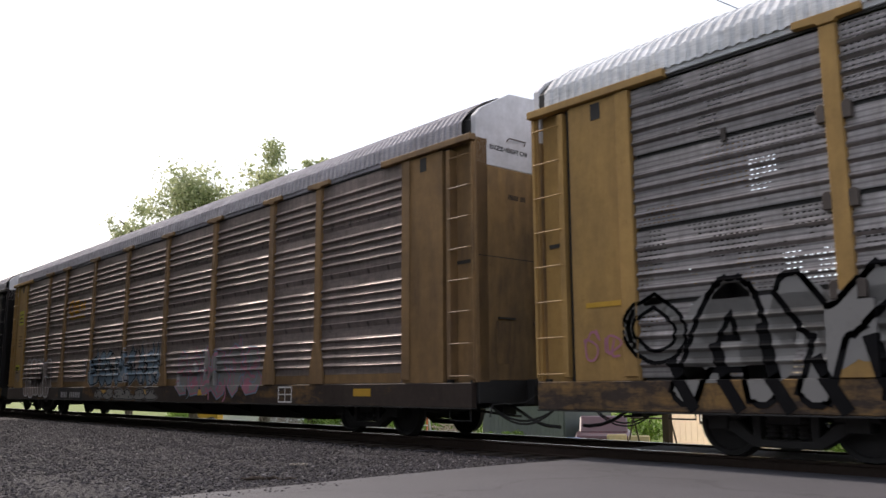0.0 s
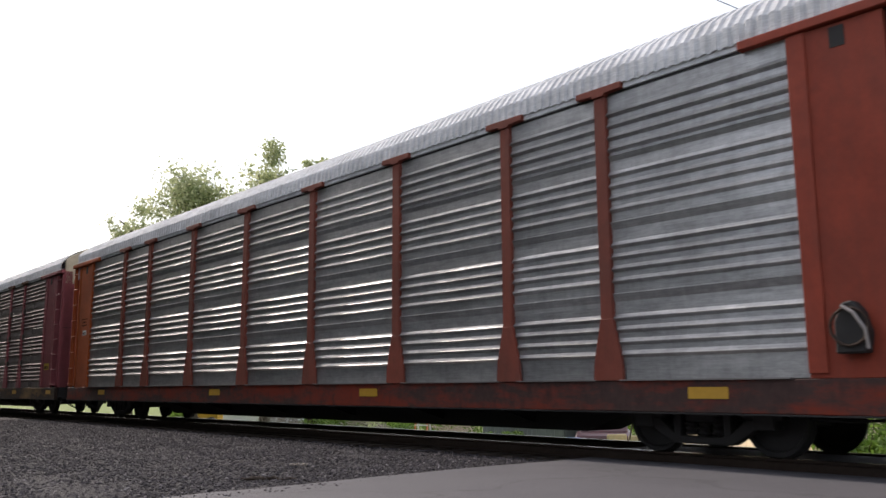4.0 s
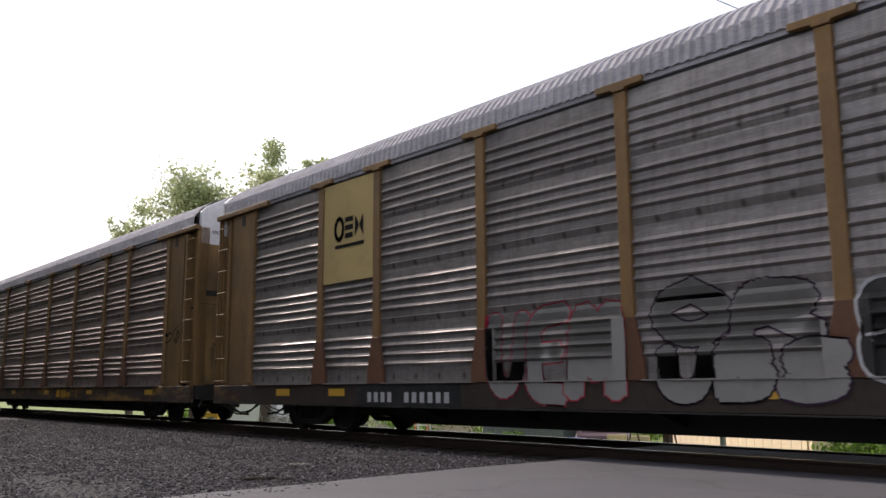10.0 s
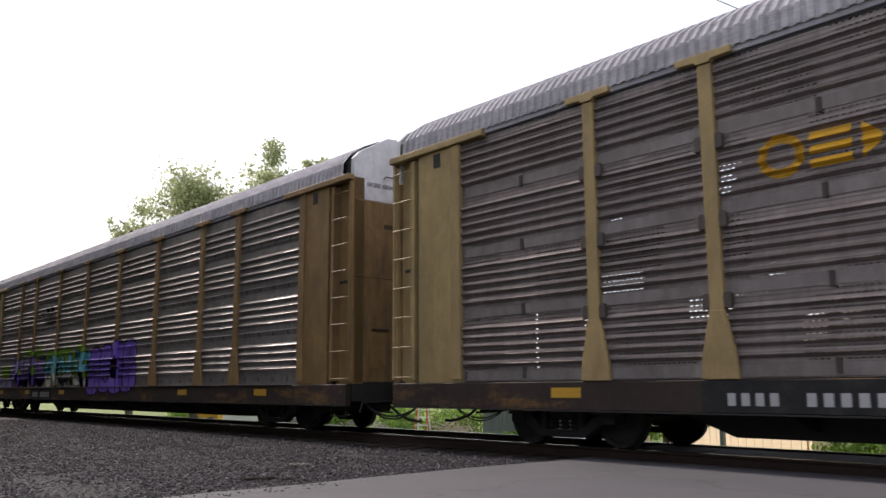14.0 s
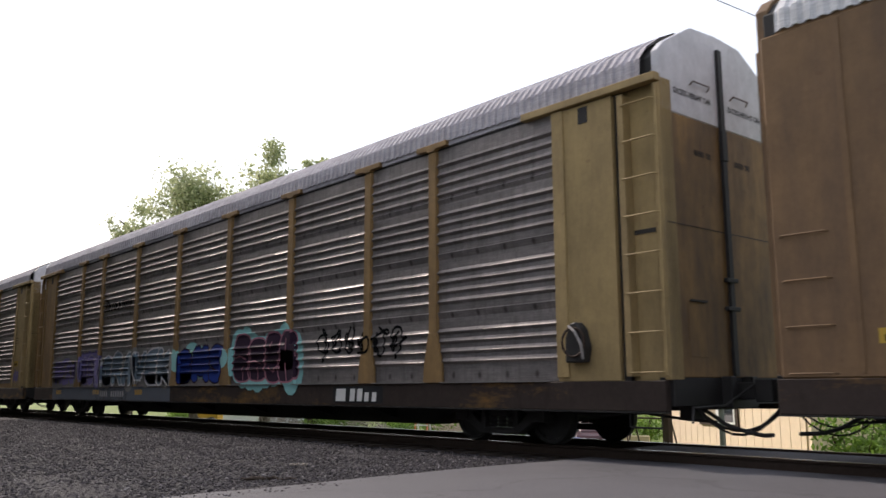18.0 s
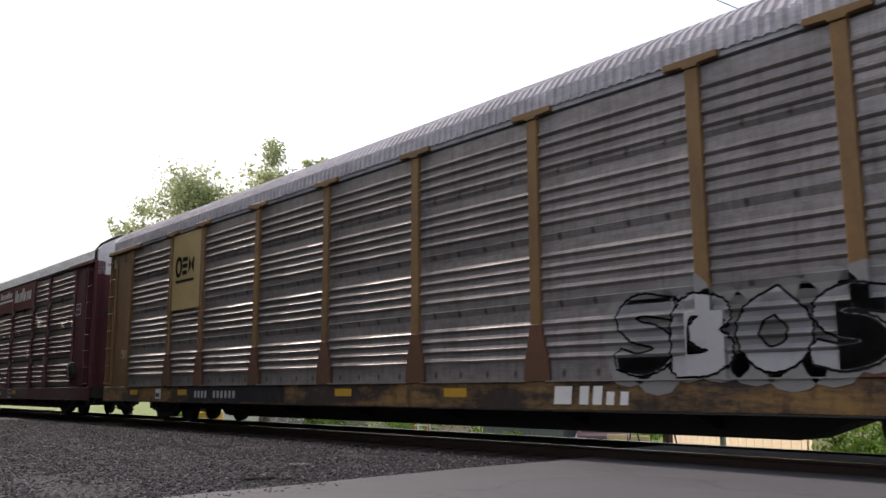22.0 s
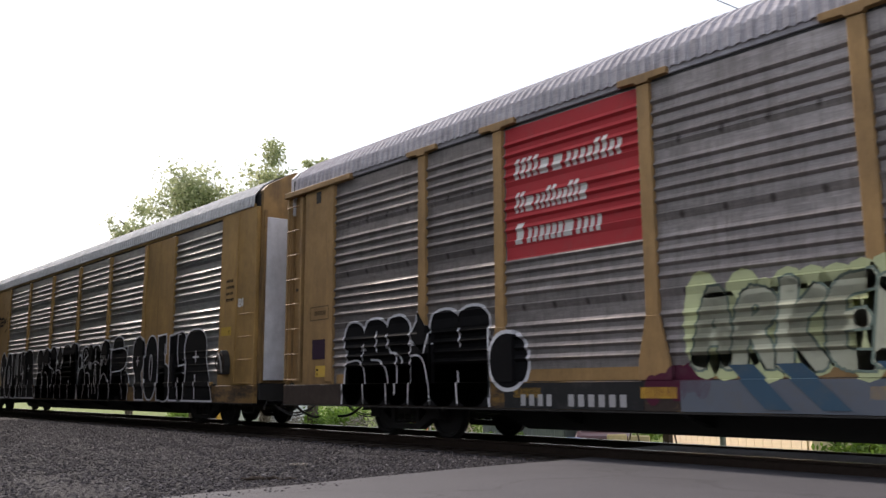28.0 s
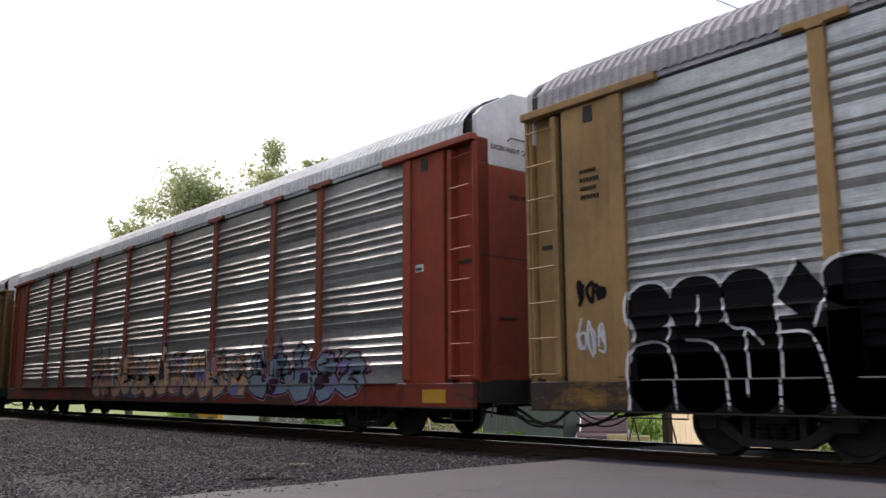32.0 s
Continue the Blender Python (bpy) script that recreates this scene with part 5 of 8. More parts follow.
def glyph(bm, kind, x, z, w, h, t):
    """Plain block shapes the size of one painted letter."""
    if kind == "ring":
        stroke(bm, [(x + w * 0.5 + w * 0.5 * math.cos(k * math.pi / 7), z + h * 0.5 + h * 0.5 * math.sin(k * math.pi / 7)) for k in range(15)], t)
    elif kind == "bow":
        bm.faces.new([bm.verts.new((x + a * w, 0, z + b * h)) for a, b in ((0, 0), (0.45, 0.42), (0.45, 0.58), (0, 1))])
        bm.faces.new([bm.verts.new((x + a * w, 0, z + b * h)) for a, b in ((1, 0), (0.55, 0.42), (0.55, 0.58), (1, 1))][::-1])
    elif kind == "tiers":
        for b in (0.0, 0.38, 0.76):
            bars(bm, x, z + b * h, w, h * 0.24, 1, 0.0)
    elif kind == "cross":
        stroke(bm, [(x, z), (x + w, z + h)], t)
        stroke(bm, [(x, z + h), (x + w, z)], t)
    elif kind == "arch":
        bars(bm, x, z, w * 0.3, h, 1, 0.0)
        bars(bm, x + w * 0.7, z, w * 0.3, h, 1, 0.0)
        bars(bm, x, z + h * 0.72, w, h * 0.28, 1, 0.0)
    elif kind == "stem":
        bars(bm, x + w * 0.35, z, w * 0.34, h, 1, 0.0)
    else:
        bars(bm, x, z, w, h, 1, 0.0)


def shape_row(car, style, x, z, w, h, n, ink, seed, lift=0.006, lean=0.12):
    """A painted name as a row of plain slanted bars of its size and colour."""
    rng = random.Random(seed)
    bm = bmesh.new()
    step = w / n
    for i in range(n):
        hh = h if i == 0 else h * rng.choice((0.7, 0.7, 0.7, 1.0))
        bars(bm, x + i * step, z, step, hh, 1 if rng.random() < 0.3 else 2, rng.uniform(0.3, 0.45), lean)
    return tagged(film("lettering", bm, style, ink, car, "painted name as plain bars", lift), kind="stuff")


def logo(car, style, x, z, w, h, ink, t=0.09, line=True):
    """A painted railway mark: three block shapes over a bar."""
    bm = bmesh.new()
    for i, kind in enumerate(("ring", "tiers", "bow")):
        glyph(bm, kind, x + i * w * 0.345, z, w * 0.28, h, t)
    if line:
        bars(bm, x, z - h * 0.42, w, h * 0.16, 1, 0.0)
    return tagged(film("railway_mark", bm, style, ink, car, "painted mark of plain block shapes", 0.008), kind="stuff")


def number_bars(car, style, x0, x1, z=0.62, h=0.19, back=True):
    if back:
        plate(car, style, x0 - 0.35, x1 + 0.2, 0.56, 0.935, BLACK_INK, "black stencil panel on the sill", "stencil_panel")
    w = x1 - x0
    bar_row(car, style, x0, z, w * 0.34, h * 0.92, 4, INK_GREY, 0.0, 0.42)
    bar_row(car, style, x0 + w * 0.46, z, w * 0.54, h * 0.92, 6, INK_GREY, 0.0, 0.42)


def reflectors(car, style, xs):
    for x in xs:
        plate(car, style, x, x + 0.55, 0.72, 0.86, REFLECT, "yellow reflector strip", "reflector")


def board(car, x0, x1, z0, z1, material, label):
    """A flat sheet bolted over the ridges to carry a sign."""
    return part("sign_board", flat_mesh("sign_board", x0, x1, -0.059, -0.03, z0, z1, 0.004), material, car, label, pose(0, -SIDE, 0))


def grid_sign(car, style, x, z, w, h, ink=WHITE_INK):
    """A framed stencil table on the sill or end panel."""
    bm = bmesh.new()
    for a, b, c, d in ((x, z, x + w, z + 0.03), (x, z + h - 0.03, x + w, z + h), (x, z, x + 0.03, z + h), (x + w - 0.03, z, x + w, z + h), (x, z + h * 0.48, x + w, z + h * 0.54), (x + w * 0.48, z, x + w * 0.53, z + h)):
        bm.faces.new([bm.verts.new((p, 0, q)) for p, q in ((a, b), (c, b), (c, d), (a, d))])
    return tagged(film("stencil_table", bm, style, ink, car, "small framed white stencil", 0.006), kind="stuff")


def word_tag(car, style, word, x0, x1, z0, z1, fill, edge, fat=0.05, rim=0.035, label=""):
    """Swollen letters of a readable word, each stretched to its cell."""
    step = (x1 - x0) / len(word)
    g = None
    rim_bm, fills = bmesh.new(), []
    for i, ch in enumerate(word):
        for grow in (rim, 0.0):
            b2 = letters(ch, 1.0, 0, 0, fat=fat + grow)
            xs, zs = [v.co.x for v in b2.verts], [v.co.z for v in b2.verts]
            lx, hx, lz, hz = min(xs), max(xs), min(zs), max(zs)
            e = grow * 1.3
            thin = 0.3 * step if ch in "1I" else 0.0
            for v in b2.verts:
                v.co.x = x0 + i * step + thin - e + (v.co.x - lx) / (hx - lx) * (step * 1.02 - 2 * thin + 2 * e)
                v.co.z = z0 - e + (v.co.z - lz) / (hz - lz) * (z1 - z0 + 2 * e)
            if grow:
                me = bpy.data.meshes.new("w")
                b2.to_mesh(me)
                b2.free()
                rim_bm.from_mesh(me)
                bpy.data.meshes.remove(me)
            else:
                fills.append(b2)
    g = tagged(film("graffiti", rim_bm, style, edge, car, label or "sprayed graffiti word", 0.005), kind="stuff")
    for b2 in fills:
        film("letter", b2, style, fill, g, "", 0.008)
    return g


LETTER = {  # skeleton strokes of sprayed letters, in a unit cell
    "A": (((0, 0), (0.35, 0.95), (0.65, 0.95), (1, 0)), ((0.2, 0.35), (0.8, 0.35))),
    "B": (((0, 0), (0, 1), (0.7, 0.95), (0.85, 0.75), (0.3, 0.52), (0.9, 0.35), (0.75, 0.02), (0, 0)),),
    "C": (((0.9, 0.85), (0.5, 1), (0.08, 0.75), (0, 0.4), (0.2, 0.05), (0.65, 0), (1, 0.2)),),
    "E": (((1, 1), (0.1, 0.95), (0, 0.5), (0.1, 0.02), (1, 0)), ((0.1, 0.5), (0.8, 0.52))),
    "G": (((0.9, 0.9), (0.4, 1), (0.05, 0.7), (0, 0.3), (0.3, 0), (0.9, 0.05), (1, 0.45), (0.55, 0.5)),),
    "H": (((0, 0), (0.05, 1)), ((0.95, 0), (0.9, 0.62), (0.5, 0.6), (0.1, 0.4))),
    "I": (((0.5, 0), (0.45, 1)),),
    "J": (((0.5, 1), (0.75, 0.6), (0.7, 0.1), (0.2, 0), (0, 0.3)),),
    "K": (((0, 0), (0.05, 1)), ((0.9, 0.85), (0.15, 0.45), (1, 0))),
    "L": (((0, 1), (0.1, 0.05), (1, 0)),),
    "M": (((0, 0), (0.05, 0.95), (0.3, 0.98), (0.5, 0.25)), ((0.5, 0.25), (0.7, 0.98), (0.95, 0.95), (1, 0))),
    "N": (((0, 0), (0.05, 1), (0.95, 0), (1, 1)),),
    "O": (((0.5, 1), (0.08, 0.8), (0, 0.4), (0.4, 0), (0.9, 0.15), (1, 0.6), (0.5, 1)),),
    "R": (((0, 0), (0.05, 1), (0.8, 0.92), (0.9, 0.68), (0.2, 0.45)), ((0.4, 0.5), (1, 0))),
    "S": (((1, 0.9), (0.4, 1), (0.02, 0.8), (0.25, 0.55), (0.85, 0.45), (0.95, 0.15), (0.4, 0), (0, 0.1))),
    "U": (((0, 1), (0.02, 0.25), (0.4, 0), (0.85, 0.15), (1, 1)),),
    "V": (((0, 1), (0.45, 0), (1, 1)),),
    "W": (((0, 1), (0.2, 0), (0.5, 0.6), (0.8, 0), (1, 1)),),
    "Y": (((0, 1), (0.5, 0.5), (1, 1)), ((0.5, 0.5), (0.4, 0))),
    "b": (((0.05, 1), (0, 0.05), (0.6, 0), (1, 0.2), (0.8, 0.55), (0.1, 0.5)),),
}
LETTER["S"] = (LETTER["S"],)


def rounded(pts):
    """The same line with its corners cut twice."""
    for _ in range(2):
        if len(pts) > 2:
            cut = [pts[0]]
            for (a, b), (c, d) in zip(pts, pts[1:]):
                cut += [(a * 0.75 + c * 0.25, b * 0.75 + d * 0.25), (a * 0.25 + c * 0.75, b * 0.25 + d * 0.75)]
            pts = cut + [pts[-1]]
    return pts


def fat_stroke(bm, pts, w):
    """A thick sprayed line with round joints and ends."""
    pts = rounded(pts)
    stroke(bm, pts, w)
    for x, z in pts:
        blob(bm, x, z, w / 2, w / 2, 2.0, 10)


def sprayed(parent, style, word, x0, x1, z0, z1, fill, edge, thick=0.36, rim=0.045, foot=None, halo=None, lean=0.05, seed=1, label="sprayed letters with outlines"):
    """A sprayed word: fat letters laid one over the other; foot is a second colour for their lower half."""
    rng = random.Random(seed)
    wide = [0.55 if ch in "IJ" else 1.25 if ch in "MW" else 1.0 for ch in word]
    unit = (x1 - x0) / sum(wide)
    g, x = None, x0
    if halo:
        bm = bmesh.new()
        for i in range(len(word) * 2):
            blob(bm, x0 + (x1 - x0) * (i + 0.5) / (len(word) * 2), (z0 + z1) / 2 + rng.uniform(-0.1, 0.1), unit * 0.5, (z1 - z0) * rng.uniform(0.5, 0.62), 2.3, 16)
        g = tagged(film("graffiti", bm, style, halo, parent, label, 0.004), kind="stuff")
    for i, ch in enumerate(word):
        step = unit * wide[i]
        fat = min(thick, 0.36 * step)
        top, low = z1 - rng.uniform(0, 0.12) * (z1 - z0), z0 + rng.uniform(0, 0.05) * (z1 - z0)
        tilt = lean + rng.uniform(-0.06, 0.06)
        u0, uw = x + fat * 0.42, max(0.05, step - fat * 0.8)
        v0, vh = low + fat / 2, top - low - fat
        back, front = bmesh.new(), bmesh.new()
        for line in LETTER[ch]:
            pts = [(u0 + u * uw + tilt * (v - 0.5) * vh, v0 + v * vh) for u, v in line]
            fat_stroke(back, pts, fat + 2 * rim)
            fat_stroke(front, pts, fat)
        lift = 0.0055 + 0.0013 * i
        o = tagged(film("letter_rim" if g else "graffiti", back, style, edge, g or parent, "" if g else label, lift), kind="stuff")
        g = g or o
        if foot:
            low_half = front.copy()
            bmesh.ops.bisect_plane(low_half, geom=low_half.verts[:] + low_half.edges[:] + low_half.faces[:], plane_co=(0, 0, z0 + 0.42 * (z1 - z0)), plane_no=(0, 0, 1), clear_outer=True)
            film("letter_foot", low_half, style, foot, g, "", lift + 0.0009)
        film("letter", front, style, fill, g, "", lift + 0.0005)
        x += step
    return g


# black bubble pieces: lobes (x, z, half width, half height), slabs (corner points) and the white lines sprayed over them
FACES_LOBES = ((0.03, 0.64, 0.032, 0.11), (0.145, 0.73, 0.072, 0.17), (0.085, 0.27, 0.085, 0.28), (0.21, 0.26, 0.07, 0.27), (0.245, 0.78, 0.05, 0.15), (0.36, 0.70, 0.095, 0.21), (0.365, 0.28, 0.10, 0.30), (0.545, 0.70, 0.095, 0.27), (0.555, 0.27, 0.115, 0.29), (0.78, 0.86, 0.095, 0.14), (0.74, 0.24, 0.075, 0.25), (0.89, 0.22, 0.10, 0.24))
FACES_SLABS = (((0.06, 0.1), (0.64, 0.1), (0.62, 0.56), (0.07, 0.48)), ((0.03, 0.0), (0.98, 0.0), (0.97, 0.22), (0.03, 0.22)), ((0.27, 0.85), (0.46, 0.80), (0.47, 0.2), (0.28, 0.2)), ((0.45, 0.7), (0.64, 0.7), (0.66, 0.2), (0.45, 0.2)), ((0.66, 0.44), (0.93, 0.46), (0.945, 0.83), (0.655, 0.80)), ((0.09, 0.55), (0.22, 0.6), (0.24, 0.1), (0.12, 0.1)), ((0.68, 0.45), (0.9, 0.45), (0.95, 0.05), (0.68, 0.05)))
FACES_LINES = (((0.08, 0.60), (0.20, 0.76)), ((0.115, 0.72), (0.125, 0.84), (0.16, 0.86), (0.18, 0.76)), ((0.13, 0.60), (0.155, 0.52), (0.18, 0.62)), ((0.03, 0.52), (0.12, 0.56), (0.15, 0.42), (0.155, 0.2), (0.12, 0.02)), ((0.16, 0.44), (0.23, 0.46), (0.26, 0.3), (0.27, 0.03)), ((0.35, 0.84), (0.35, 0.62), (0.33, 0.1)), ((0.29, 0.60), (0.36, 0.65), (0.42, 0.60)), ((0.36, 0.6), (0.40, 0.1)))
FACES_MORE = (((0.495, 0.72), (0.505, 0.56), (0.525, 0.56), (0.53, 0.72)), ((0.56, 0.72), (0.575, 0.56), (0.595, 0.57), (0.605, 0.72)), ((0.49, 0.30), (0.53, 0.42), (0.58, 0.42), (0.625, 0.28)), ((0.455, 0.75), (0.465, 0.4), (0.46, 0.02)), ((0.665, 0.44), (0.935, 0.47), (0.95, 0.83), (0.66, 0.80)), ((0.66, 0.8), (0.665, 0.4), (0.655, 0.02)), ((0.85, 0.44), (0.87, 0.25), (0.90, 0.02)))
ROUND_LOBES = ((0.075, 0.78, 0.08, 0.19), (0.085, 0.28, 0.088, 0.29), (0.245, 0.78, 0.095, 0.21), (0.255, 0.28, 0.10, 0.29), (0.41, 0.80, 0.085, 0.20), (0.42, 0.28, 0.095, 0.29), (0.57, 0.26, 0.08, 0.27), (0.73, 0.84, 0.095, 0.17), (0.90, 0.85, 0.095, 0.17), (0.73, 0.26, 0.09, 0.27), (0.90, 0.26, 0.10, 0.27))
ROUND_SLABS = (((0.02, 0.1), (0.98, 0.1), (0.98, 0.68), (0.02, 0.62)), ((0.0, 0.0), (1.0, 0.0), (0.99, 0.22), (0.01, 0.22)), ((0.57, 1.02), (0.645, 0.78), (0.59, 0.58), (0.5, 0.78)), ((0.17, 0.62), (0.34, 0.62), (0.35, 0.2), (0.17, 0.2)), ((0.34, 0.75), (0.49, 0.75), (0.5, 0.2), (0.34, 0.2)), ((0.5, 0.56), (0.64, 0.56), (0.65, 0.1), (0.5, 0.1)), ((0.645, 0.82), (0.995, 0.84), (1.0, 0.12), (0.645, 0.12)))
ROUND_LINES = (((0.02, 0.50), (0.11, 0.53), (0.155, 0.44), (0.17, 0.02)), ((0.155, 0.68), (0.14, 0.52)), ((0.25, 0.84), (0.25, 0.62)), ((0.21, 0.52), (0.29, 0.51), (0.335, 0.35), (0.345, 0.02)), ((0.33, 0.8), (0.35, 0.58), (0.41, 0.59), (0.45, 0.47)), ((0.40, 0.58), (0.405, 0.12)), ((0.495, 0.8), (0.505, 0.5), (0.50, 0.02)), ((0.5, 0.54), (0.60, 0.55), (0.635, 0.3), (0.645, 0.02)), ((0.645, 0.8), (0.61, 0.57)), ((0.805, 0.36), (0.82, 0.02)), ((0.82, 0.8), (0.822, 0.62)))


def bubble_tag(parent, style, faces, x0, x1, z0, z1, w=0.048, label="black bubble letters with white outlines and inner lines"):
    lobes, slabs, lines = (FACES_LOBES, FACES_SLABS, FACES_LINES + FACES_MORE) if faces else (ROUND_LOBES, ROUND_SLABS, ROUND_LINES)
    dx, dz = x1 - x0, z1 - z0
    g = None
    for grow, ink, lift in ((w, INK_CHALK, 0.005), (0.0, INK_BLACK, 0.007)):
        bm = bmesh.new()
        for cx, cz, rx, rz in lobes:
            blob(bm, x0 + cx * dx, z0 + cz * dz, rx * dx + grow, rz * dz + grow, 2.3, 20)
        for q in slabs:
            mx, mz = sum(p[0] for p in q) / len(q), sum(p[1] for p in q) / len(q)
            bm.faces.new([bm.verts.new((x0 + p[0] * dx + math.copysign(grow, p[0] - mx), 0, z0 + p[1] * dz + math.copysign(grow, p[1] - mz))) for p in q])
        for v in bm.verts:
            v.co.z = max(v.co.z, z0 if grow else z0 - 0.006)
        o = tagged(film("letter_fill" if g else "graffiti", bm, style, ink, g or parent, "" if g else label, lift), kind="stuff")
        g = g or o
    bm = bmesh.new()
    for line in lines:
        fat_stroke(bm, [(x0 + u * dx, z0 + v * dz) for u, v in line], w * 0.72)
    tagged(film("inner_line", bm, style, INK_CHALK, g, "", 0.009), kind="stuff")
    return g


def cloud(parent, style, x0, x1, z0, z1, ink, seed, count=8, label="sprayed colour cloud"):
    rng = random.Random(seed)
    bm = bmesh.new()
    for i in range(count):
        rx, rz = (x1 - x0) / count * rng.uniform(0.6, 1.1), (z1 - z0) * rng.uniform(0.22, 0.4)
        blob(bm, x0 + (x1 - x0) * (i + 0.5) / count, rng.uniform(z0 + rz, z1 - rz), rx, rz, 2.0, 14)
    tagged(film("graffiti_background", bm, style, ink, parent, label, 0.003), kind="stuff")


def shield(car, style, x0, x1, z0, z1, blue, red, white):
    """Shield sign: coloured head with two rows of bars, striped foot."""
    w, h, cx = x1 - x0, z1 - z0, (x0 + x1) / 2
    def body(k):
        return [(cx - 0.36 * w * k, z0 + 0.16 * h), (cx, z0 + 0.06 * h - 0.01 * k), (cx + 0.36 * w * k, z0 + 0.16 * h), (cx + 0.44 * w * k, z0 + 0.55 * h), (cx + 0.5 * w * k, z0 + 0.86 * h), (cx + 0.3 * w * k, z0 + 0.90 * h), (cx, z0 + h), (cx - 0.3 * w * k, z0 + 0.90 * h), (cx - 0.5 * w * k, z0 + 0.86 * h), (cx - 0.44 * w * k, z0 + 0.55 * h)]
    bm = bmesh.new()
    bm.faces.new([bm.verts.new((x, 0, z)) for x, z in body(1.0)])
    s = film("shield_sign", bm, style, white, car, "shield-shaped sign with striped foot", 0.008)
    bm = bmesh.new()
    bm.faces.new([bm.verts.new((x, 0, z)) for x, z in [(cx + (p - cx) * 0.93, z0 + h * 0.55 + max(0, q - z0 - h * 0.55) * 0.95) for p, q in body(1.0)[3:]]])
    film("shield_head", bm, style, blue, s, "", 0.010)
    bm = bmesh.new()
    for i in range(5):
        x = cx - 0.36 * w + i * 0.165 * w
        bm.faces.new([bm.verts.new((a, 0, b)) for a, b in ((x, z0 + 0.17 * h), (x + 0.075 * w, z0 + 0.17 * h), (x + 0.075 * w, z0 + 0.54 * h), (x, z0 + 0.54 * h))])
    tagged(film("shield_foot", bm, style, red, s, "", 0.010), kind="stuff")
    bm = bmesh.new()
    bars(bm, cx - 0.32 * w, z0 + 0.75 * h, 0.64 * w, 0.09 * h, 5, 0.25)
    bars(bm, cx - 0.36 * w, z0 + 0.61 * h, 0.72 * w, 0.09 * h, 7, 0.25)
    tagged(film("lettering", bm, style, white, s, "plain bars of lettering", 0.012), kind="stuff")


def octagon(car, style, x0, x1, z0, z1):
    w, h = x1 - x0, z1 - z0
    def ring(e):
        c = 0.28
        a, b, p, q = x0 + e, x1 - e, z0 + e, z1 - e
        return [(a + w * c, p), (b - w * c, p), (b, p + h * c * 0.8), (b, q - h * c * 0.8), (b - w * c, q), (a + w * c, q), (a, q - h * c * 0.8), (a, p + h * c * 0.8)]
    s = None
    for e, mat, nm, lift in ((0.0, SIGN_RED, "octagon_sign", 0.020), (0.05, WHITE_INK, "sign_rim", 0.022), (0.11, SIGN_RED, "sign_face", 0.024)):
        bm = bmesh.new()
        bm.faces.new([bm.verts.new((x, 0, z)) for x, z in ring(e)])
        o = film(nm, bm, style, mat, s or car, "red eight-sided sign with white rim" if s is None else "", lift)
        s = s or o
    bm = bmesh.new()
    for i, n in enumerate((6, 4, 8, 6)):
        z = z1 - h * (0.34 + 0.155 * i)
        bars(bm, x0 + w * 0.2, z - 0.02, w * 0.12, h * 0.10, 1, 0.15)
        bars(bm, x0 + w * 0.36, z, w * 0.068 * n, h * 0.085, n, 0.25)
    tagged(film("lettering", bm, style, WHITE_INK, s, "plain bars of lettering", 0.026), kind="stuff")


def placard(car, style, x, z, w, h, ground, ink, lines=3, label="small placard with unreadable lines"):
    p = plate(car, style, x, x + w, z, z + h, ground, label, "placard")
    bm = bmesh.new()
    for i in range(lines):
        bars(bm, x + w * 0.12, z + h * (0.15 + 0.75 * i / lines), w * 0.76, h * 0.42 / lines, 3, 0.2)
    tagged(film("placard_print", bm, style, ink, p, "", 0.009), kind="stuff")


def stencil_block(car, style, x, z, w, h, lines=3, ink=INK_BLACK):
    bm = bmesh.new()
    for i in range(lines):
        bars(bm, x, z + h * i / lines, w * (1 - 0.15 * (i % 2)), h * 0.45 / lines, 6, 0.3)
    tagged(film("stencil", bm, style, ink, car, "small unreadable stencil lines", 0.006), kind="stuff")


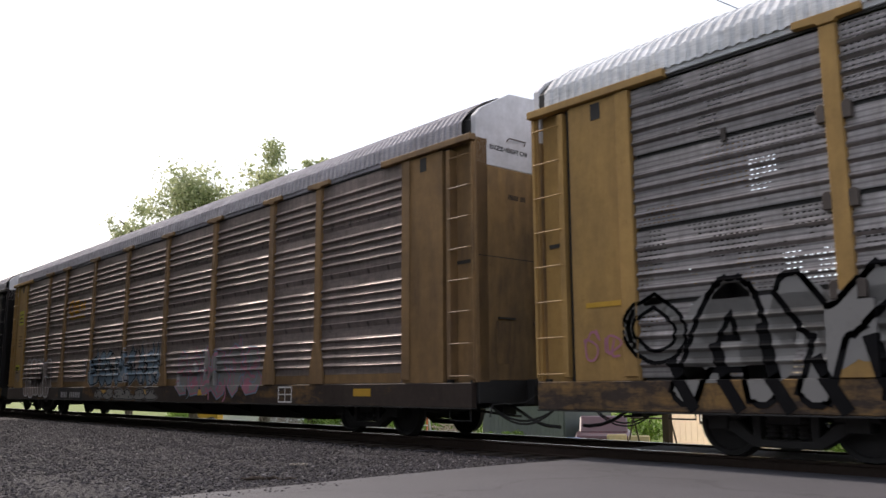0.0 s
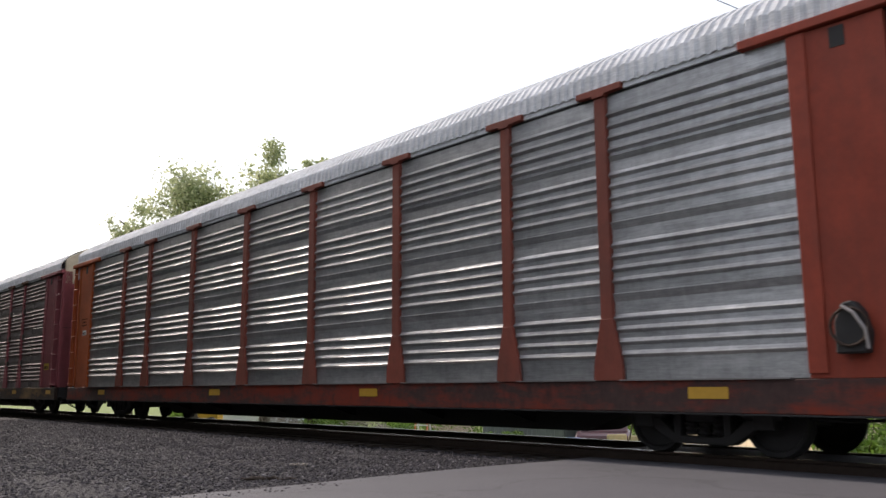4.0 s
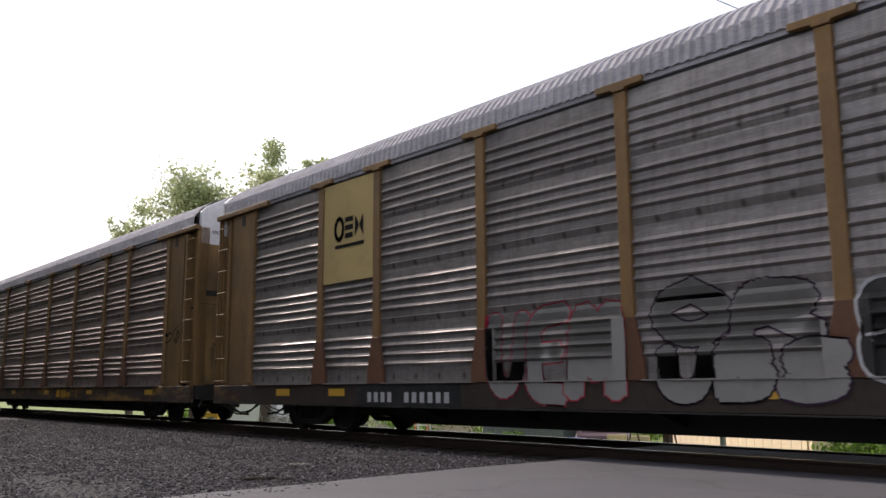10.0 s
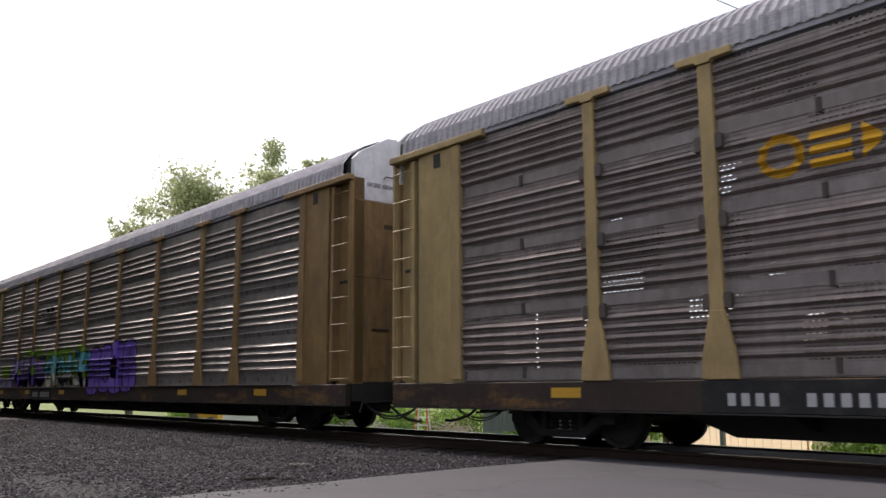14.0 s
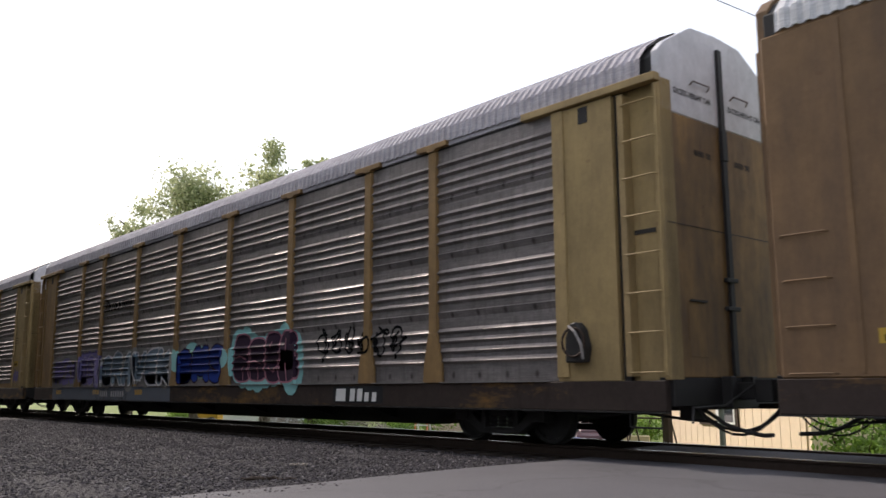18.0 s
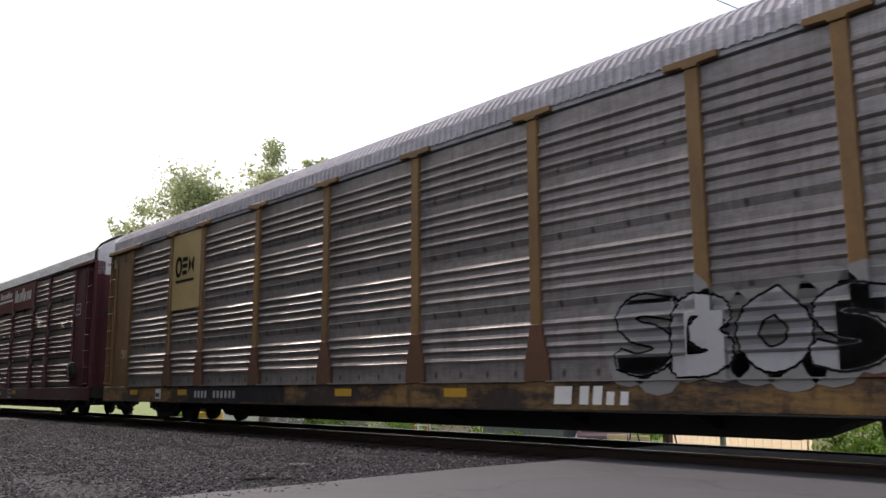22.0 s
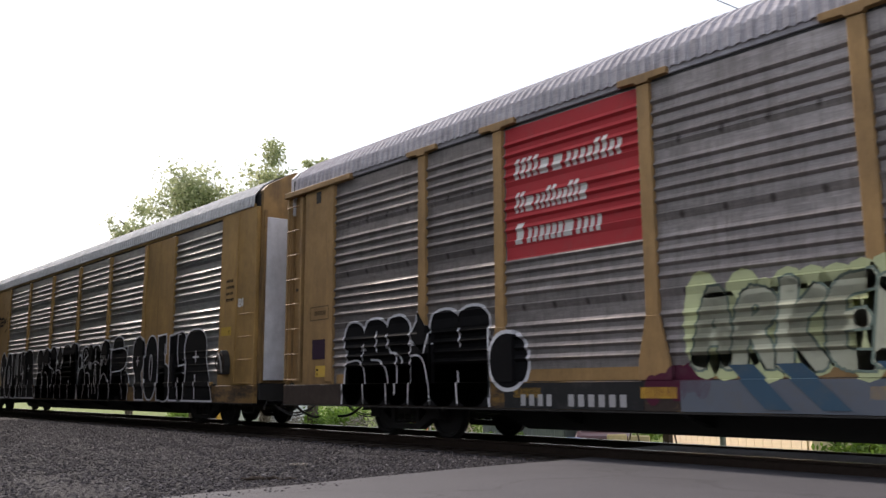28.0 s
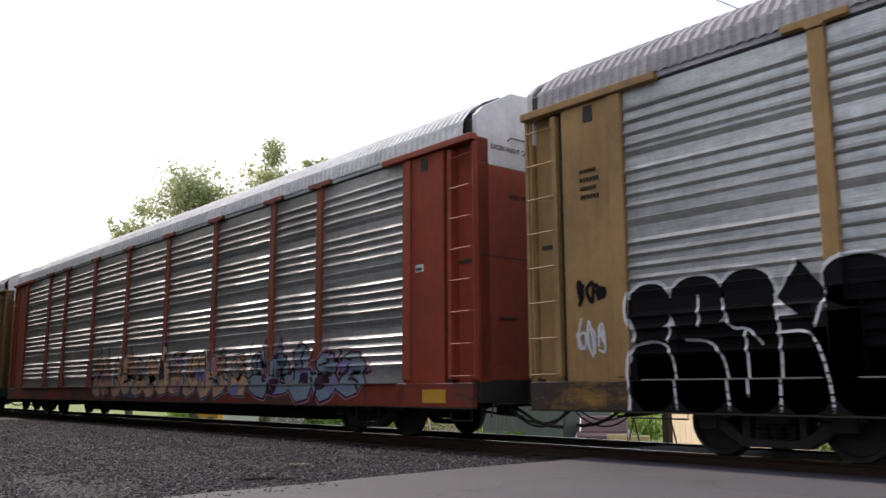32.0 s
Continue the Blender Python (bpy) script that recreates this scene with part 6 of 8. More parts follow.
def liveries():
    R, S, B, P = "ribbed", "slotted", "banded", "ribbed+"
    c = car0
    plate(c, S, -12.6, -12.0, 1.95, 2.02, REFLECT, "yellow tape strip", "reflector")
    cloud(c, S, -10.9, -8.2, 0.7, 2.2, INK_DUST, 6, 7, "thin pale overspray")
    sprayed(c, S, "AY", -11.1, -8.6, 0.62, 2.3, INK_DUST, INK_BLACK, 0.30, 0.075, None, None, 0.1, 5, "pale letters with thick black outlines")
    sprayed(c, S, "O", -11.95, -11.05, 1.15, 2.05, INK_DUST, INK_BLACK, 0.10, 0.05, None, None, 0.0, 4, "black sprayed ring")
    sprayed(c, S, "REKS", -8.5, -2.0, 0.62, 2.35, INK_WHITE, INK_BLACK, 0.42, 0.09, None, None, 0.1, 7, "large white letters with thick black outlines")
    bm = bmesh.new()
    for k in range(7):
        stroke(bm, [(-11.25 + 0.62 * k, 1.15 + 0.2 * (k % 3)), (-11.15 + 0.62 * k, 0.95), (-10.95 + 0.62 * k, 0.62)], 0.16)
    tagged(film("graffiti", bm, S, INK_BLACK, c, "black sprayed shadow strokes", 0.013), kind="stuff")
    scribble(c, S, -12.7, -12.0, 1.15, 1.7, INK_PINK, 9, 0.03, 2)
    reflectors(c, S, (2.0, 5.0, 9.5))
    c = car1
    piece(c, R, -4.15, 1.4, 0.98, 2.12, INK_SKY, INK_BLACK, INK_GREY, 9, 3, (INK_GREY,), 0.045, 0.5, True, "crowded pale blue graffiti with dark outlines")
    piece(c, R, -3.6, 1.2, 0.58, 0.92, INK_DUST, INK_BLACK, INK_DUST, 6, 8, (), 0.03, 0.0, True, "faded grey graffiti running onto the sill")
    piece(c, R, 2.3, 6.6, 0.72, 2.0, INK_DUST, INK_PINK, INK_SKY, 6, 4, (INK_PINK, INK_GREY), 0.05, 0.3, True, "faded grey and pink graffiti")
    tag_row(c, R, -11.3, -8.3, 0.6, 2.0, BROWN_SHEET, INK_WHITE, 5, 7, 0.04, label="thin white outlined graffiti letters")
    logo(c, R, -6.65, 3.38, 1.6, 0.42, INK_YELLOW, 0.12)
    number_bars(c, R, -6.85, -4.9)
    grid_sign(c, R, 7.55, 0.58, 0.55, 0.33)
    reflectors(c, R, (-10.5, -3.2, 0.2, 3.6, 10.3))
    scribble(c, R, -5.0, -4.5, 1.3, 1.9, INK_GREY, 2, 0.04, 2)
    stencil_block(c, R, -12.6, 1.5, 0.4, 0.3)
    placard(c, R, -12.6, 3.35, 0.6, 0.55, PLACARD_LIME, INK_BROWN, 3, "lime-yellow placard with dark lines")
    placard(c, R, -12.7, 1.62, 0.55, 0.2, PLACARD_LIME, INK_BLACK, 1, "lime-yellow placard")
    scribble(c, R, -12.6, -12.0, 1.1, 1.65, INK_DUST, 13, 0.03, 3)
    stencil_block(c, R, -12.5, 2.5, 0.45, 0.5, 4, INK_BROWN)
    c = car2
    plate(c, S, -6.95, -4.4, 2.96, 3.91, SIGN_DULL_RED, "dark red sign panel")
    shape_row(c, S, -6.5, 3.28, 1.45, 0.42, 6, WHITE_INK, 1)
    number_bars(c, S, -7.65, -5.2)
    grid_sign(c, S, 11.97, 3.05, 0.55, 0.42)
    placard(c, S, 11.95, 1.58, 0.6, 0.22, PLACARD_YELLOW, INK_BLACK, 1, "yellow placard")
    stencil_block(c, S, 12.2, 2.1, 0.4, 0.5, 4, INK_GREY)
    placard(c, S, -12.6, 1.6, 0.5, 0.22, PLACARD_YELLOW, INK_BLACK, 1, "yellow placard")
    reflectors(c, S, (-10.9, -9.0, -3.0, 1.0, 5.0, 8.7))
    c = car3
    placard(c, R, -12.4, 2.6, 0.35, 0.16, WHITE_PLATE, INK_BLACK, 1)
    stencil_block(c, R, -12.5, 2.9, 0.5, 0.3)
    reflectors(c, R, (-10.6, -3.0, 3.2, 10.2))
    c = car4
    shape_row(c, B, -6.65, 3.25, 2.1, 0.48, 6, INK_GREY, 1)
    bm = bmesh.new()
    for i, (x, z, rx, rz) in enumerate(((-3.95, 1.5, 0.2, 0.3), (-3.4, 1.48, 0.24, 0.34), (-2.8, 1.5, 0.26, 0.32), (-2.1, 1.46, 0.24, 0.36), (-0.6, 1.42, 0.3, 0.34), (0.0, 1.48, 0.24, 0.3))):
        stroke(bm, [(x + rx * math.cos(k * 0.45 + i), z + rz * math.sin(k * 0.45 + i) + 0.02 * k * (i % 2)) for k in range(13)], 0.035)
    for pts in (((-0.95, 1.2), (-0.4, 2.0), (0.05, 1.25)), ((0.75, 1.1), (1.2, 1.85), (1.3, 1.85), (1.75, 1.05)), ((0.85, 1.4), (1.65, 1.4)), ((0.6, 2.3), (0.62, 1.95), (1.3, 2.0), (1.34, 2.35))):
        stroke(bm, list(pts), 0.05)
    tagged(film("graffiti", bm, B, INK_SOOT, c, "worn black sprayed loops and strokes", 0.006), kind="stuff")
    number_bars(c, B, -7.8, -5.8, 0.68, 0.18)
    shape_row(c, B, 5.2, 0.62, 1.45, 0.25, 3, WHITE_INK, 4)
    placard(c, B, 12.15, 1.57, 0.55, 0.22, PLACARD_YELLOW, INK_BLACK, 1, "faded yellow placard")
    reflectors(c, B, (-11.4, -9.3, -4.6, -1.0, 2.5, 8.3, 12.6))
    c = car5
    plate(c, S, -6.95, -4.4, 2.96, 3.91, SIGN_YELLOW, "yellow sign panel")
    logo(c, S, -6.5, 3.30, 1.65, 0.45, INK_BLACK, 0.11)
    piece(c, S, -7.2, -1.2, 0.66, 1.95, INK_SMOKE, INK_BLACK, INK_SMOKE, 13, 6, (INK_DUST, BLACK_INK, INK_OLIVE), 0.04, 0.2, True, "dark smoky crowded graffiti")
    piece(c, S, -1.0, 9.3, 0.66, 1.92, INK_OLIVE, INK_BLACK, INK_DUST, 17, 18, (INK_MOSS, INK_DUST, INK_GREY, INK_SMOKE), 0.03, 0.2, True, "dull green graffiti with dark outlines")
    bar_row(c, S, 9.7, 1.5, 2.0, 0.28, 6, INK_GREY)
    bar_row(c, S, 10.0, 1.08, 1.7, 0.30, 5, INK_GREY)
    number_bars(c, S, -7.5, -5.25, 0.64, 0.22)
    placard(c, S, -12.6, 3.3, 0.78, 0.66, PLACARD_YELLOW, INK_BROWN, 3, "square deep yellow sign")
    placard(c, S, -12.55, 1.74, 0.6, 0.24, PLACARD_YELLOW, INK_BROWN, 1, "yellow placard")
    placard(c, S, -12.42, 1.45, 0.42, 0.28, WHITE_PLATE, INK_BLACK, 3, "white placard with black lines")
    bm = bmesh.new()
    blob(bm, -11.78, 1.42, 0.16, 0.17, 2.0, 18)
    film("round_patch", bm, S, INK_GREY, c, "round grey patch", 0.006)
    reflectors(c, S, (-11.2, -9.4, -3.1, 0.8, 4.3, 8.4, 11.5))
    c = car6
    board(c, -8.87, -7.19, 2.90, 4.90, SIGN_YELLOW, "tall yellow sign panel")
    logo(c, "board", -8.45, 3.75, 0.98, 0.42, INK_BLACK, 0.09)
    sprayed(c, R, "UEM", -4.15, -1.5, 0.62, 2.1, INK_DUST, INK_RED, 0.40, 0.022, None, None, 0.03, 12, "tall grey letters with thin crimson outlines")
    sprayed(c, R, "OR", -1.08, 1.2, 1.3, 2.22, INK_DUST, INK_PLUM, 0.30, 0.025, None, None, 0.05, 14, "swollen grey letters with dark outlines")
    sprayed(c, R, "UBS", -1.0, 1.45, 0.64, 1.5, INK_DUST, INK_PLUM, 0.28, 0.025, None, None, 0.0, 15, "swollen grey letters with dark outlines")
    tag_row(c, R, 1.6, 4.1, 0.85, 2.0, INK_SOOT, INK_GREY, 4, 15, 0.04, label="black sprayed letters with white outlines")
    tag_row(c, R, 5.4, 11.6, 1.05, 1.95, GREY, INK_DUST, 8, 11, 0.04, label="faded white outlined letters")
    number_bars(c, R, -7.3, -4.95)
    reflectors(c, R, (-10.6, -8.6, 0.5, 7.0, 11.0))
    placard(c, R, 12.2, 1.9, 0.45, 0.35, PLACARD_YELLOW, INK_BLACK, 2, "faded yellow placard")
    c = car7
    board(c, -8.87, -7.19, 2.90, 4.90, SIGN_OCHRE, "tall faded orange-yellow sign panel")
    shield(c, "board", -8.6, -7.45, 3.2, 4.75, INK_BROWN, INK_BROWN, INK_DUST)
    sprayed(c, R, "RIEH", -6.7, -4.5, 1.0, 2.05, INK_GREY, INK_DUST, 0.20, 0.02, None, None, 0.05, 21, "faded white blocky letters")
    sprayed(c, R, "MOS", -10.6, -8.6, 1.0, 1.7, INK_DUST, INK_BROWN, 0.12, 0.01, None, None, 0.05, 22, "nearly worn-off white letters")
    number_bars(c, R, -7.6, -5.1, 0.66)
    shape_row(c, R, 3.0, 0.62, 1.5, 0.25, 3, INK_YELLOW, 4)
    reflectors(c, R, (-11.3, -5.7, -2.6, 1.6, 6.0, 10.7))
    scribble(c, R, 11.9, 12.8, 2.0, 2.5, INK_BLACK, 5, 0.03, 2)
    c = car8
    logo(c, B, -6.4, 3.3, 1.7, 0.42, INK_YELLOW, 0.10, False)
    scribble(c, B, -1.0, 6.8, 1.25, 1.85, INK_GREY, 31, 0.045, 12, "thin faded white scrawl")
    scribble(c, B, 9.2, 11.4, 1.2, 1.7, INK_SKY, 32, 0.05, 4, "faded blue-white scrawl")
    shape_row(c, B, 5.0, 0.62, 1.4, 0.27, 3, INK_GREY, 4)
    placard(c, B, 11.0, 0.62, 0.35, 0.26, WHITE_PLATE, INK_BLACK, 1)
    reflectors(c, B, (-9.8, -1.0, 3.1, 6.5, 9.6))
    number_bars(c, B, -7.0, -4.9, 0.64, 0.16)
    c = car9
    cloud(c, R, -11.2, -9.5, 0.98, 1.9, INK_GREEN, 91, 4, "lime green spray cloud")
    cloud(c, R, -8.6, -0.8, 0.98, 2.45, INK_GREEN, 92, 12, "lime green spray cloud")
    cloud(c, R, -5.6, -1.0, 0.96, 1.9, INK_GREEN, 93, 7, "lime green spray cloud")
    word_tag(c, R, "2016", -11.45, -9.85, 0.98, 1.32, INK_LILAC, INK_PLUM, 0.02, 0.03, "small lilac sprayed date")
    sprayed(c, R, "ROBOS", -10.0, -5.5, 0.94, 2.25, INK_LILAC, INK_PLUM, 0.34, 0.03, INK_PURPLE, None, 0.08, 41, "lilac and purple sprayed letters with dark outlines")
    sprayed(c, R, "GROA", -5.45, -2.5, 0.94, 2.12, INK_TURQ, INK_BLACK, 0.26, 0.03, INK_WHITE, None, 0.02, 42, "turquoise and white sprayed letters with black outlines")
    sprayed(c, R, "SE", -2.4, -0.9, 0.94, 2.15, INK_TURQ, INK_BLACK, 0.26, 0.03, INK_WHITE, None, 0.02, 43, "turquoise and white sprayed letters with black outlines")
    tag_row(c, R, -0.8, 3.0, 0.7, 2.3, INK_PURPLE, INK_PLUM, 4, 43, 0.06, label="large purple sprayed letters")
    bar_row(c, R, -5.75, 3.62, 1.0, 0.16, 2, INK_BLACK)
    bar_row(c, R, -5.75, 3.42, 1.1, 0.10, 7, INK_BLACK)
    bar_row(c, R, -5.75, 3.20, 1.25, 0.14, 8, INK_BLACK)
    bar_row(c, R, -6.85, 3.58, 0.95, 0.045, 1, INK_BLACK, 0, 0)
    bar_row(c, R, -6.85, 3.46, 0.95, 0.045, 1, INK_BLACK, 0, 0)
    scribble(c, R, -12.5, -12.05, 2.35, 3.9, INK_BLACK, 44, 0.03, 2, "thin black scrawl")
    number_bars(c, R, -6.6, -4.6, 0.62, 0.2)
    reflectors(c, R, (-11.2, -7.6, -3.6, 6.0, 10.0))
    c = car10
    octagon(c, P, 7.24, 8.82, 3.15, 4.82)
    octagon(c, P, -8.86, -7.28, 3.15, 4.82)
    grid_sign(c, P, 7.68, 0.56, 0.46, 0.35)
    placard(c, P, -12.4, 1.3, 0.5, 0.16, PLACARD_YELLOW, INK_BLACK, 1, "yellow placard")
    number_bars(c, P, -6.2, -4.0, 0.62, 0.2)
    c = car11
    shape_row(c, R, -6.85, 3.24, 2.2, 0.36, 8, INK_BLACK, 7)
    sprayed(c, R, "MEKN", -11.45, -9.1, 1.0, 1.95, INK_VIOLET, INK_DUST, 0.28, 0.03, None, INK_DUST, 0.0, 51, "faded violet sprayed letters")
    sprayed(c, R, "OSR", -8.8, -6.95, 1.0, 1.95, INK_VIOLET, INK_GREY, 0.26, 0.03, None, INK_VIOLET, 0.0, 52, "faded violet sprayed letters")
    sprayed(c, R, "GRAVEK", -6.85, -1.75, 0.98, 1.98, INK_SKY, INK_WHITE, 0.30, 0.05, None, INK_DUST, 0.12, 53, "pale blue sprayed letters with white outlines")
    cloud(c, R, -1.9, 1.4, 1.0, 2.1, INK_TEAL, 58, 6, "pale teal spray cloud")
    plate(c, R, -11.4, -1.6, 0.56, 0.94, SILL_BLUEGREY, "sill sprayed blue-grey", "sill_overspray")
    sprayed(c, R, "BMS", -1.2, 1.25, 1.0, 1.98, INK_BLUE, INK_PLUM, 0.34, 0.035, None, None, 0.0, 56, "deep blue sprayed letters")
    tag_row(c, R, 1.8, 4.6, 1.0, 2.1, INK_PLUM, INK_PINK, 4, 54, 0.04, label="dark plum letters on a pale teal cloud", mist=INK_TEAL)
    scribble(c, R, 5.3, 8.2, 1.35, 2.1, INK_BLACK, 55, 0.05, 6, "black sprayed scrawl")
    plate(c, R, 6.0, 7.6, 0.60, 0.90, BLACK_INK, "black stencil panel on the sill", "stencil_panel")
    shape_row(c, R, 6.1, 0.63, 1.4, 0.23, 3, WHITE_INK, 4)
    number_bars(c, R, -6.75, -4.75, 0.66, 0.18)
    reflectors(c, R, (-11.0, -7.4, -4.0))
    c = car12
    board(c, -8.87, -7.19, 2.90, 4.90, SIGN_CREAM, "tall yellow sign panel")
    shield(c, "board", -8.65, -7.45, 3.2, 4.82, SIGN_BLUE, SIGN_RED, INK_WHITE)
    for x, m in ((-3.9, INK_PINK), (-3.3, INK_SAGE), (-1.0, INK_SAGE), (1.5, INK_PINK), (4.4, INK_PALE_TEAL)):
        bm = bmesh.new()
        rng = random.Random(int(x * 10) + 99)
        for i in range(6):
            blob(bm, x + rng.uniform(-0.4, 1.2), 1.3 + rng.uniform(-0.5, 0.6), 0.3, 0.35, 2.0, 14)
        tagged(film("graffiti_background", bm, R, m, c, "colour cloud behind the letters", 0.004), kind="stuff")
    sprayed(c, R, "CHUb", -3.5, 1.55, 0.6, 2.05, INK_WHITE, INK_BLACK, 0.40, 0.05, None, None, 0.08, 61, "large white sprayed letters with black outlines")
    sprayed(c, R, "KOJS", 1.95, 6.6, 0.6, 2.1, INK_WHITE, INK_BLACK, 0.42, 0.05, None, None, 0.1, 62, "large white sprayed letters with black outlines")
    cloud(c, R, 6.45, 7.9, 0.60, 1.55, INK_FRESH, 64, 9, "pale green spray cloud")
    cloud(c, R, 6.6, 7.2, 1.35, 1.6, INK_PINK, 65, 3, "pink spray spots")
    cloud(c, R, 6.5, 7.0, 0.62, 0.8, INK_PINK, 66, 3, "pink spray spots")
    scribble(c, R, 6.65, 7.4, 0.95, 1.3, INK_MOSS, 67, 0.035, 4, "small moss green scrawl")
    piece(c, R, -11.4, -9.2, 0.98, 1.75, INK_GREY, INK_DUST, INK_DUST, 4, 62, (INK_DUST,), 0.03, 0.0, True, "faded white graffiti block")
    number_bars(c, R, -6.9, -4.6, 0.64, 0.18)
    reflectors(c, R, (-11.4, -9.3, -0.9, 0.4, 2.0))
    scribble(c, R, -12.6, -12.2, 1.85, 2.2, INK_WHITE, 63, 0.03, 2)
    placard(c, R, -12.55, 1.6, 0.35, 0.18, PLACARD_YELLOW, INK_BLACK, 1, "yellow placard")
    stencil_block(c, R, 12.05, 2.65, 0.42, 0.3, 3, INK_BROWN)
    placard(c, R, 12.05, 1.78, 0.5, 0.2, PLACARD_YELLOW, INK_BLACK, 1, "yellow placard")
    scribble(c, R, 12.0, 12.7, 1.15, 1.7, INK_VIOLET, 68, 0.06, 4, "faded violet-blue sprayed scrawl")
    c = car13
    board(c, -8.87, -7.19, 2.90, 4.90, SIGN_YELLOW, "square yellow sign panel")
    logo(c, "board", -8.62, 3.80, 1.1, 0.46, INK_BLACK, 0.10)
    sprayed(c, R, "SBOS", 5.7, 9.3, 0.98, 2.1, INK_GREY, INK_BLACK, 0.26, 0.03, None, INK_DUST, 0.08, 71, "rounded grey-white sprayed letters")
    plate(c, R, -4.9, -2.9, 0.58, 0.93, BLACK_INK, "black stencil panel on the sill", "stencil_panel")
    shape_row(c, R, 4.6, 0.63, 1.4, 0.25, 3, WHITE_INK, 4)
    number_bars(c, R, -7.2, -5.0, 0.66, 0.18)
    placard(c, R, -12.3, 1.75, 0.5, 0.25, SIGN_CREAM, INK_BLACK, 1, "cream placard")
    placard(c, R, -9.6, 0.62, 0.35, 0.26, WHITE_PLATE, INK_BLACK, 1)
    bm = bmesh.new()
    glyph(bm, "cross", 13.1, 1.15, 0.3, 0.3, 0.05)
    for v in bm.verts:
        v.co.y = -SIDE + 0.236
    part("painted_cross", bm, WHITE_INK, c, "white painted cross")
    reflectors(c, R, (-11.4, -8.2, -1.0, 2.2, 9.6))
    c = car14
    board(c, 1.55, 4.16, 3.96, 4.90, SIGN_MAROON, "maroon name board")
    board(c, 4.38, 6.96, 3.96, 4.90, SIGN_MAROON, "maroon name board")
    shape_row(c, "board", 2.22, 4.57, 1.8, 0.28, 8, WHITE_INK, 9)
    bar_row(c, "board", 2.1, 4.41, 2.08, 0.08, 1, WHITE_INK, 0.5, 0)
    shape_row(c, "board", 4.42, 4.30, 2.3, 0.5, 7, WHITE_INK, 10)
    number_bars(c, S, 2.2, 3.5, 0.67, 0.16, False)
    grid_sign(c, S, 4.4, 0.58, 0.5, 0.33)
    grid_sign(c, S, 12.0, 3.3, 0.5, 0.38)
    stencil_block(c, S, -12.5, 2.6, 0.5, 0.25, 2, INK_GREY)
    reflectors(c, S, (-9.0, -6.0, -2.3, 1.5, 5.0))
    c = car15
    shape_row(c, S, 5.3, 0.70, 1.05, 0.17, 3, INK_BLACK, 4)
    grid_sign(c, S, 11.2, 0.58, 0.45, 0.33)
    grid_sign(c, S, 11.98, 2.75, 0.5, 0.4, INK_BROWN)
    placard(c, S, 12.0, 1.98, 0.6, 0.12, PLACARD_YELLOW, INK_BLACK, 1, "yellow strip placard")
    stencil_block(c, S, 12.1, 2.3, 0.4, 0.3)
    placard(c, S, 9.6, 0.68, 0.4, 0.22, WHITE_PLATE, INK_BLACK, 1)
    reflectors(c, S, (-11.0, -6.0, -1.0, 3.5, 7.5, 11.8))
    c = car16
    plate(c, R, -6.95, -4.40, 2.80, 4.90, SIGN_RED, "large red sign panel")
    shape_row(c, R, -6.75, 4.05, 2.1, 0.32, 8, WHITE_INK, 11)
    shape_row(c, R, -6.75, 3.52, 1.5, 0.32, 7, WHITE_INK, 12)
    shape_row(c, R, -6.75, 3.03, 1.7, 0.32, 7, WHITE_INK, 13)
    bubble_tag(c, R, False, -11.35, -7.35, 0.57, 2.13)
    bm = bmesh.new()
    blob(bm, -6.92, 1.27, 0.43, 0.47, 2.2, 24)
    g = film("graffiti", bm, R, INK_CHALK, c, "black sprayed disc with white outline", 0.005)
    bm = bmesh.new()
    blob(bm, -6.92, 1.27, 0.37, 0.41, 2.2, 24)
    film("graffiti_fill", bm, R, INK_BLACK, g, "", 0.008)
    cloud(c, R, -3.85, -1.0, 0.98, 2.0, INK_DUST, 82, 8, "thin pale overspray")
    sprayed(c, R, "ARKEK", -3.7, -0.9, 1.02, 2.12, INK_CREAM, INK_SAGE, 0.34, 0.03, None, INK_LEMON, 0.12, 84, "angular cream letters edged in pale lime")
    bm = bmesh.new()
    for x, w in ((-3.05, 0.28), (-2.45, 0.34), (-1.3, 0.30)):
        fill = [bm.verts.new((x + a, 0, b)) for a, b in ((-0.2, 1.12), (w, 0.60), (w + 0.32, 0.60), (0.12, 1.12))]
        bm.faces.new(fill)
    film("graffiti", bm, R, INK_DEEP_TEAL, c, "dull blue sprayed wedges", 0.014)
    plate(c, R, -3.9, 7.2, 0.56, 0.94, SILL_BLUEGREY, "sill sprayed grey", "sill_overspray")
    word_tag(c, R, "CHECK", 1.2, 6.4, 0.62, 2.2, INK_GREY, INK_BLACK, 0.05, 0.07, "large grey-white sprayed word with black outlines")
    cloud(c, R, -0.95, 1.15, 0.62, 1.05, INK_RED, 83, 7, "crimson overspray")
    cloud(c, R, -4.4, -3.5, 0.60, 1.2, INK_WINE, 85, 5, "dark wine overspray")
    bm = bmesh.new()
    for z in (2.22, 2.48):
        stroke(bm, [(-12.55, z), (-11.86, z)], 0.02)
    for x in (-12.55, -11.86):
        stroke(bm, [(x, 2.22), (x, 2.48)], 0.02)
    film("stencil_frame", bm, R, INK_BROWN, c, "dark painted frame", 0.006)
    bar_row(c, R, -12.4, 2.31, 0.42, 0.09, 7, INK_BROWN)
    plate(c, R, -12.47, -12.0, 1.44, 1.83, INK_PLUM, "dark square patch", "dark_patch")
    placard(c, R, -12.33, 1.09, 0.38, 0.22, PLACARD_YELLOW, INK_BLACK, 2, "yellow placard with black lines")
    number_bars(c, R, -6.65, -4.65, 0.6, 0.18)
    reflectors(c, R, (-11.3, -6.8, -4.5, -1.6, 1.2, 4.0))
    c = car17
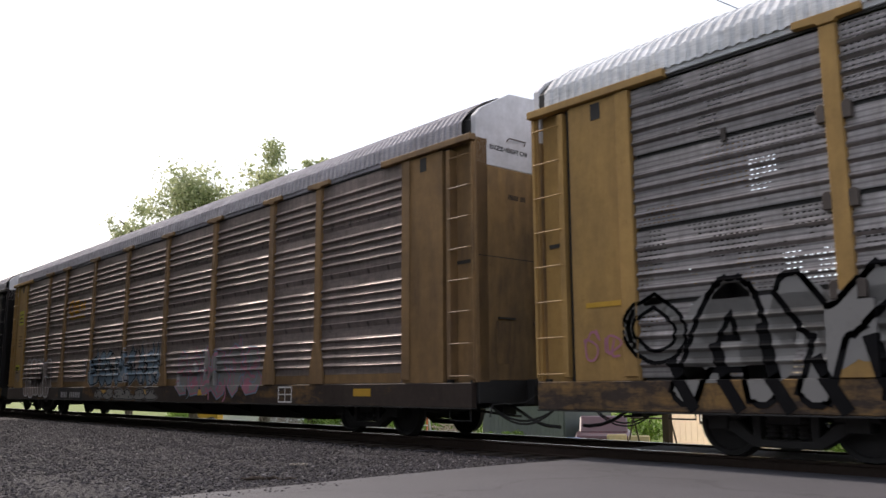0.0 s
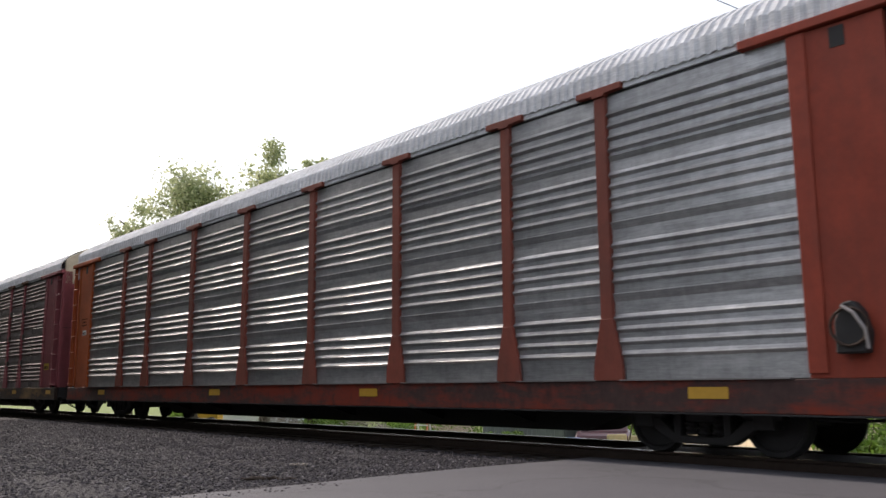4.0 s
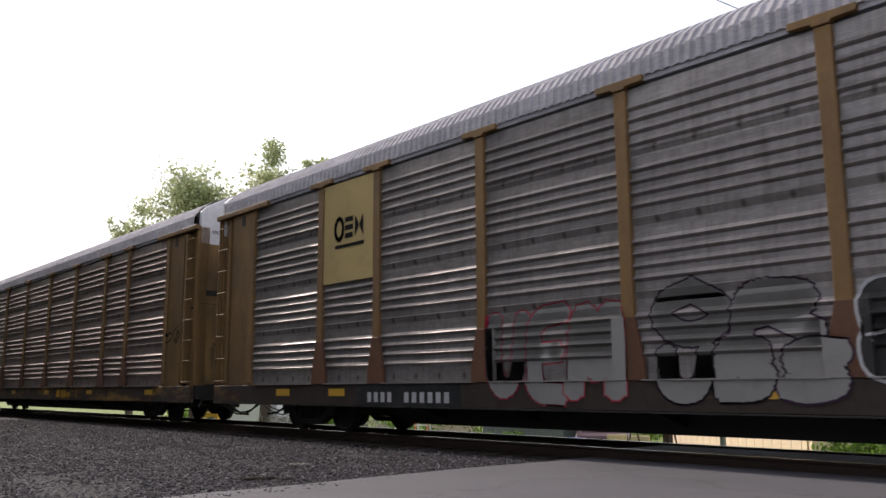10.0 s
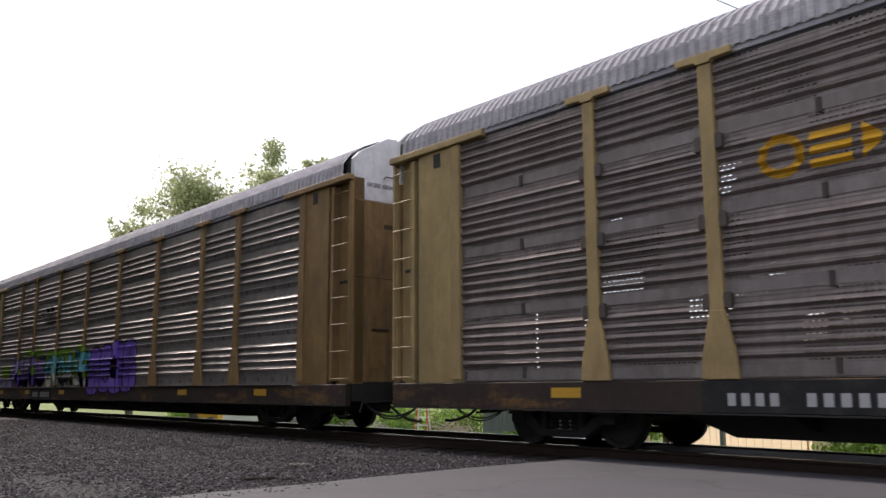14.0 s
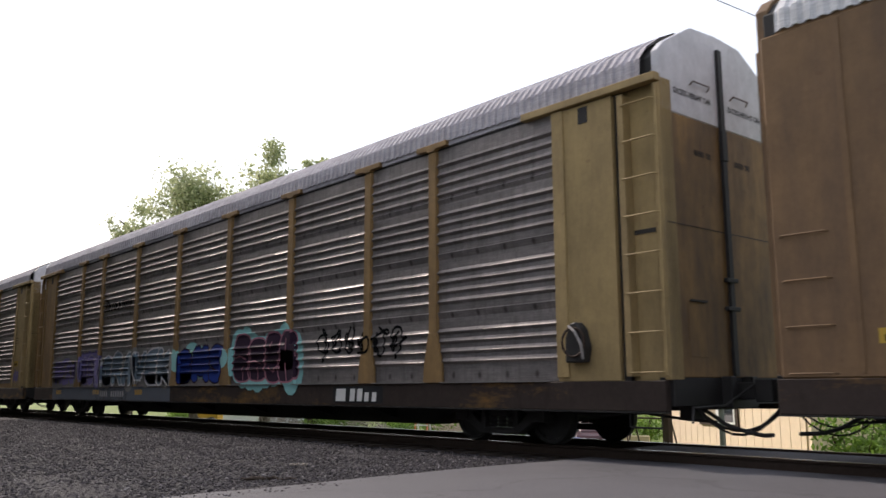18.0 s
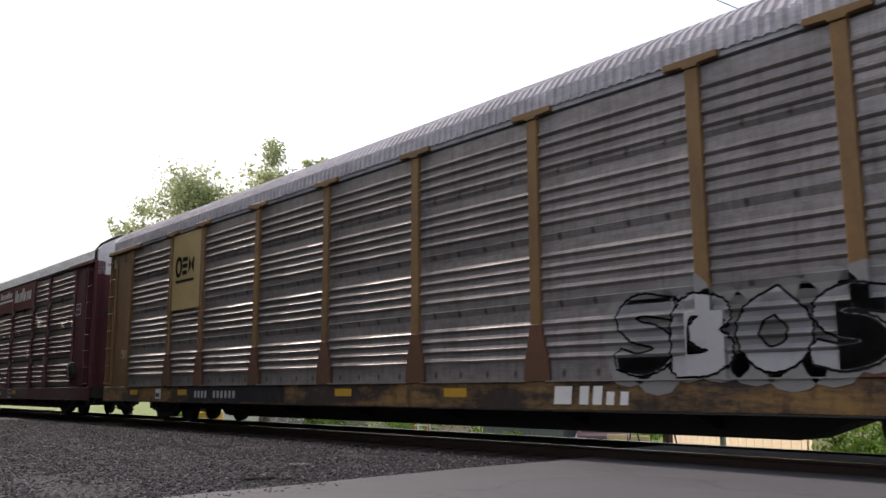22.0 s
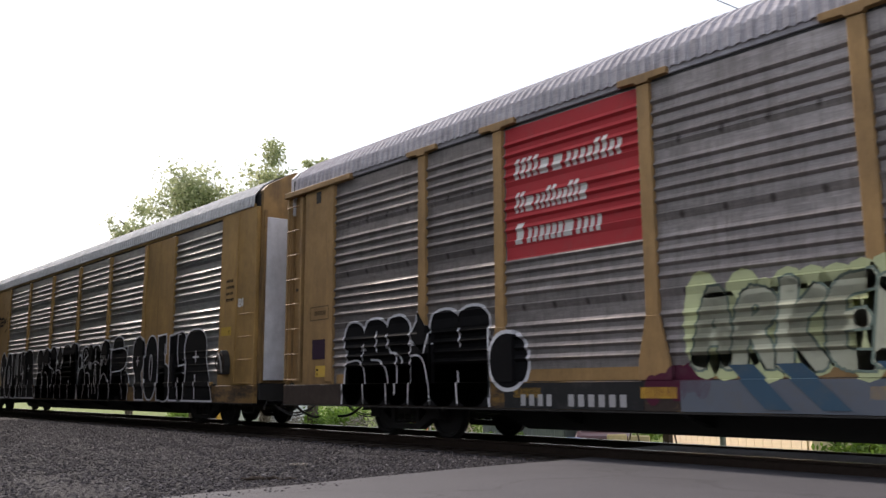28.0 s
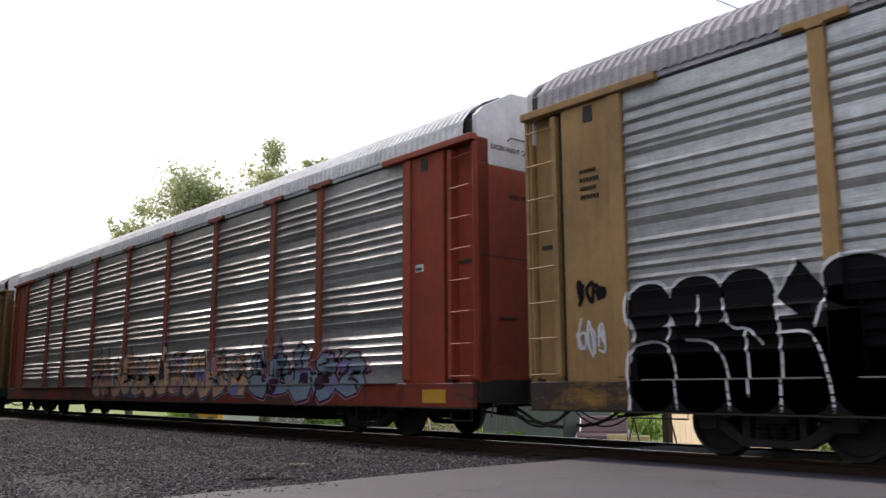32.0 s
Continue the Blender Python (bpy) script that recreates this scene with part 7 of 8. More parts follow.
    bubble_tag(c, P, True, -12.5, -7.95, 0.57, 2.25)
    bubble_word(c, P, "POLKA", -7.7, -3.1, 0.6, 2.3, INK_BLACK, INK_CHALK, 0.042, "black bubble word with white outlines")
    bubble_tag(c, P, False, -2.75, 1.75, 0.57, 2.35)
    bubble_tag(c, P, True, 1.8, 6.25, 0.57, 2.4)
    bubble_word(c, P, "POLKA", 6.5, 11.3, 0.6, 2.3, INK_BLACK, INK_CHALK, 0.042, "black bubble word with white outlines")
    logo(c, P, -8.62, 3.45, 1.15, 0.38, INK_BLACK, 0.09, False)
    bm = bmesh.new()
    for s, x in ((1, -8.85), (-1, -7.22)):
        stroke(bm, [(x + s * 0.12, 4.0), (x, 4.0), (x, 3.3), (x + s * 0.12, 3.3)], 0.045)
        bars(bm, x + s * 0.25, 3.2, 0.1, 0.09, 1, 0)
    tagged(film("railway_mark", bm, P, INK_BLACK, c, "black painted brackets", 0.02), kind="stuff")
    number_bars(c, P, -5.6, -3.6, 0.6, 0.16, False)
    placard(c, P, 11.95, 2.1, 0.45, 0.2, PLACARD_YELLOW, INK_BLACK, 1, "yellow placard")
    film("stencil_letters", letters("BI", 0.26, 12.72, 2.74, 0.24, 0.01), P, WHITE_INK, c, "white stencilled letters", 0.006)
    stencil_block(c, P, 12.1, 2.9, 0.4, 0.6, 4)
    c = car18
    bubble_tag(c, R, False, -11.75, -7.6, 0.56, 2.25)
    bubble_tag(c, R, True, -7.5, -2.95, 0.57, 2.4)
    bubble_word(c, R, "POLKA", -2.75, 1.9, 0.58, 2.2, INK_BLACK, INK_CHALK, 0.042, "black bubble word with white outlines")
    bubble_tag(c, R, True, 1.95, 6.3, 0.57, 2.3)
    bubble_tag(c, R, False, 6.35, 10.3, 0.57, 2.3)
    scribble(c, R, 10.5, 11.6, 1.0, 1.9, INK_WHITE, 105, 0.04, 3, "white sprayed scrawl")
    scribble(c, R, -12.65, -12.1, 2.0, 2.35, INK_BLACK, 106, 0.06, 3, "black sprayed scrawl")
    scribble(c, R, -12.65, -12.1, 1.2, 1.85, INK_WHITE, 107, 0.035, 3, "white sprayed scrawl")
    shape_row(c, R, 4.5, 3.42, 2.1, 0.36, 4, INK_ORANGE, 14, 0.006, 0.6)
    bar_row(c, R, 4.3, 3.32, 2.3, 0.04, 1, INK_BLACK, 0.5, 0)
    number_bars(c, R, -6.6, -4.5, 0.6, 0.18, False)
    stencil_block(c, R, -12.5, 3.5, 0.35, 0.5, 4)
    c = car19
    piece(c, R, -4.0, 6.0, 0.62, 2.05, INK_PEACH, INK_PLUM, INK_SKY, 12, 111, (INK_PINK, INK_VIOLET, INK_DUST), 0.04, 0.3, True, "peach, pink and blue crowded graffiti")
    piece(c, R, 6.2, 10.6, 0.62, 1.9, INK_SKY, INK_PLUM, INK_PINK, 5, 112, (INK_VIOLET, INK_PLUM), 0.05, 0.3, True, "faded blue and plum graffiti")
    placard(c, R, 12.1, 2.85, 0.22, 0.13, WHITE_PLATE, INK_BLACK, 1)
    plate(c, R, 12.3, 12.9, 0.62, 0.84, REFLECT, "yellow reflector strip", "reflector")
    for c, x in ((car15, 12.25), (car17, 12.25), (car6, 12.3), (car14, 12.2), (car3, 12.3), (car11, 12.2)):
        h = part("hand_brake", brake_box_mesh(), BLACK_STEEL, c, "sooty hand brake housing", pose(x, -SIDE - 0.15, 1.46))
        part("brake_ring", brake_ring_mesh(), RAIL_SIDE, h, "", pose(0, -0.09, 0.02))
        part("brake_lever", brake_lever_mesh(), LEDGE, h, "pale worn lever", pose(0, -0.10, 0))


liveries()


# ---- beyond the track ----
CREAM_WALL = plain("cream_siding", (0.80, 0.64, 0.46), 0.7, 0, 4, 0.15)
GREY_WALL = plain("grey_green_boards", (0.16, 0.18, 0.17), 0.8, 0, 4, 0.2)
DARK_WOOD = plain("dark_post_wood", (0.06, 0.045, 0.035), 0.85)
ROOF_TILE = plain("brown_shingle", (0.10, 0.08, 0.07), 0.9, 0, 10, 0.3)
GLASS = plain("dark_window_glass", (0.03, 0.035, 0.04), 0.08, 0, 1, 0.1, 0.0)
WHITE_TRIM = plain("white_trim", (0.7, 0.7, 0.68), 0.5, 0, 6, 0.1)
CAR_MAROON = plain("maroon_car_paint", (0.045, 0.008, 0.012), 0.35, 0, 3, 0.1, 0.02)
TYRE = plain("tyre_rubber", (0.02, 0.02, 0.02), 0.8)
BLUE_PLASTIC = plain("blue_plastic", (0.03, 0.10, 0.45), 0.4)
WHITE_PLASTIC = plain("white_plastic", (0.75, 0.75, 0.74), 0.4, 0, 5, 0.08)
CUSHION = plain("cream_cushion", (0.55, 0.48, 0.30), 0.9)
YELLOW_MACHINE = plain("yellow_machine_paint", (0.55, 0.32, 0.03), 0.4)
ORANGE = plain("orange_paint", (0.65, 0.16, 0.04), 0.5)
DIRT = plain("dry_dirt", (0.22, 0.16, 0.11), 0.95, 0, 12, 0.4, 0.6)
BARK = plain("tree_bark", (0.10, 0.08, 0.06), 0.9, 0, 8, 0.4, 0.5)
LEAF = leaf_material("maple_leaves", (0.25, 0.30, 0.13), (0.56, 0.57, 0.33))
LEAF_BUSH = leaf_material("bush_leaves", (0.09, 0.17, 0.02), (0.22, 0.34, 0.06))
CURTAIN = plain("pale_window_blind", (0.45, 0.38, 0.28), 0.3, 0, 2, 0.2, 0.0)
TWIG = plain("dry_grey_twigs", (0.30, 0.26, 0.22), 0.9, 0, 6, 0.5)
TWIG_PALE = plain("pale_cut_branches", (0.52, 0.42, 0.33), 0.9, 0, 6, 0.4)
CABLE = plain("black_cable", (0.02, 0.02, 0.02), 0.6)
FAR_Z = -1.4


def leaves(name, centres, per, spread, size, material, parent, seed, label=""):
    """A crown of small pointed leaves gathered in clumps about the given points."""
    rng = np.random.default_rng(seed)
    n = len(centres) * per
    c = np.repeat(np.array(centres), per, 0) + rng.normal(0, spread, (n, 3))
    a = rng.normal(0, 1, (n, 3))
    a /= np.linalg.norm(a, axis=1)[:, None]
    b = np.cross(a, rng.normal(0, 1, (n, 3)))
    b /= np.linalg.norm(b, axis=1)[:, None]
    s = size * (0.6 + 0.8 * rng.random((n, 1)))
    v = np.stack([c - a * s, c + b * s * 0.45, c + a * s, c - b * s * 0.45], 1).reshape(-1, 3)
    f = np.arange(4 * n).reshape(-1, 4)
    me = bpy.data.meshes.new(name)
    me.from_pydata(v.tolist(), [], f.tolist())
    me.materials.append(material)
    ob = new(name, me)
    ob.parent = parent
    return tagged(ob, label, kind="stuff")


def tree(x, y, top, radius, base, seed, lean=0.0, label="", clumps=150, per=34):
    """Tapered trunk, forked limbs and a ragged leafy crown."""
    rng = random.Random(seed)
    t = thing("tree", label, "tree", pose(x, y, FAR_Z))
    h = top - FAR_Z
    bm = bmesh.new()
    pts = [(0, 0, -0.3)]
    for k in range(1, 9):
        u = k / 8
        pts.append((lean * u * h * 0.1 + rng.uniform(-0.12, 0.12), rng.uniform(-0.12, 0.12), u * h * 0.86))
    for k, (p, q) in enumerate(zip(pts, pts[1:])):
        tube(bm, p, q, 0.26 * (1 - k / 9.5), 8)
    part("trunk", bm, BARK, t)
    centres = []
    limb = bmesh.new()
    for k in range(22):
        u = rng.uniform(0.42, 0.84)
        i = min(7, int(u / 0.86 * 8))
        p = Vector(pts[i]).lerp(Vector(pts[i + 1]), rng.random())
        ang, el = rng.uniform(0, 6.283), rng.uniform(0.15, 1.1)
        zone = 1.0 - max(0, (p.z / h - 0.62)) * 1.4
        ln = radius * rng.uniform(0.55, 1.05) * zone
        e = p + Vector((math.cos(ang) * math.cos(el), math.sin(ang) * math.cos(el), math.sin(el))) * ln
        e.z = min(e.z, h)
        mid = p.lerp(e, 0.5) + Vector((rng.uniform(-0.2, 0.2), rng.uniform(-0.2, 0.2), 0.2))
        tube(limb, p, mid, 0.07, 6)
        tube(limb, mid, e, 0.04, 5)
        for j in range(max(2, clumps // 22)):
            w = rng.uniform(0.35, 1.06)
            q = p.lerp(e, w) + Vector((rng.gauss(0, 0.5), rng.gauss(0, 0.5), rng.gauss(0, 0.45))) * (radius / 4)
            q.z = min(q.z, h * rng.uniform(0.93, 1.0))
            centres.append(tuple(q))
    top_p = Vector(pts[-1])
    for j in range(10):
        centres.append(tuple(top_p + Vector((rng.gauss(0, 0.25), rng.gauss(0, 0.25), rng.uniform(0, h * 0.14)))))
    tagged(part("branchwork", limb, BARK, t), kind="stuff")
    leaves("crown", centres, int(per * 1.6), 0.29 * radius / 3.2, 0.125, LEAF, t, seed, "light green leaves with gaps of sky")
    return t


def bush(x, y, w, h, seed, label):
    rng = random.Random(seed)
    b = thing("bush", label, "bush", pose(x, y, FAR_Z + 0.05))
    bm = bmesh.new()
    cs = []
    for k in range(14):
        a = rng.uniform(0, 6.283)
        e = Vector((math.cos(a) * w * 0.5 * rng.uniform(0.3, 1), math.sin(a) * w * 0.4 * rng.uniform(0.3, 1), h * rng.uniform(0.35, 0.95)))
        tube(bm, (0, 0, 0), e, 0.012, 5)
        cs += [tuple(e * rng.uniform(0.5, 1.05)) for _ in range(4)]
    tagged(part("stemwork", bm, BARK, b), kind="stuff")
    leaves("foliage", cs, 26, w * 0.11, 0.075, LEAF_BUSH, b, seed, "sunlit green leaves")
    return b


def house():
    """Cream vertical-sided outbuilding with a window; its long wall faces up the line."""
    a, b = Vector((-16.6, 23.7, 0)), Vector((-8.96, 18.0, 0))
    d = b - a
    yaw = math.degrees(math.atan2(d.y, d.x))
    h = thing("outbuilding", "cream outbuilding with vertical board siding and a window", "building", pose(a.x, a.y, FAR_Z, 0, 0, yaw))
    n = d.length
    bm = bmesh.new()
    box(bm, 0, n, 0.02, 3.0, 0, 2.9)
    part("wall", bm, CREAM_WALL, h)
    bm = bmesh.new()
    prism(bm, [(-0.25, 2.9), (3.3, 2.9), (3.35, 3.0), (1.5, 4.0), (-0.3, 3.0)], "x", -0.3, n + 0.2)
    part("roof", bm, ROOF_TILE, h)
    k, i = 0.0, 0
    while k < n - 0.22:
        m = flat_mesh("siding_board", 0.003, 0.236, -0.012 - 0.006 * (i % 2), 0.02, 0.0, 2.88, 0.004)
        part("siding_board", m, CREAM_WALL, h, "", pose(k, 0, 0))
        k, i = k + 0.24, i + 1
    w = part("window", flat_mesh("window_frame", 3.2, 5.9, -0.06, -0.024, 1.22, 2.3), DARK_WOOD, h, "dark window surround")
    part("window_sash", flat_mesh("window_sash", 3.36, 5.75, -0.075, -0.062, 1.30, 2.2), WHITE_TRIM, w, "white sash frame")
    part("window_pane", flat_mesh("window_pane", 3.45, 4.5, -0.08, -0.078, 1.36, 2.15), CURTAIN, w, "pane with a pale blind behind it")
    part("window_pane", flat_mesh("window_pane_b", 4.75, 5.65, -0.08, -0.078, 1.36, 2.15), GLASS, w, "dark pane")
    for x, y, r, mat, lab in ((-11.85, 17.0, 0.085, DARK_WOOD, "dark wooden post in front of the outbuilding"), (-10.47, 17.05, 0.05, GREY_WALL, "thin grey metal post in front of the outbuilding")):
        p = thing("fence_post", lab, "post", pose(x, y, FAR_Z))
        bm = bmesh.new()
        box(bm, -r, r, -r, r, -0.2, 1.9)
        part("post", mesh_of("post", bm, 0.01), mat, p)


def grey_shed():
    s = thing("shed", "low grey-green board shed", "shed", pose(-21.4, 22.0, FAR_Z - 0.1))
    bm = bmesh.new()
    box(bm, -2.0, 2.0, 0.05, 2.5, 0, 2.1)
    part("wall", bm, GREY_WALL, s)
    bm = bmesh.new()
    prism(bm, [(-0.2, 2.1), (2.7, 2.1), (2.7, 2.3), (-0.2, 2.55)], "x", -2.2, 2.2)
    part("roof", bm, ROOF_TILE, s)
    m = flat_mesh("shed_board", 0.005, 0.205, 0.0, 0.05, 0.0, 2.08, 0.004)
    for k in range(19):
        part("board", m, GREY_WALL, s, "", pose(-1.95 + k * 0.206, 0, 0))


def parked_car(x, y, yaw):
    c = thing("parked_car", "dark maroon saloon car parked on the grass", "car", pose(x, y, FAR_Z - 0.05, 0, 0, yaw))
    bm = bmesh.new()
    prism(bm, [(-2.1, 0.35), (2.1, 0.35), (2.15, 0.6), (2.0, 0.82), (1.1, 0.92), (-1.5, 0.95), (-2.1, 0.85), (-2.15, 0.6)], "y", -0.85, 0.85)
    part("body", mesh_of("car_body", bm, 0.05), CAR_MAROON, c)
    bm = bmesh.new()
    prism(bm, [(1.1, 0.9), (0.45, 1.38), (-0.9, 1.42), (-1.6, 0.93)], "y", -0.74, 0.74)
    part("cabin", mesh_of("car_cabin", bm, 0.05), CAR_MAROON, c)
    bm = bmesh.new()
    prism(bm, [(1.06, 0.96), (0.5, 1.34), (0.52, 1.36), (1.1, 0.97)], "y", -0.66, 0.66)
    part("windscreen", bm, WHITE_PLASTIC, c, "windscreen with a pale sun shade")
    wm = bmesh.new()
    lathe(wm, [(0.05, -0.1), (0.3, -0.1), (0.32, -0.06), (0.32, 0.06), (0.3, 0.1), (0.05, 0.1)], n=20)
    wm = mesh_of("car_wheel", wm)
    for a in (-1.3, 1.3):
        for b in (-0.8, 0.8):
            part("wheel", wm, TYRE, c, "", pose(a, b, 0.32))


def chair(x, y, yaw):
    c = thing("garden_chair", "metal garden chair with cream cushions", "chair", pose(x, y, FAR_Z, 0, 0, yaw), "garden chairs")
    part("seat", flat_mesh("chair_seat", -0.28, 0.28, -0.28, 0.28, 0.40, 0.50, 0.03), CUSHION, c)
    part("backrest", flat_mesh("chair_back", -0.28, 0.28, 0.22, 0.31, 0.48, 1.0, 0.03), CUSHION, c)
    leg = flat_mesh("chair_leg", -0.018, 0.018, -0.018, 0.018, 0.0, 0.62)
    for a in (-0.3, 0.3):
        for b in (-0.28, 0.28):
            part("leg", leg, DARK_WOOD, c, "", pose(a, b, 0))
        part("armrest", flat_mesh("armrest", -0.025, 0.025, -0.3, 0.3, 0.60, 0.635, 0.008), DARK_WOOD, c, "", pose(a, 0, 0))


def swing_frame(x, y):
    s = thing("swing_frame", "thin dark metal garden frame", "garden frame", pose(x, y, FAR_Z))
    for a in (-0.55, 0.55):
        for b in (-0.35, 0.35):
            bm = bmesh.new()
            tube(bm, (a + b * 0.4, b, 0), (a, 0, 1.5), 0.02, 6)
            part("leg", bm, DARK_WOOD, s)
    bm = bmesh.new()
    tube(bm, (-0.6, 0, 1.5), (0.6, 0, 1.5), 0.025, 6)
    part("crossbar", bm, DARK_WOOD, s)


def stepladder(x, y):
    s = thing("stepladder", "orange and white stepladder standing open", "ladder", pose(x, y, FAR_Z - 0.05, 0, 0, 35))
    for a in (-0.28, 0.28):
        for b, m in ((-0.4, ORANGE), (0.4, WHITE_PLASTIC)):
            bm = bmesh.new()
            tube(bm, (a, b, 0), (a * 0.6, 0, 1.8), 0.035, 6)
            part("rail", bm, m, s)
    for k in range(6):
        u = (k + 0.6) / 6.6
        part("step", flat_mesh("ladder_step", -0.24, 0.24, -0.06, 0.04, 0, 0.03), WHITE_PLASTIC, s, "", pose(0, -0.4 * (1 - u), 1.8 * u))


def trailer(x, y):
    t = thing("box_trailer", "white box trailer parked on the grass", "trailer", pose(x, y, FAR_Z - 0.1, 0, 0, 8))
    part("box", flat_mesh("trailer_box", -2.35, 2.35, -1.1, 1.1, 0.66, 2.6, 0.04), WHITE_PLASTIC, t)
    part("chassis", flat_mesh("trailer_chassis", -2.4, 3.2, -0.5, 0.5, 0.5, 0.658), BLACK_STEEL, t)
    wm = bmesh.new()
    lathe(wm, [(0.05, -0.1), (0.3, -0.1), (0.32, 0.0), (0.3, 0.1), (0.05, 0.1)], n=18)
    wm = mesh_of("trailer_wheel", wm)
    for a in (-0.5, 0.4):
        for b in (-1.0, 1.0):
            part("wheel", wm, TYRE, t, "", pose(a, b, 0.3))


def digger(x, y):
    d = thing("yellow_loader", "small yellow loader beside the trailer", "machine", pose(x, y, FAR_Z - 0.25, 0, 0, 20))
    part("body", flat_mesh("loader_body", -1.1, 1.0, -0.6, 0.6, 0.45, 1.15, 0.06), YELLOW_MACHINE, d)
    part("cab", flat_mesh("loader_cab", -0.7, 0.3, -0.5, 0.5, 1.15, 2.0, 0.05), GLASS, d)
    part("bucket", flat_mesh("loader_bucket", 1.3, 1.8, -0.7, 0.7, 0.1, 0.6, 0.05), YELLOW_MACHINE, d)
    part("arm", flat_mesh("loader_arm", 0.8, 1.4, -0.5, 0.5, 0.5, 0.65), YELLOW_MACHINE, d)
    wm = bmesh.new()
    lathe(wm, [(0.06, -0.15), (0.4, -0.15), (0.44, 0.0), (0.4, 0.15), (0.06, 0.15)], n=18)
    wm = mesh_of("loader_wheel", wm)
    for a in (-0.7, 0.6):
        for b in (-0.7, 0.7):
            part("wheel", wm, TYRE, d, "", pose(a, b, 0.43))


def tub(x, y, r, h, mat, label, name="plastic_tub"):
    t = thing(name, label, "container", pose(x, y, FAR_Z - 0.05))
    bm = bmesh.new()
    n = 16
    rings = []
    for rr, z in ((r * 0.82, 0), (r, h * 0.92), (r * 1.07, h * 0.94), (r * 1.07, h), (r * 0.9, h), (r * 0.75, h * 0.2)):
        rings.append([bm.verts.new((rr * math.cos(6.2832 * i / n), rr * math.sin(6.2832 * i / n), z)) for i in range(n)])
    for p, q in zip(rings, rings[1:]):
        for i in range(n):
            bm.faces.new((p[i], p[(i + 1) % n], q[(i + 1) % n], q[i]))
    bm.faces.new(rings[0][::-1])
    bm.faces.new(rings[-1])
    part("tub", bm, mat, t)


def mound(x, y, w, h):
    bm = bmesh.new()
    n, rings = 18, []
    for k in range(6):
        u = k / 5
        rings.append([bm.verts.new((x + math.cos(6.2832 * i / n) * w * (1 - u) * (1 + 0.2 * noise.noise(Vector((i, k, 2)))), y + math.sin(6.2832 * i / n) * w * (1 - u), FAR_Z - 0.05 + h * u ** 0.8)) for i in range(n)])
    for p, q in zip(rings, rings[1:]):
        for i in range(n):
            bm.faces.new((p[i], p[(i + 1) % n], q[(i + 1) % n], q[i]))
    bmesh.ops.remove_doubles(bm, verts=bm.verts, dist=0.001)
    tagged(part("dirt_mound", mesh_of("dirt_mound", bm, smooth=True), DIRT), "small heap of brown dirt beside the track", "dirt heap")


def cable():
    bm = bmesh.new()
    a, b = Vector((-8.4, 30.0, 9.36)), Vector((-27.8, -30.0, 20.9))
    pts = [a.lerp(b, k / 16) - Vector((0, 0, 0.1 * math.sin(math.pi * k / 16))) for k in range(17)]
    bent_tube(bm, pts, 0.011, 5)
    line = thing("power_line", "thin black overhead power cable between two timber poles", "power line")
    part("cable", bm, CABLE, line)
    for p in (a, b):
        bm = bmesh.new()
        tube(bm, (p.x, p.y, -2.2), (p.x, p.y, p.z + 0.3), 0.16, 10)
        part("pole", bm, DARK_WOOD, line)


def brush_pile(x, y, w, h, mat, seed, label, count=170):
    """Heap of cut branches, thrown together every way."""
    rng = random.Random(seed)
    t = thing("brush_pile", label, "brush pile", pose(x, y, FAR_Z - 0.1))
    bm = bmesh.new()
    for k in range(count):
        p = Vector((rng.gauss(0, w * 0.3), rng.gauss(0, w * 0.18), 0))
        lift = h * max(0.05, 1 - (p.x / w) ** 2 * 3) * rng.random()
        d = Vector((rng.gauss(0, 1), rng.gauss(0, 0.6), rng.gauss(0, 0.55))).normalized() * rng.uniform(0.15, 0.55)
        m = p + Vector((0, 0, lift))
        q = m + d
        q.z = max(q.z, 0.02)
        tube(bm, m - d * 0.6, m + d * 0.1, rng.uniform(0.012, 0.03), 4)
        tube(bm, m + d * 0.1, q, rng.uniform(0.008, 0.018), 4)
    tagged(part("brushwood", bm, mat, t), kind="stuff")
    return t



def scrap(name, label, x, y, length, yaw, mat, seed):
    """A bent strip of scrap lying on the ballast."""
    rng = random.Random(seed)
    z = shoulder(x, y) + 0.012
    bm = bmesh.new()
    pts = [(length * (k / 6 - 0.5), rng.uniform(-0.03, 0.03), 0.012 * (k % 2) + rng.uniform(0, 0.015)) for k in range(7)]
    bent_tube(bm, pts, 0.018, 6)
    tagged(part(name, bm, mat, None, "", pose(x, y, z, 0, 0, yaw)), label, "scrap")


house()
grey_shed()
parked_car(-18.2, 22.6, 128)
tub(-17.4, 20.0, 0.27, 0.82, BLUE_PLASTIC, "tall blue plastic barrel on the grass", "plastic_barrel")
tub(-16.55, 19.6, 0.2, 0.8, WHITE_PLASTIC, "white plastic tub on the grass")
chair(-14.75, 19.0, 60)
chair(-14.0, 18.8, 35)
swing_frame(-13.0, 18.0)
stepladder(-24.4, 20.0)
trailer(-41.6, 23.2)
digger(-50.0, 24.2)
mound(-9.8, 15.2, 0.8, 1.2)
for k, (x, y, w, h) in enumerate(((-7.55, 17.0, 1.2, 1.6), (-6.9, 16.8, 1.3, 1.6), (-7.5, 17.9, 1.4, 1.9), (-6.3, 17.4, 1.4, 1.8))):
    bush(x, y, w, h, 3 + k, "dense leafy green bush beside the outbuilding")
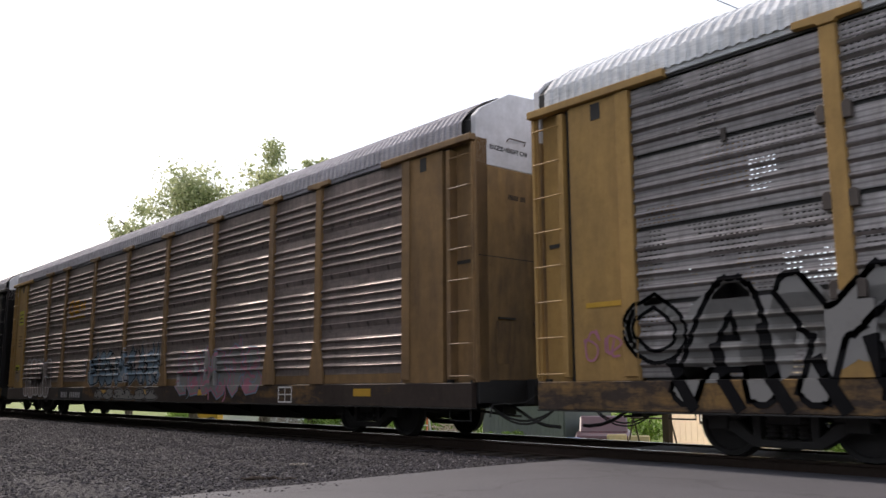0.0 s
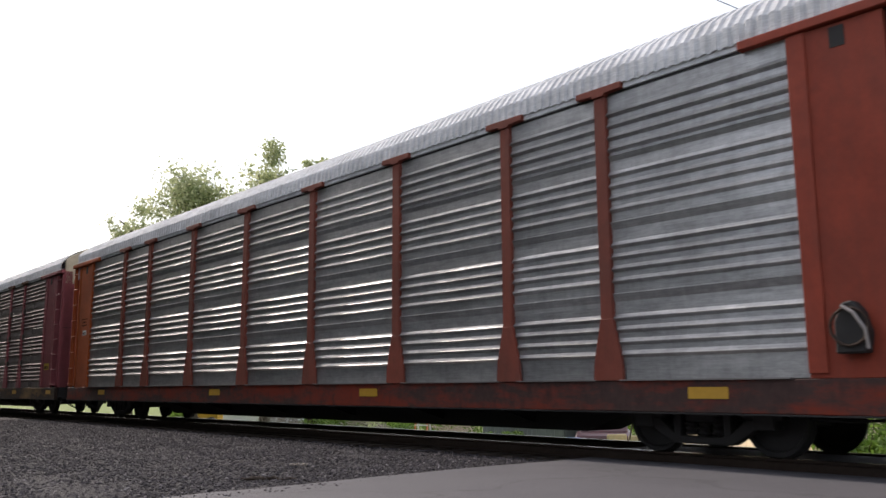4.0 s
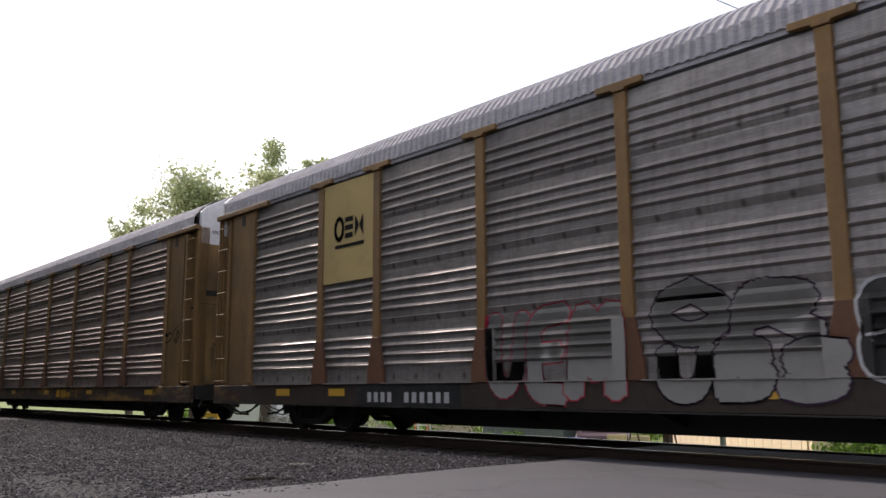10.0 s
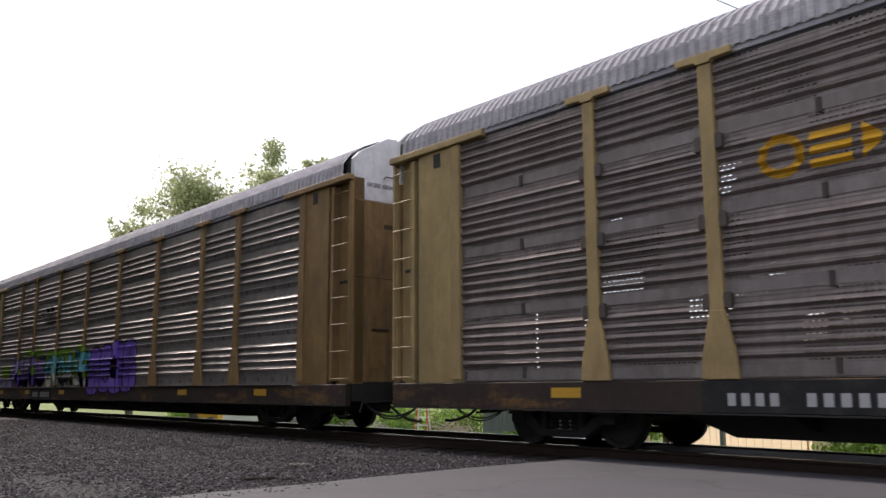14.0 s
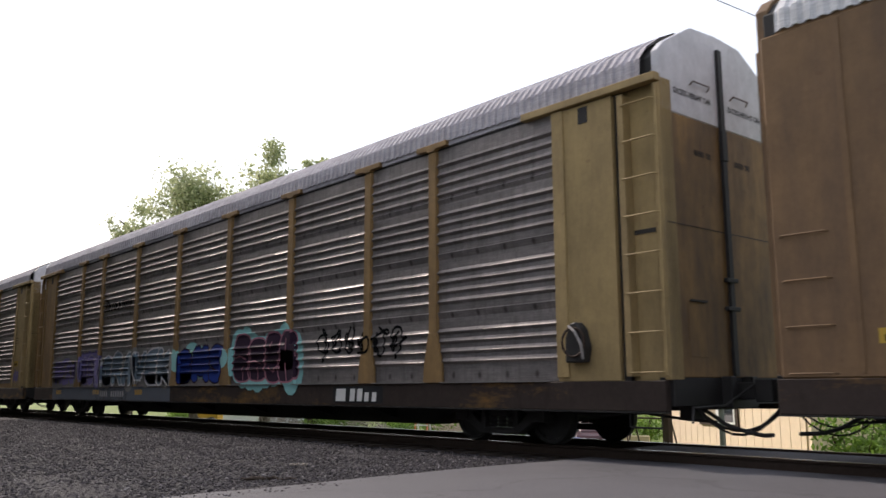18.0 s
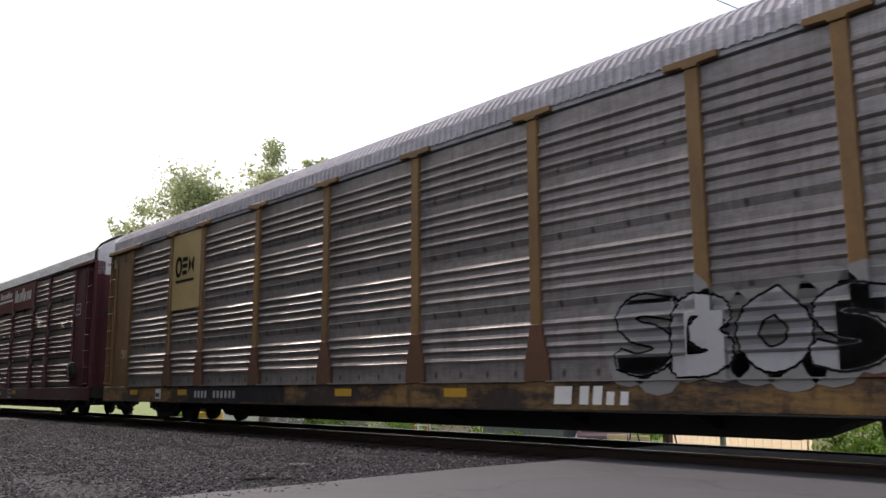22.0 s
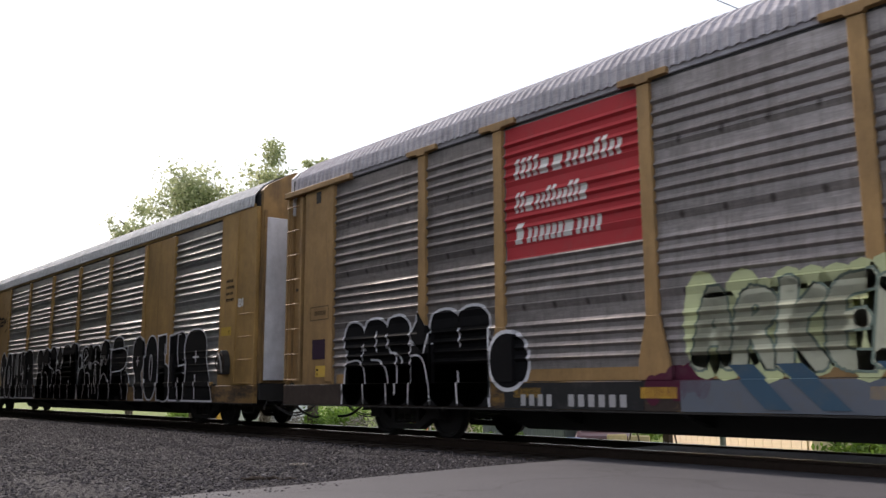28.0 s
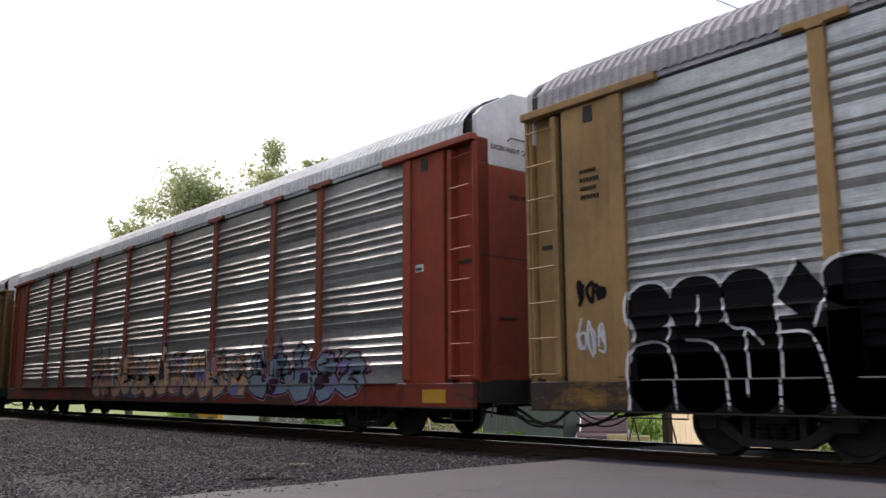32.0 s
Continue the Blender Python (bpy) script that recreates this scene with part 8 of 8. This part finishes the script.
for k, (x, y, w, h) in enumerate(((-35.0, 22.2, 1.6, 1.1), (-33.6, 22.5, 1.5, 1.3), (-32.4, 22.0, 1.4, 1.1), (-27.6, 21.6, 1.2, 0.9), (-25.4, 21.4, 1.0, 0.9), (-22.8, 21.5, 0.8, 0.55), (-21.2, 21.4, 0.9, 0.6), (-54.5, 24.0, 1.6, 1.0))):
    bush(x, y, w, h, 20 + k, "scruffy green garden bush")
for k in range(13):
    bush(-45.0 + 2.3 * k, 27.0 - 0.5 * (k % 2), 2.4, 1.5, 60 + k, "dark overgrown bush at the back of the yard")
brush_pile(-38.6, 22.4, 2.4, 1.3, TWIG, 41, "heap of grey cut branches")
brush_pile(-36.6, 22.0, 2.0, 1.1, TWIG, 42, "heap of grey cut branches")
brush_pile(-30.8, 21.8, 2.6, 1.2, TWIG, 43, "heap of dry grey branches")
brush_pile(-24.0, 21.2, 2.2, 1.2, TWIG_PALE, 44, "heap of pale tan cut branches", 230)
brush_pile(-28.9, 21.4, 1.2, 0.9, TWIG, 45, "small heap of dry grey branches", 90)
for k, (x, y, m) in enumerate(((-28.4, 21.0, WHITE_PLASTIC), (-27.2, 20.9, WHITE_PLASTIC), (-26.6, 21.2, CUSHION), (-25.9, 20.8, WHITE_PLASTIC), (-37.5, 21.4, WHITE_PLASTIC), (-33.0, 21.2, CUSHION), (-53.2, 23.5, DARK_WOOD))):
    tub(x, y, 0.16 + 0.06 * (k % 3), 0.55 + 0.16 * (k % 2), m, "pale garden tub among the bushes" if m is not DARK_WOOD else "dark round tub on the grass")
tree(-58.0, 22.0, 13.6, 3.0, 0, 14, 0.3, "ragged light green tree behind the railway", 110, 42)
tree(-48.0, 22.0, 14.0, 4.2, 0, 11, 0.2, "broad light green tree behind the railway", 190, 44)
tree(-39.6, 22.0, 14.0, 2.9, 0, 12, 0.0, "slender light green tree behind the railway", 132, 46)
tree(-35.0, 22.0, 12.3, 1.4, 0, 13, 0.0, "slender young green tree behind the railway", 66, 56)
cable()
scrap("timber_scrap", "dark splintered strip of timber on the ballast", -9.45, 5.4, 0.6, 35, DARK_WOOD, 1)
scrap("timber_scrap", "dark splintered strip of timber on the ballast", -9.6, 5.25, 0.35, 60, DARK_WOOD, 2)
scrap("pale_stick", "short pale stick lying on the ballast", -10.6, 6.45, 0.25, 50, TWIG, 3)


def motions():
    """The train rolls past at a steady pace, its wheels turning with it."""
    for index, car in WAGONS:
        x0 = START + SHIFT[index] - index * PITCH
        walk(car, [(0.0, pose(x0, TRACK_Y, 0)), (16.0, pose(x0 + SPEED * 16, TRACK_Y, 0)), (32.0, pose(x0 + SPEED * 32, TRACK_Y, 0))])
    turn = math.degrees(SPEED / 0.42) / FPS
    for wheel in WHEELS:
        x, _, z = wheel.location
        walk(wheel, [(k / FPS, pose(x, 0, z, 0, (k * turn) % 360, 0)) for k in range(32 * FPS + 1)])


motions()
